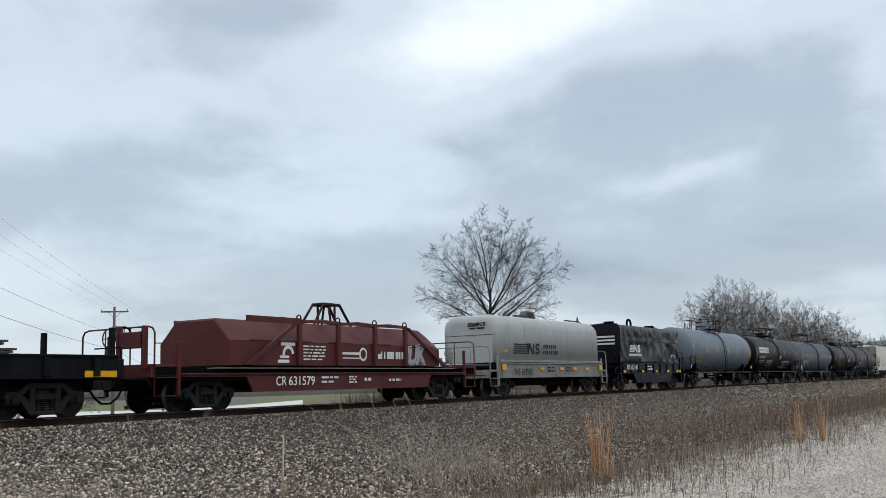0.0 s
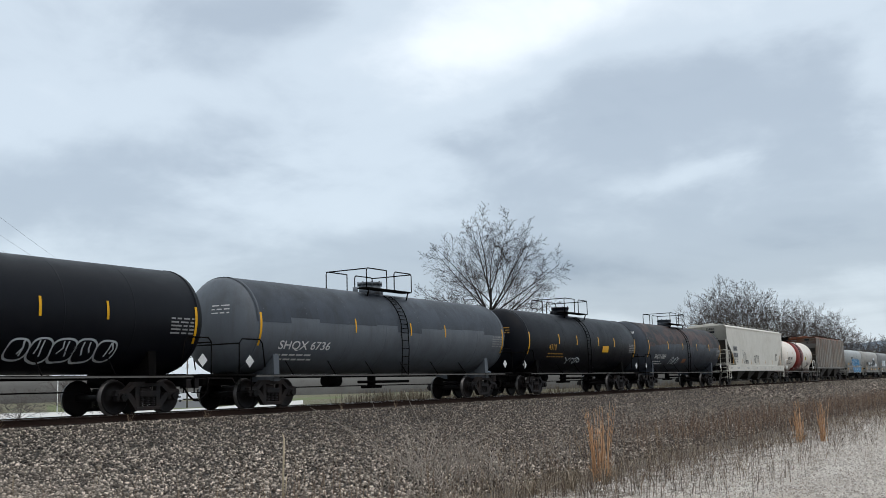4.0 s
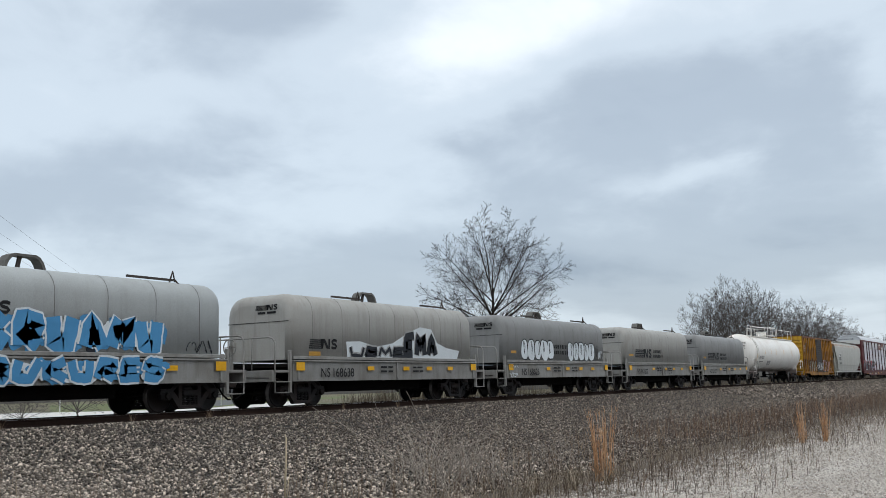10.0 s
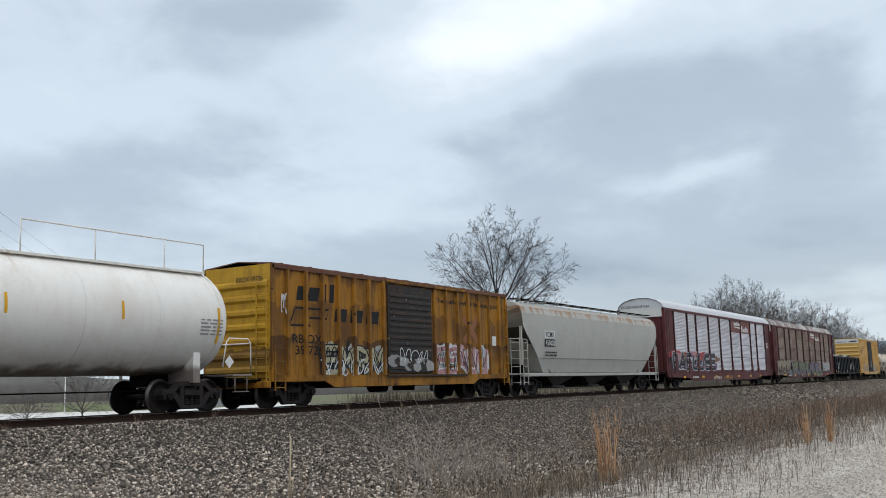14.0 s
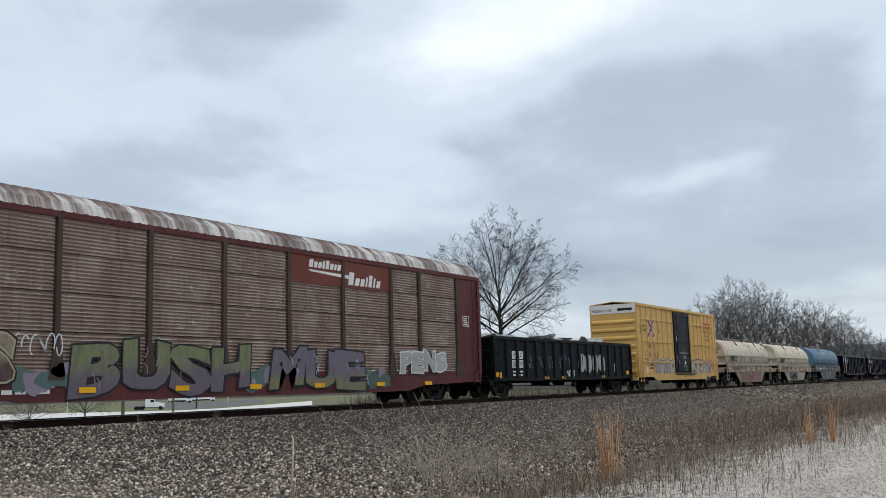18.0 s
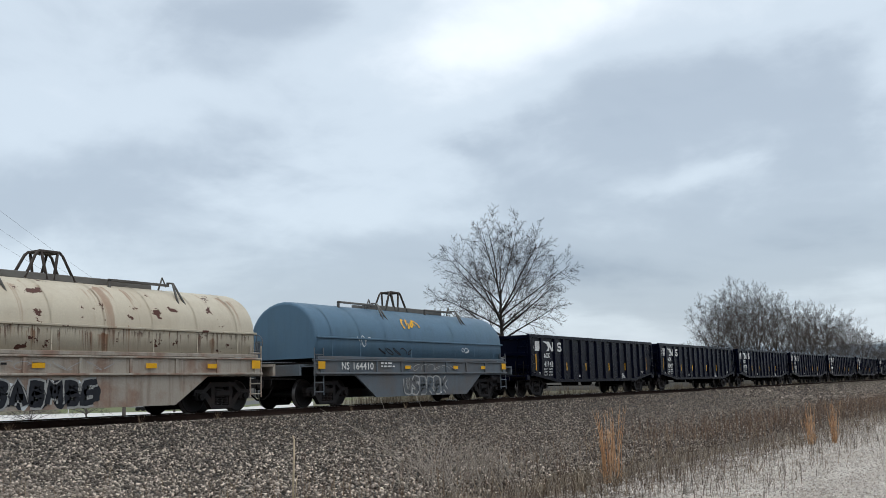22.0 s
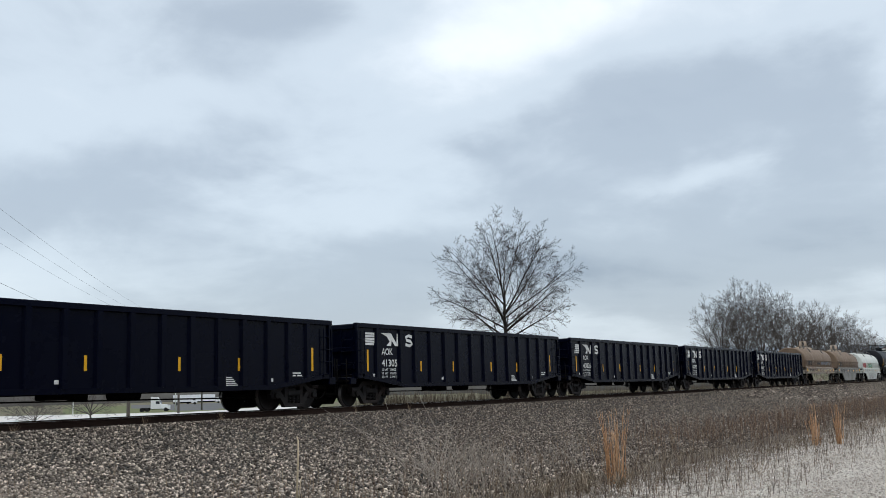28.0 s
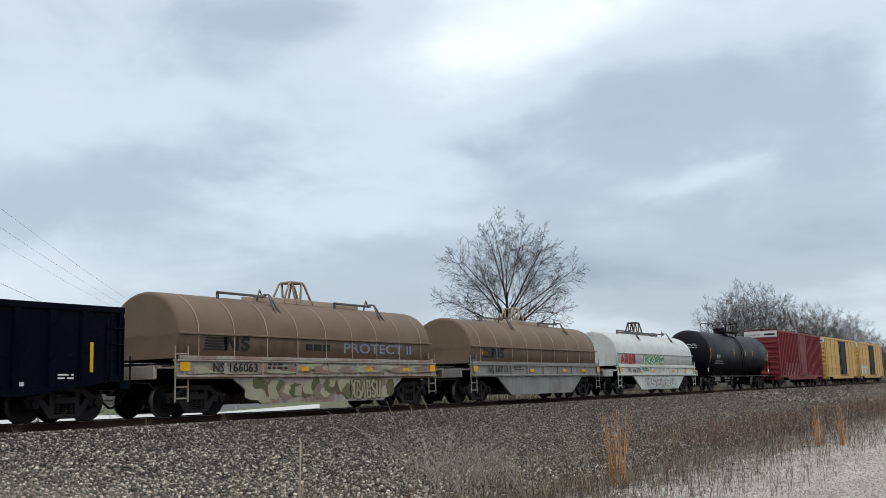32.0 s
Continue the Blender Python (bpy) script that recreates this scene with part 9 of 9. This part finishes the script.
def bramble(x, y, high, width, seed, n=22):
    """Arching bare canes from one root."""
    r = random.Random(seed)
    s = Shape()
    z = ground_z(x, y) - 0.03
    for _ in range(n):
        a = r.uniform(0, 6.283)
        h, q = high * r.uniform(0.4, 1.0), width * r.uniform(0.1, 1.0)
        sx, sy = r.uniform(-0.45, 0.45), r.uniform(-0.45, 0.45)
        pts = []
        for j in range(6):
            f = j / 5
            pts.append((x + sx + math.cos(a) * q * f ** 1.7 + r.uniform(-0.03, 0.03), y + sy + math.sin(a) * q * f ** 1.7 + r.uniform(-0.03, 0.03), z + h * (f - 0.25 * f ** 3 * r.random())))
        s.tube(pts, [0.009, 0.0085, 0.0075, 0.006, 0.005, 0.003], 3, caps=False)
        for _k in range(r.randint(2, 5)):
            j = r.randint(2, 4)
            b = r.uniform(0, 6.283)
            p, k = pts[j], r.uniform(0.08, 0.28)
            s.tube([p, (p[0] + math.cos(b) * k * 0.6, p[1] + math.sin(b) * k * 0.6, p[2] + k * 0.8)], [0.0035, 0.0015], 3, caps=False)
    return thing("dead_bramble", s, twig_grey, "tangle of bare grey canes on the bank", "shrub", "dead brambles")


bramble(14.6, 9.2, 1.3, 1.5, 51, 26)
bramble(13.0, 8.6, 1.05, 1.1, 52, 22)
bramble(12.3, 7.7, 0.75, 0.7, 55, 22)
bramble(13.5, 7.3, 0.7, 0.6, 56, 24)
bramble(14.2, 8.1, 0.85, 0.7, 57, 24)
bramble(15.8, 9.0, 0.8, 0.6, 53, 20)
bramble(17.5, 8.2, 0.7, 0.5, 54, 18)
long_cane = Shape().tube([(13.9, 9.1, 0.0), (13.2, 9.3, 0.55), (12.3, 9.5, 1.05), (11.9, 9.6, 1.25)], [0.009, 0.008, 0.006, 0.003], 4).tube([(13.2, 9.3, 0.55), (13.3, 9.3, 0.95), (13.05, 9.3, 1.4)], [0.006, 0.005, 0.002], 4).tube([(14.4, 9.1, 0.2), (14.6, 9.3, 0.8), (14.2, 9.4, 1.45)], [0.007, 0.006, 0.003], 4)
thing("bare_cane", long_cane, twig_grey, "long bare grey canes leaning over the bank", "shrub")
for k, (x, y) in enumerate([(13.9, 20.15), (17.6, 20.1), (20.3, 20.05), (26.6, 20.1), (29.5, 19.9)]):
    r = random.Random(60 + k)
    s = Shape()
    for _ in range(16):
        a, q = r.uniform(0, 6.283), r.uniform(0.02, 0.16)
        s.tube([(x, y, 0.76), (x + math.cos(a) * q, y + math.sin(a) * q, 0.78 + r.uniform(0.12, 0.32))], [0.004, 0.002], 3, caps=False)
    thing("weed_tuft", s, weed_mat, "small dead weed tuft at the foot of the rail", "weed", "weed tufts by the rail")


# ---- beyond the track ----
def patch(name, edges, material, label, category, lift=0.05, n=30, m=40):
    """A ground patch between two lines given as (heading, near distance, far distance)."""
    v = []
    for i in range(n + 1):
        u = i / n * (len(edges) - 1)
        k = min(int(u), len(edges) - 2)
        a, b = edges[k], edges[k + 1]
        yaw, d0, d1 = [p + (q - p) * (u - k) for p, q in zip(a, b)]
        for j in range(m + 1):
            d = d0 + (d1 - d0) * j / m
            x, y = d * math.sin(radians(yaw)), d * math.cos(radians(yaw))
            v.append((x, y, ground_z(x, y) + lift))
    f = [(i * (m + 1) + j, i * (m + 1) + j + 1, (i + 1) * (m + 1) + j + 1, (i + 1) * (m + 1) + j) for i in range(n) for j in range(m)]
    return thing(name, Shape().add(v, f, True), material, label, category, kind="structure")


concrete = surface("pale_concrete", (0.66, 0.635, 0.60), 0.9, 0.0, (0.52, 0.49, 0.45), 0.5, scale=0.15, grain=6)
meadow = surface("spring_turf", (0.115, 0.135, 0.055), 0.95, 0.0, (0.15, 0.13, 0.07), 0.6, scale=0.12, grain=8)
asphalt = surface("worn_asphalt", (0.105, 0.105, 0.105), 0.9, 0.0, (0.15, 0.145, 0.14), 0.5, scale=0.1, grain=6)
patch("road", [(20, 48, 230), (34.4, 48, 216), (37.5, 55, 206), (41, 70, 177), (43.4, 90, 164), (45.6, 120, 175), (50.7, 170, 300)], concrete, "pale concrete road beyond the track", "road")
patch("road", [(40.5, 300, 440), (43.2, 205, 420), (45.0, 190, 420), (48, 300, 450)], asphalt, "grey asphalt parking lot beyond the field", "road", 0.03)
patch("meadow", [(37, 212, 420), (41, 178, 430), (43.4, 166, 330), (45, 176, 330), (50, 290, 420), (53, 330, 430)], meadow, "green spring turf between road and lot", "grass", 0.025)
tall = island_material("tall_dead_grass", [(0.0, (0.06, 0.047, 0.035)), (0.6, (0.115, 0.092, 0.068)), (1.0, (0.19, 0.155, 0.11))])
thing("tall_grass", blades(10500, along(50, 330, 33.0, 39.0, 1.5), (0.9, 1.75), (0.012, 0.03), 81, 0.15, 2), tall, "strip of tall dead grass behind the track", "grass", kind="stuff")


def ridge(name, yaw0, yaw1, dist, high, material, label, seed, n=90, rough=0.35):
    v = []
    for i in range(n + 1):
        yaw = yaw0 + (yaw1 - yaw0) * i / n
        x, y = dist * math.sin(radians(yaw)), dist * math.cos(radians(yaw))
        h = high * (1 + rough * noise.noise((i * 0.06, seed, 0)) + 0.14 * noise.noise((i * 0.7, seed, 2)))
        k = 1.06
        v += [(x, y, -3), (x, y, -1.6 + h * 0.6), (x * 1.02, y * 1.02, -1.6 + h), (x * k, y * k, -3)]
    f = [(i * 4 + j, i * 4 + j + 1, (i + 1) * 4 + j + 1, (i + 1) * 4 + j) for i in range(n) for j in range(3)]
    return thing(name, Shape().add(v, f, True), material, label, "woods", kind="structure")


# distance haze is mixed into the ridge and woods colours
ridge_mat = surface("hazy_wooded_ridge", (0.23, 0.275, 0.32), 1.0, 0.0, (0.19, 0.23, 0.27), 0.5, scale=0.02, bump=0)
wood_mat = surface("hazy_bare_woods", (0.125, 0.12, 0.112), 1.0, 0.0, (0.085, 0.08, 0.074), 0.6, scale=0.08, bump=0)
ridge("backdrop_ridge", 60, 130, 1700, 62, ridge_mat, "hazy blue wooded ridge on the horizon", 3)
# never in view: added so that glossy black cars mirror something dark
ridge("backdrop_woods", 125, 325, 95, 20, wood_mat, "unseen woods added behind the lot for dark reflections", 11, 120)
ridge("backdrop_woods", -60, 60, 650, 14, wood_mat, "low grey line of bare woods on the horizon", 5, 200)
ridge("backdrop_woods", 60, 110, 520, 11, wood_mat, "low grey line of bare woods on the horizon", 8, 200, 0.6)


def spot(yaw, dist):
    return dist * math.sin(radians(yaw)), dist * math.cos(radians(yaw))


POLES = []


def utility_pole(x, y, high, lamp=False):
    z = ground_z(x, y)
    pole = tagged(new("utility_pole"), "weathered wooden utility pole with one crossarm", "utility pole", "utility poles")
    turn = math.degrees(math.atan2(32, 36)) + 90
    pole.matrix_basis = pose(x, y, z - 0.3, 0, 0, turn)
    part("shaft", Shape().tube([(0, 0, 0), (0, 0, high + 0.3)], [0.17, 0.11], 10), pole_wood, pole)
    part("crossarm", Shape().box(-1.25, 1.25, -0.16, -0.06, high - 0.22, high - 0.08, 0.01), pole_wood, pole)
    for x0 in (-0.6, 0.6):
        part("arm_brace", Shape().tube([(x0, -0.12, high - 0.2), (0, -0.12, high - 0.75)], 0.02, 5), pole_wood, pole)
    for x0 in (-1.15, 0.0, 1.15):
        part("insulator", Shape().tube([(x0, -0.1, high - 0.08), (x0, -0.1, high + 0.12)], [0.05, 0.035], 8), mark_grey, pole)
    part("transformer", Shape().tube([(0.0, -0.35, high - 2.2), (0.0, -0.35, high - 1.45)], 0.2, 12), mark_grey, pole)
    if lamp:
        part("lamp_arm", Shape().tube([(0, 0, high - 3.2), (0.0, -0.8, high - 2.5), (0.0, -2.2, high - 2.2)], 0.03, 6), mark_grey, pole)
        part("lamp_head", Shape().box(-0.15, 0.15, -2.8, -2.1, high - 2.3, high - 2.16, 0.04), mark_grey, pole)
    POLES.append((x, y, z + high))


utility_pole(9.0, 25.2, 9.7)
utility_pole(*spot(40.35, 97), 10.3, True)
utility_pole(98.9, 106.0, 10.0)
utility_pole(135.5, 139.0, 10.0)
wire_mat = surface("grey_cable", (0.10, 0.10, 0.105), 0.6, bump=0)
for (xa, ya, za), (xb, yb, zb) in zip([(-9, 10, 11.0)] + POLES, POLES):
    ux, uy = 0.66, -0.75
    for off, drop, r in ((-1.15, 0.12, 0.005), (0.0, 0.12, 0.005), (1.15, 0.12, 0.005), (0.15, -2.6, 0.009), (0.15, -4.0, 0.013)):
        a, b = Vector((xa + ux * off, ya + uy * off, za + drop)), Vector((xb + ux * off, yb + uy * off, zb + drop))
        pts = [a.lerp(b, j / 14) - Vector((0, 0, 4 * 0.4 * (j / 14) * (1 - j / 14))) for j in range(15)]
        thing("overhead_wire", Shape().tube(pts, r, 4), wire_mat, "thin sagging overhead wire between poles", "wire", "overhead wires")


def semi_tractor(yaw, dist, turn):
    x, y = spot(yaw, dist)
    t = tagged(new("semi_tractor"), "white long-nosed semi tractor parked on the lot", "truck")
    t.matrix_basis = pose(x, y, ground_z(x, y) + 0.03, 0, 0, turn) @ Matrix.Scale(0.76, 4)
    cab = part("cab", Shape().plate([(-1.6, 0.7), (1.0, 0.7), (1.0, 1.9), (0.55, 2.9), (0.0, 3.7), (-1.6, 3.8)], -1.2, 1.2), white_vehicle, t)
    part("bonnet", Shape().plate([(1.0, 0.7), (3.1, 0.6), (3.1, 1.55), (1.0, 1.95)], -1.05, 1.05), white_vehicle, t)
    part("windscreen", Shape().plate([(1.01, 1.98), (0.60, 2.86), (0.56, 2.86), (0.97, 1.98)], -1.0, 1.0), glass_dark, cab)
    part("side_window", Shape().box(-0.35, 0.65, -1.22, 1.22, 1.95, 2.65, 0.03), glass_dark, cab)
    part("chassis", Shape().box(-4.4, 2.8, -0.5, 0.5, 0.55, 0.95), under_black, t)
    for wx in (2.2, -2.6, -3.9):
        for wy in (-1.05, 1.05):
            part("wheel", Shape().tube([(wx, wy - 0.16, 0.5), (wx, wy + 0.16, 0.5)], 0.5, 16), tyre_black, t)


def box_truck(yaw, dist, turn, long, high, label):
    x, y = spot(yaw, dist)
    t = tagged(new("box_truck"), label, "truck")
    t.matrix_basis = pose(x, y, ground_z(x, y) + 0.03, 0, 0, turn)
    part("cargo_box", Shape().box(-long, 0, -1.25, 1.25, 1.0, 1.0 + high, 0.03), white_vehicle, t)
    cab = part("cab", Shape().plate([(0.1, 0.6), (2.1, 0.6), (2.1, 1.5), (1.7, 2.4), (0.1, 2.4)], -1.05, 1.05), white_vehicle, t)
    part("window", Shape().box(0.7, 1.6, -1.07, 1.07, 1.55, 2.2, 0.02), glass_dark, cab)
    part("chassis", Shape().box(-long, 1.8, -0.5, 0.5, 0.5, 0.98), under_black, t)
    for wx in (1.3, -long + 1.2):
        for wy in (-1.0, 1.0):
            part("wheel", Shape().tube([(wx, wy - 0.14, 0.45), (wx, wy + 0.14, 0.45)], 0.45, 14), tyre_black, t)


semi_tractor(41.9, 205, -50)
box_truck(43.7, 385, -48, 6.5, 2.6, "white box truck parked on the far lot")
box_truck(45.0, 420, -46, 12.0, 2.7, "long white trailer truck parked on the far lot")
for k, (yaw, dist, high) in enumerate([(42.85, 190, 6.5), (37.5, 180, 6.5), (46.0, 230, 6.5)]):
    x, y = spot(yaw, dist)
    lp = tagged(new("lot_lamp"), "slim pale lamp post on the lot", "lamp post", "lot lamp posts")
    lp.matrix_basis = pose(x, y, ground_z(x, y))
    part("post", Shape().tube([(0, 0, 0), (0, 0, high)], 0.09, 8), mark_white, lp)
    part("lamp_head", Shape().box(-0.3, 0.3, -0.15, 0.15, high - 0.05, high + 0.1, 0.03), mark_grey, lp)


# ---- movement ----
def travel(t):
    """How far the train has run since 15 s."""
    return 19.932 * (t - 15) - 0.00761 * (t * t - 225)


def motions():
    times = [0, 4, 8, 12, 16, 20, 24, 28, 32]
    for car, centre in CARS:
        walk(car, [(t, pose(centre - travel(t), TRACK_Y, RAIL_Z)) for t in times])
    place = dict(CARS)
    for car, wheel, x in WHEELSETS:
        t_mid = 15 + place[car] / 19.8
        f0, f1 = max(0, round((t_mid - 2.4) * FPS)), min(32 * FPS, round((t_mid + 0.5) * FPS))
        turn = lambda t: pose(x, 0, WHEEL_R, 0, -math.degrees(travel(t) / WHEEL_R), 0)
        rows = [(f / FPS, turn(f / FPS)) for f in range(f0, f1 + 1)]
        if not rows:
            rows = [(0, turn(0)), (32, turn(0))]
        else:
            if f0 > 0:
                rows.insert(0, (0, rows[0][1]))
            if f1 < 32 * FPS:
                rows.append((32, rows[-1][1]))
        walk(wheel, rows)


motions()
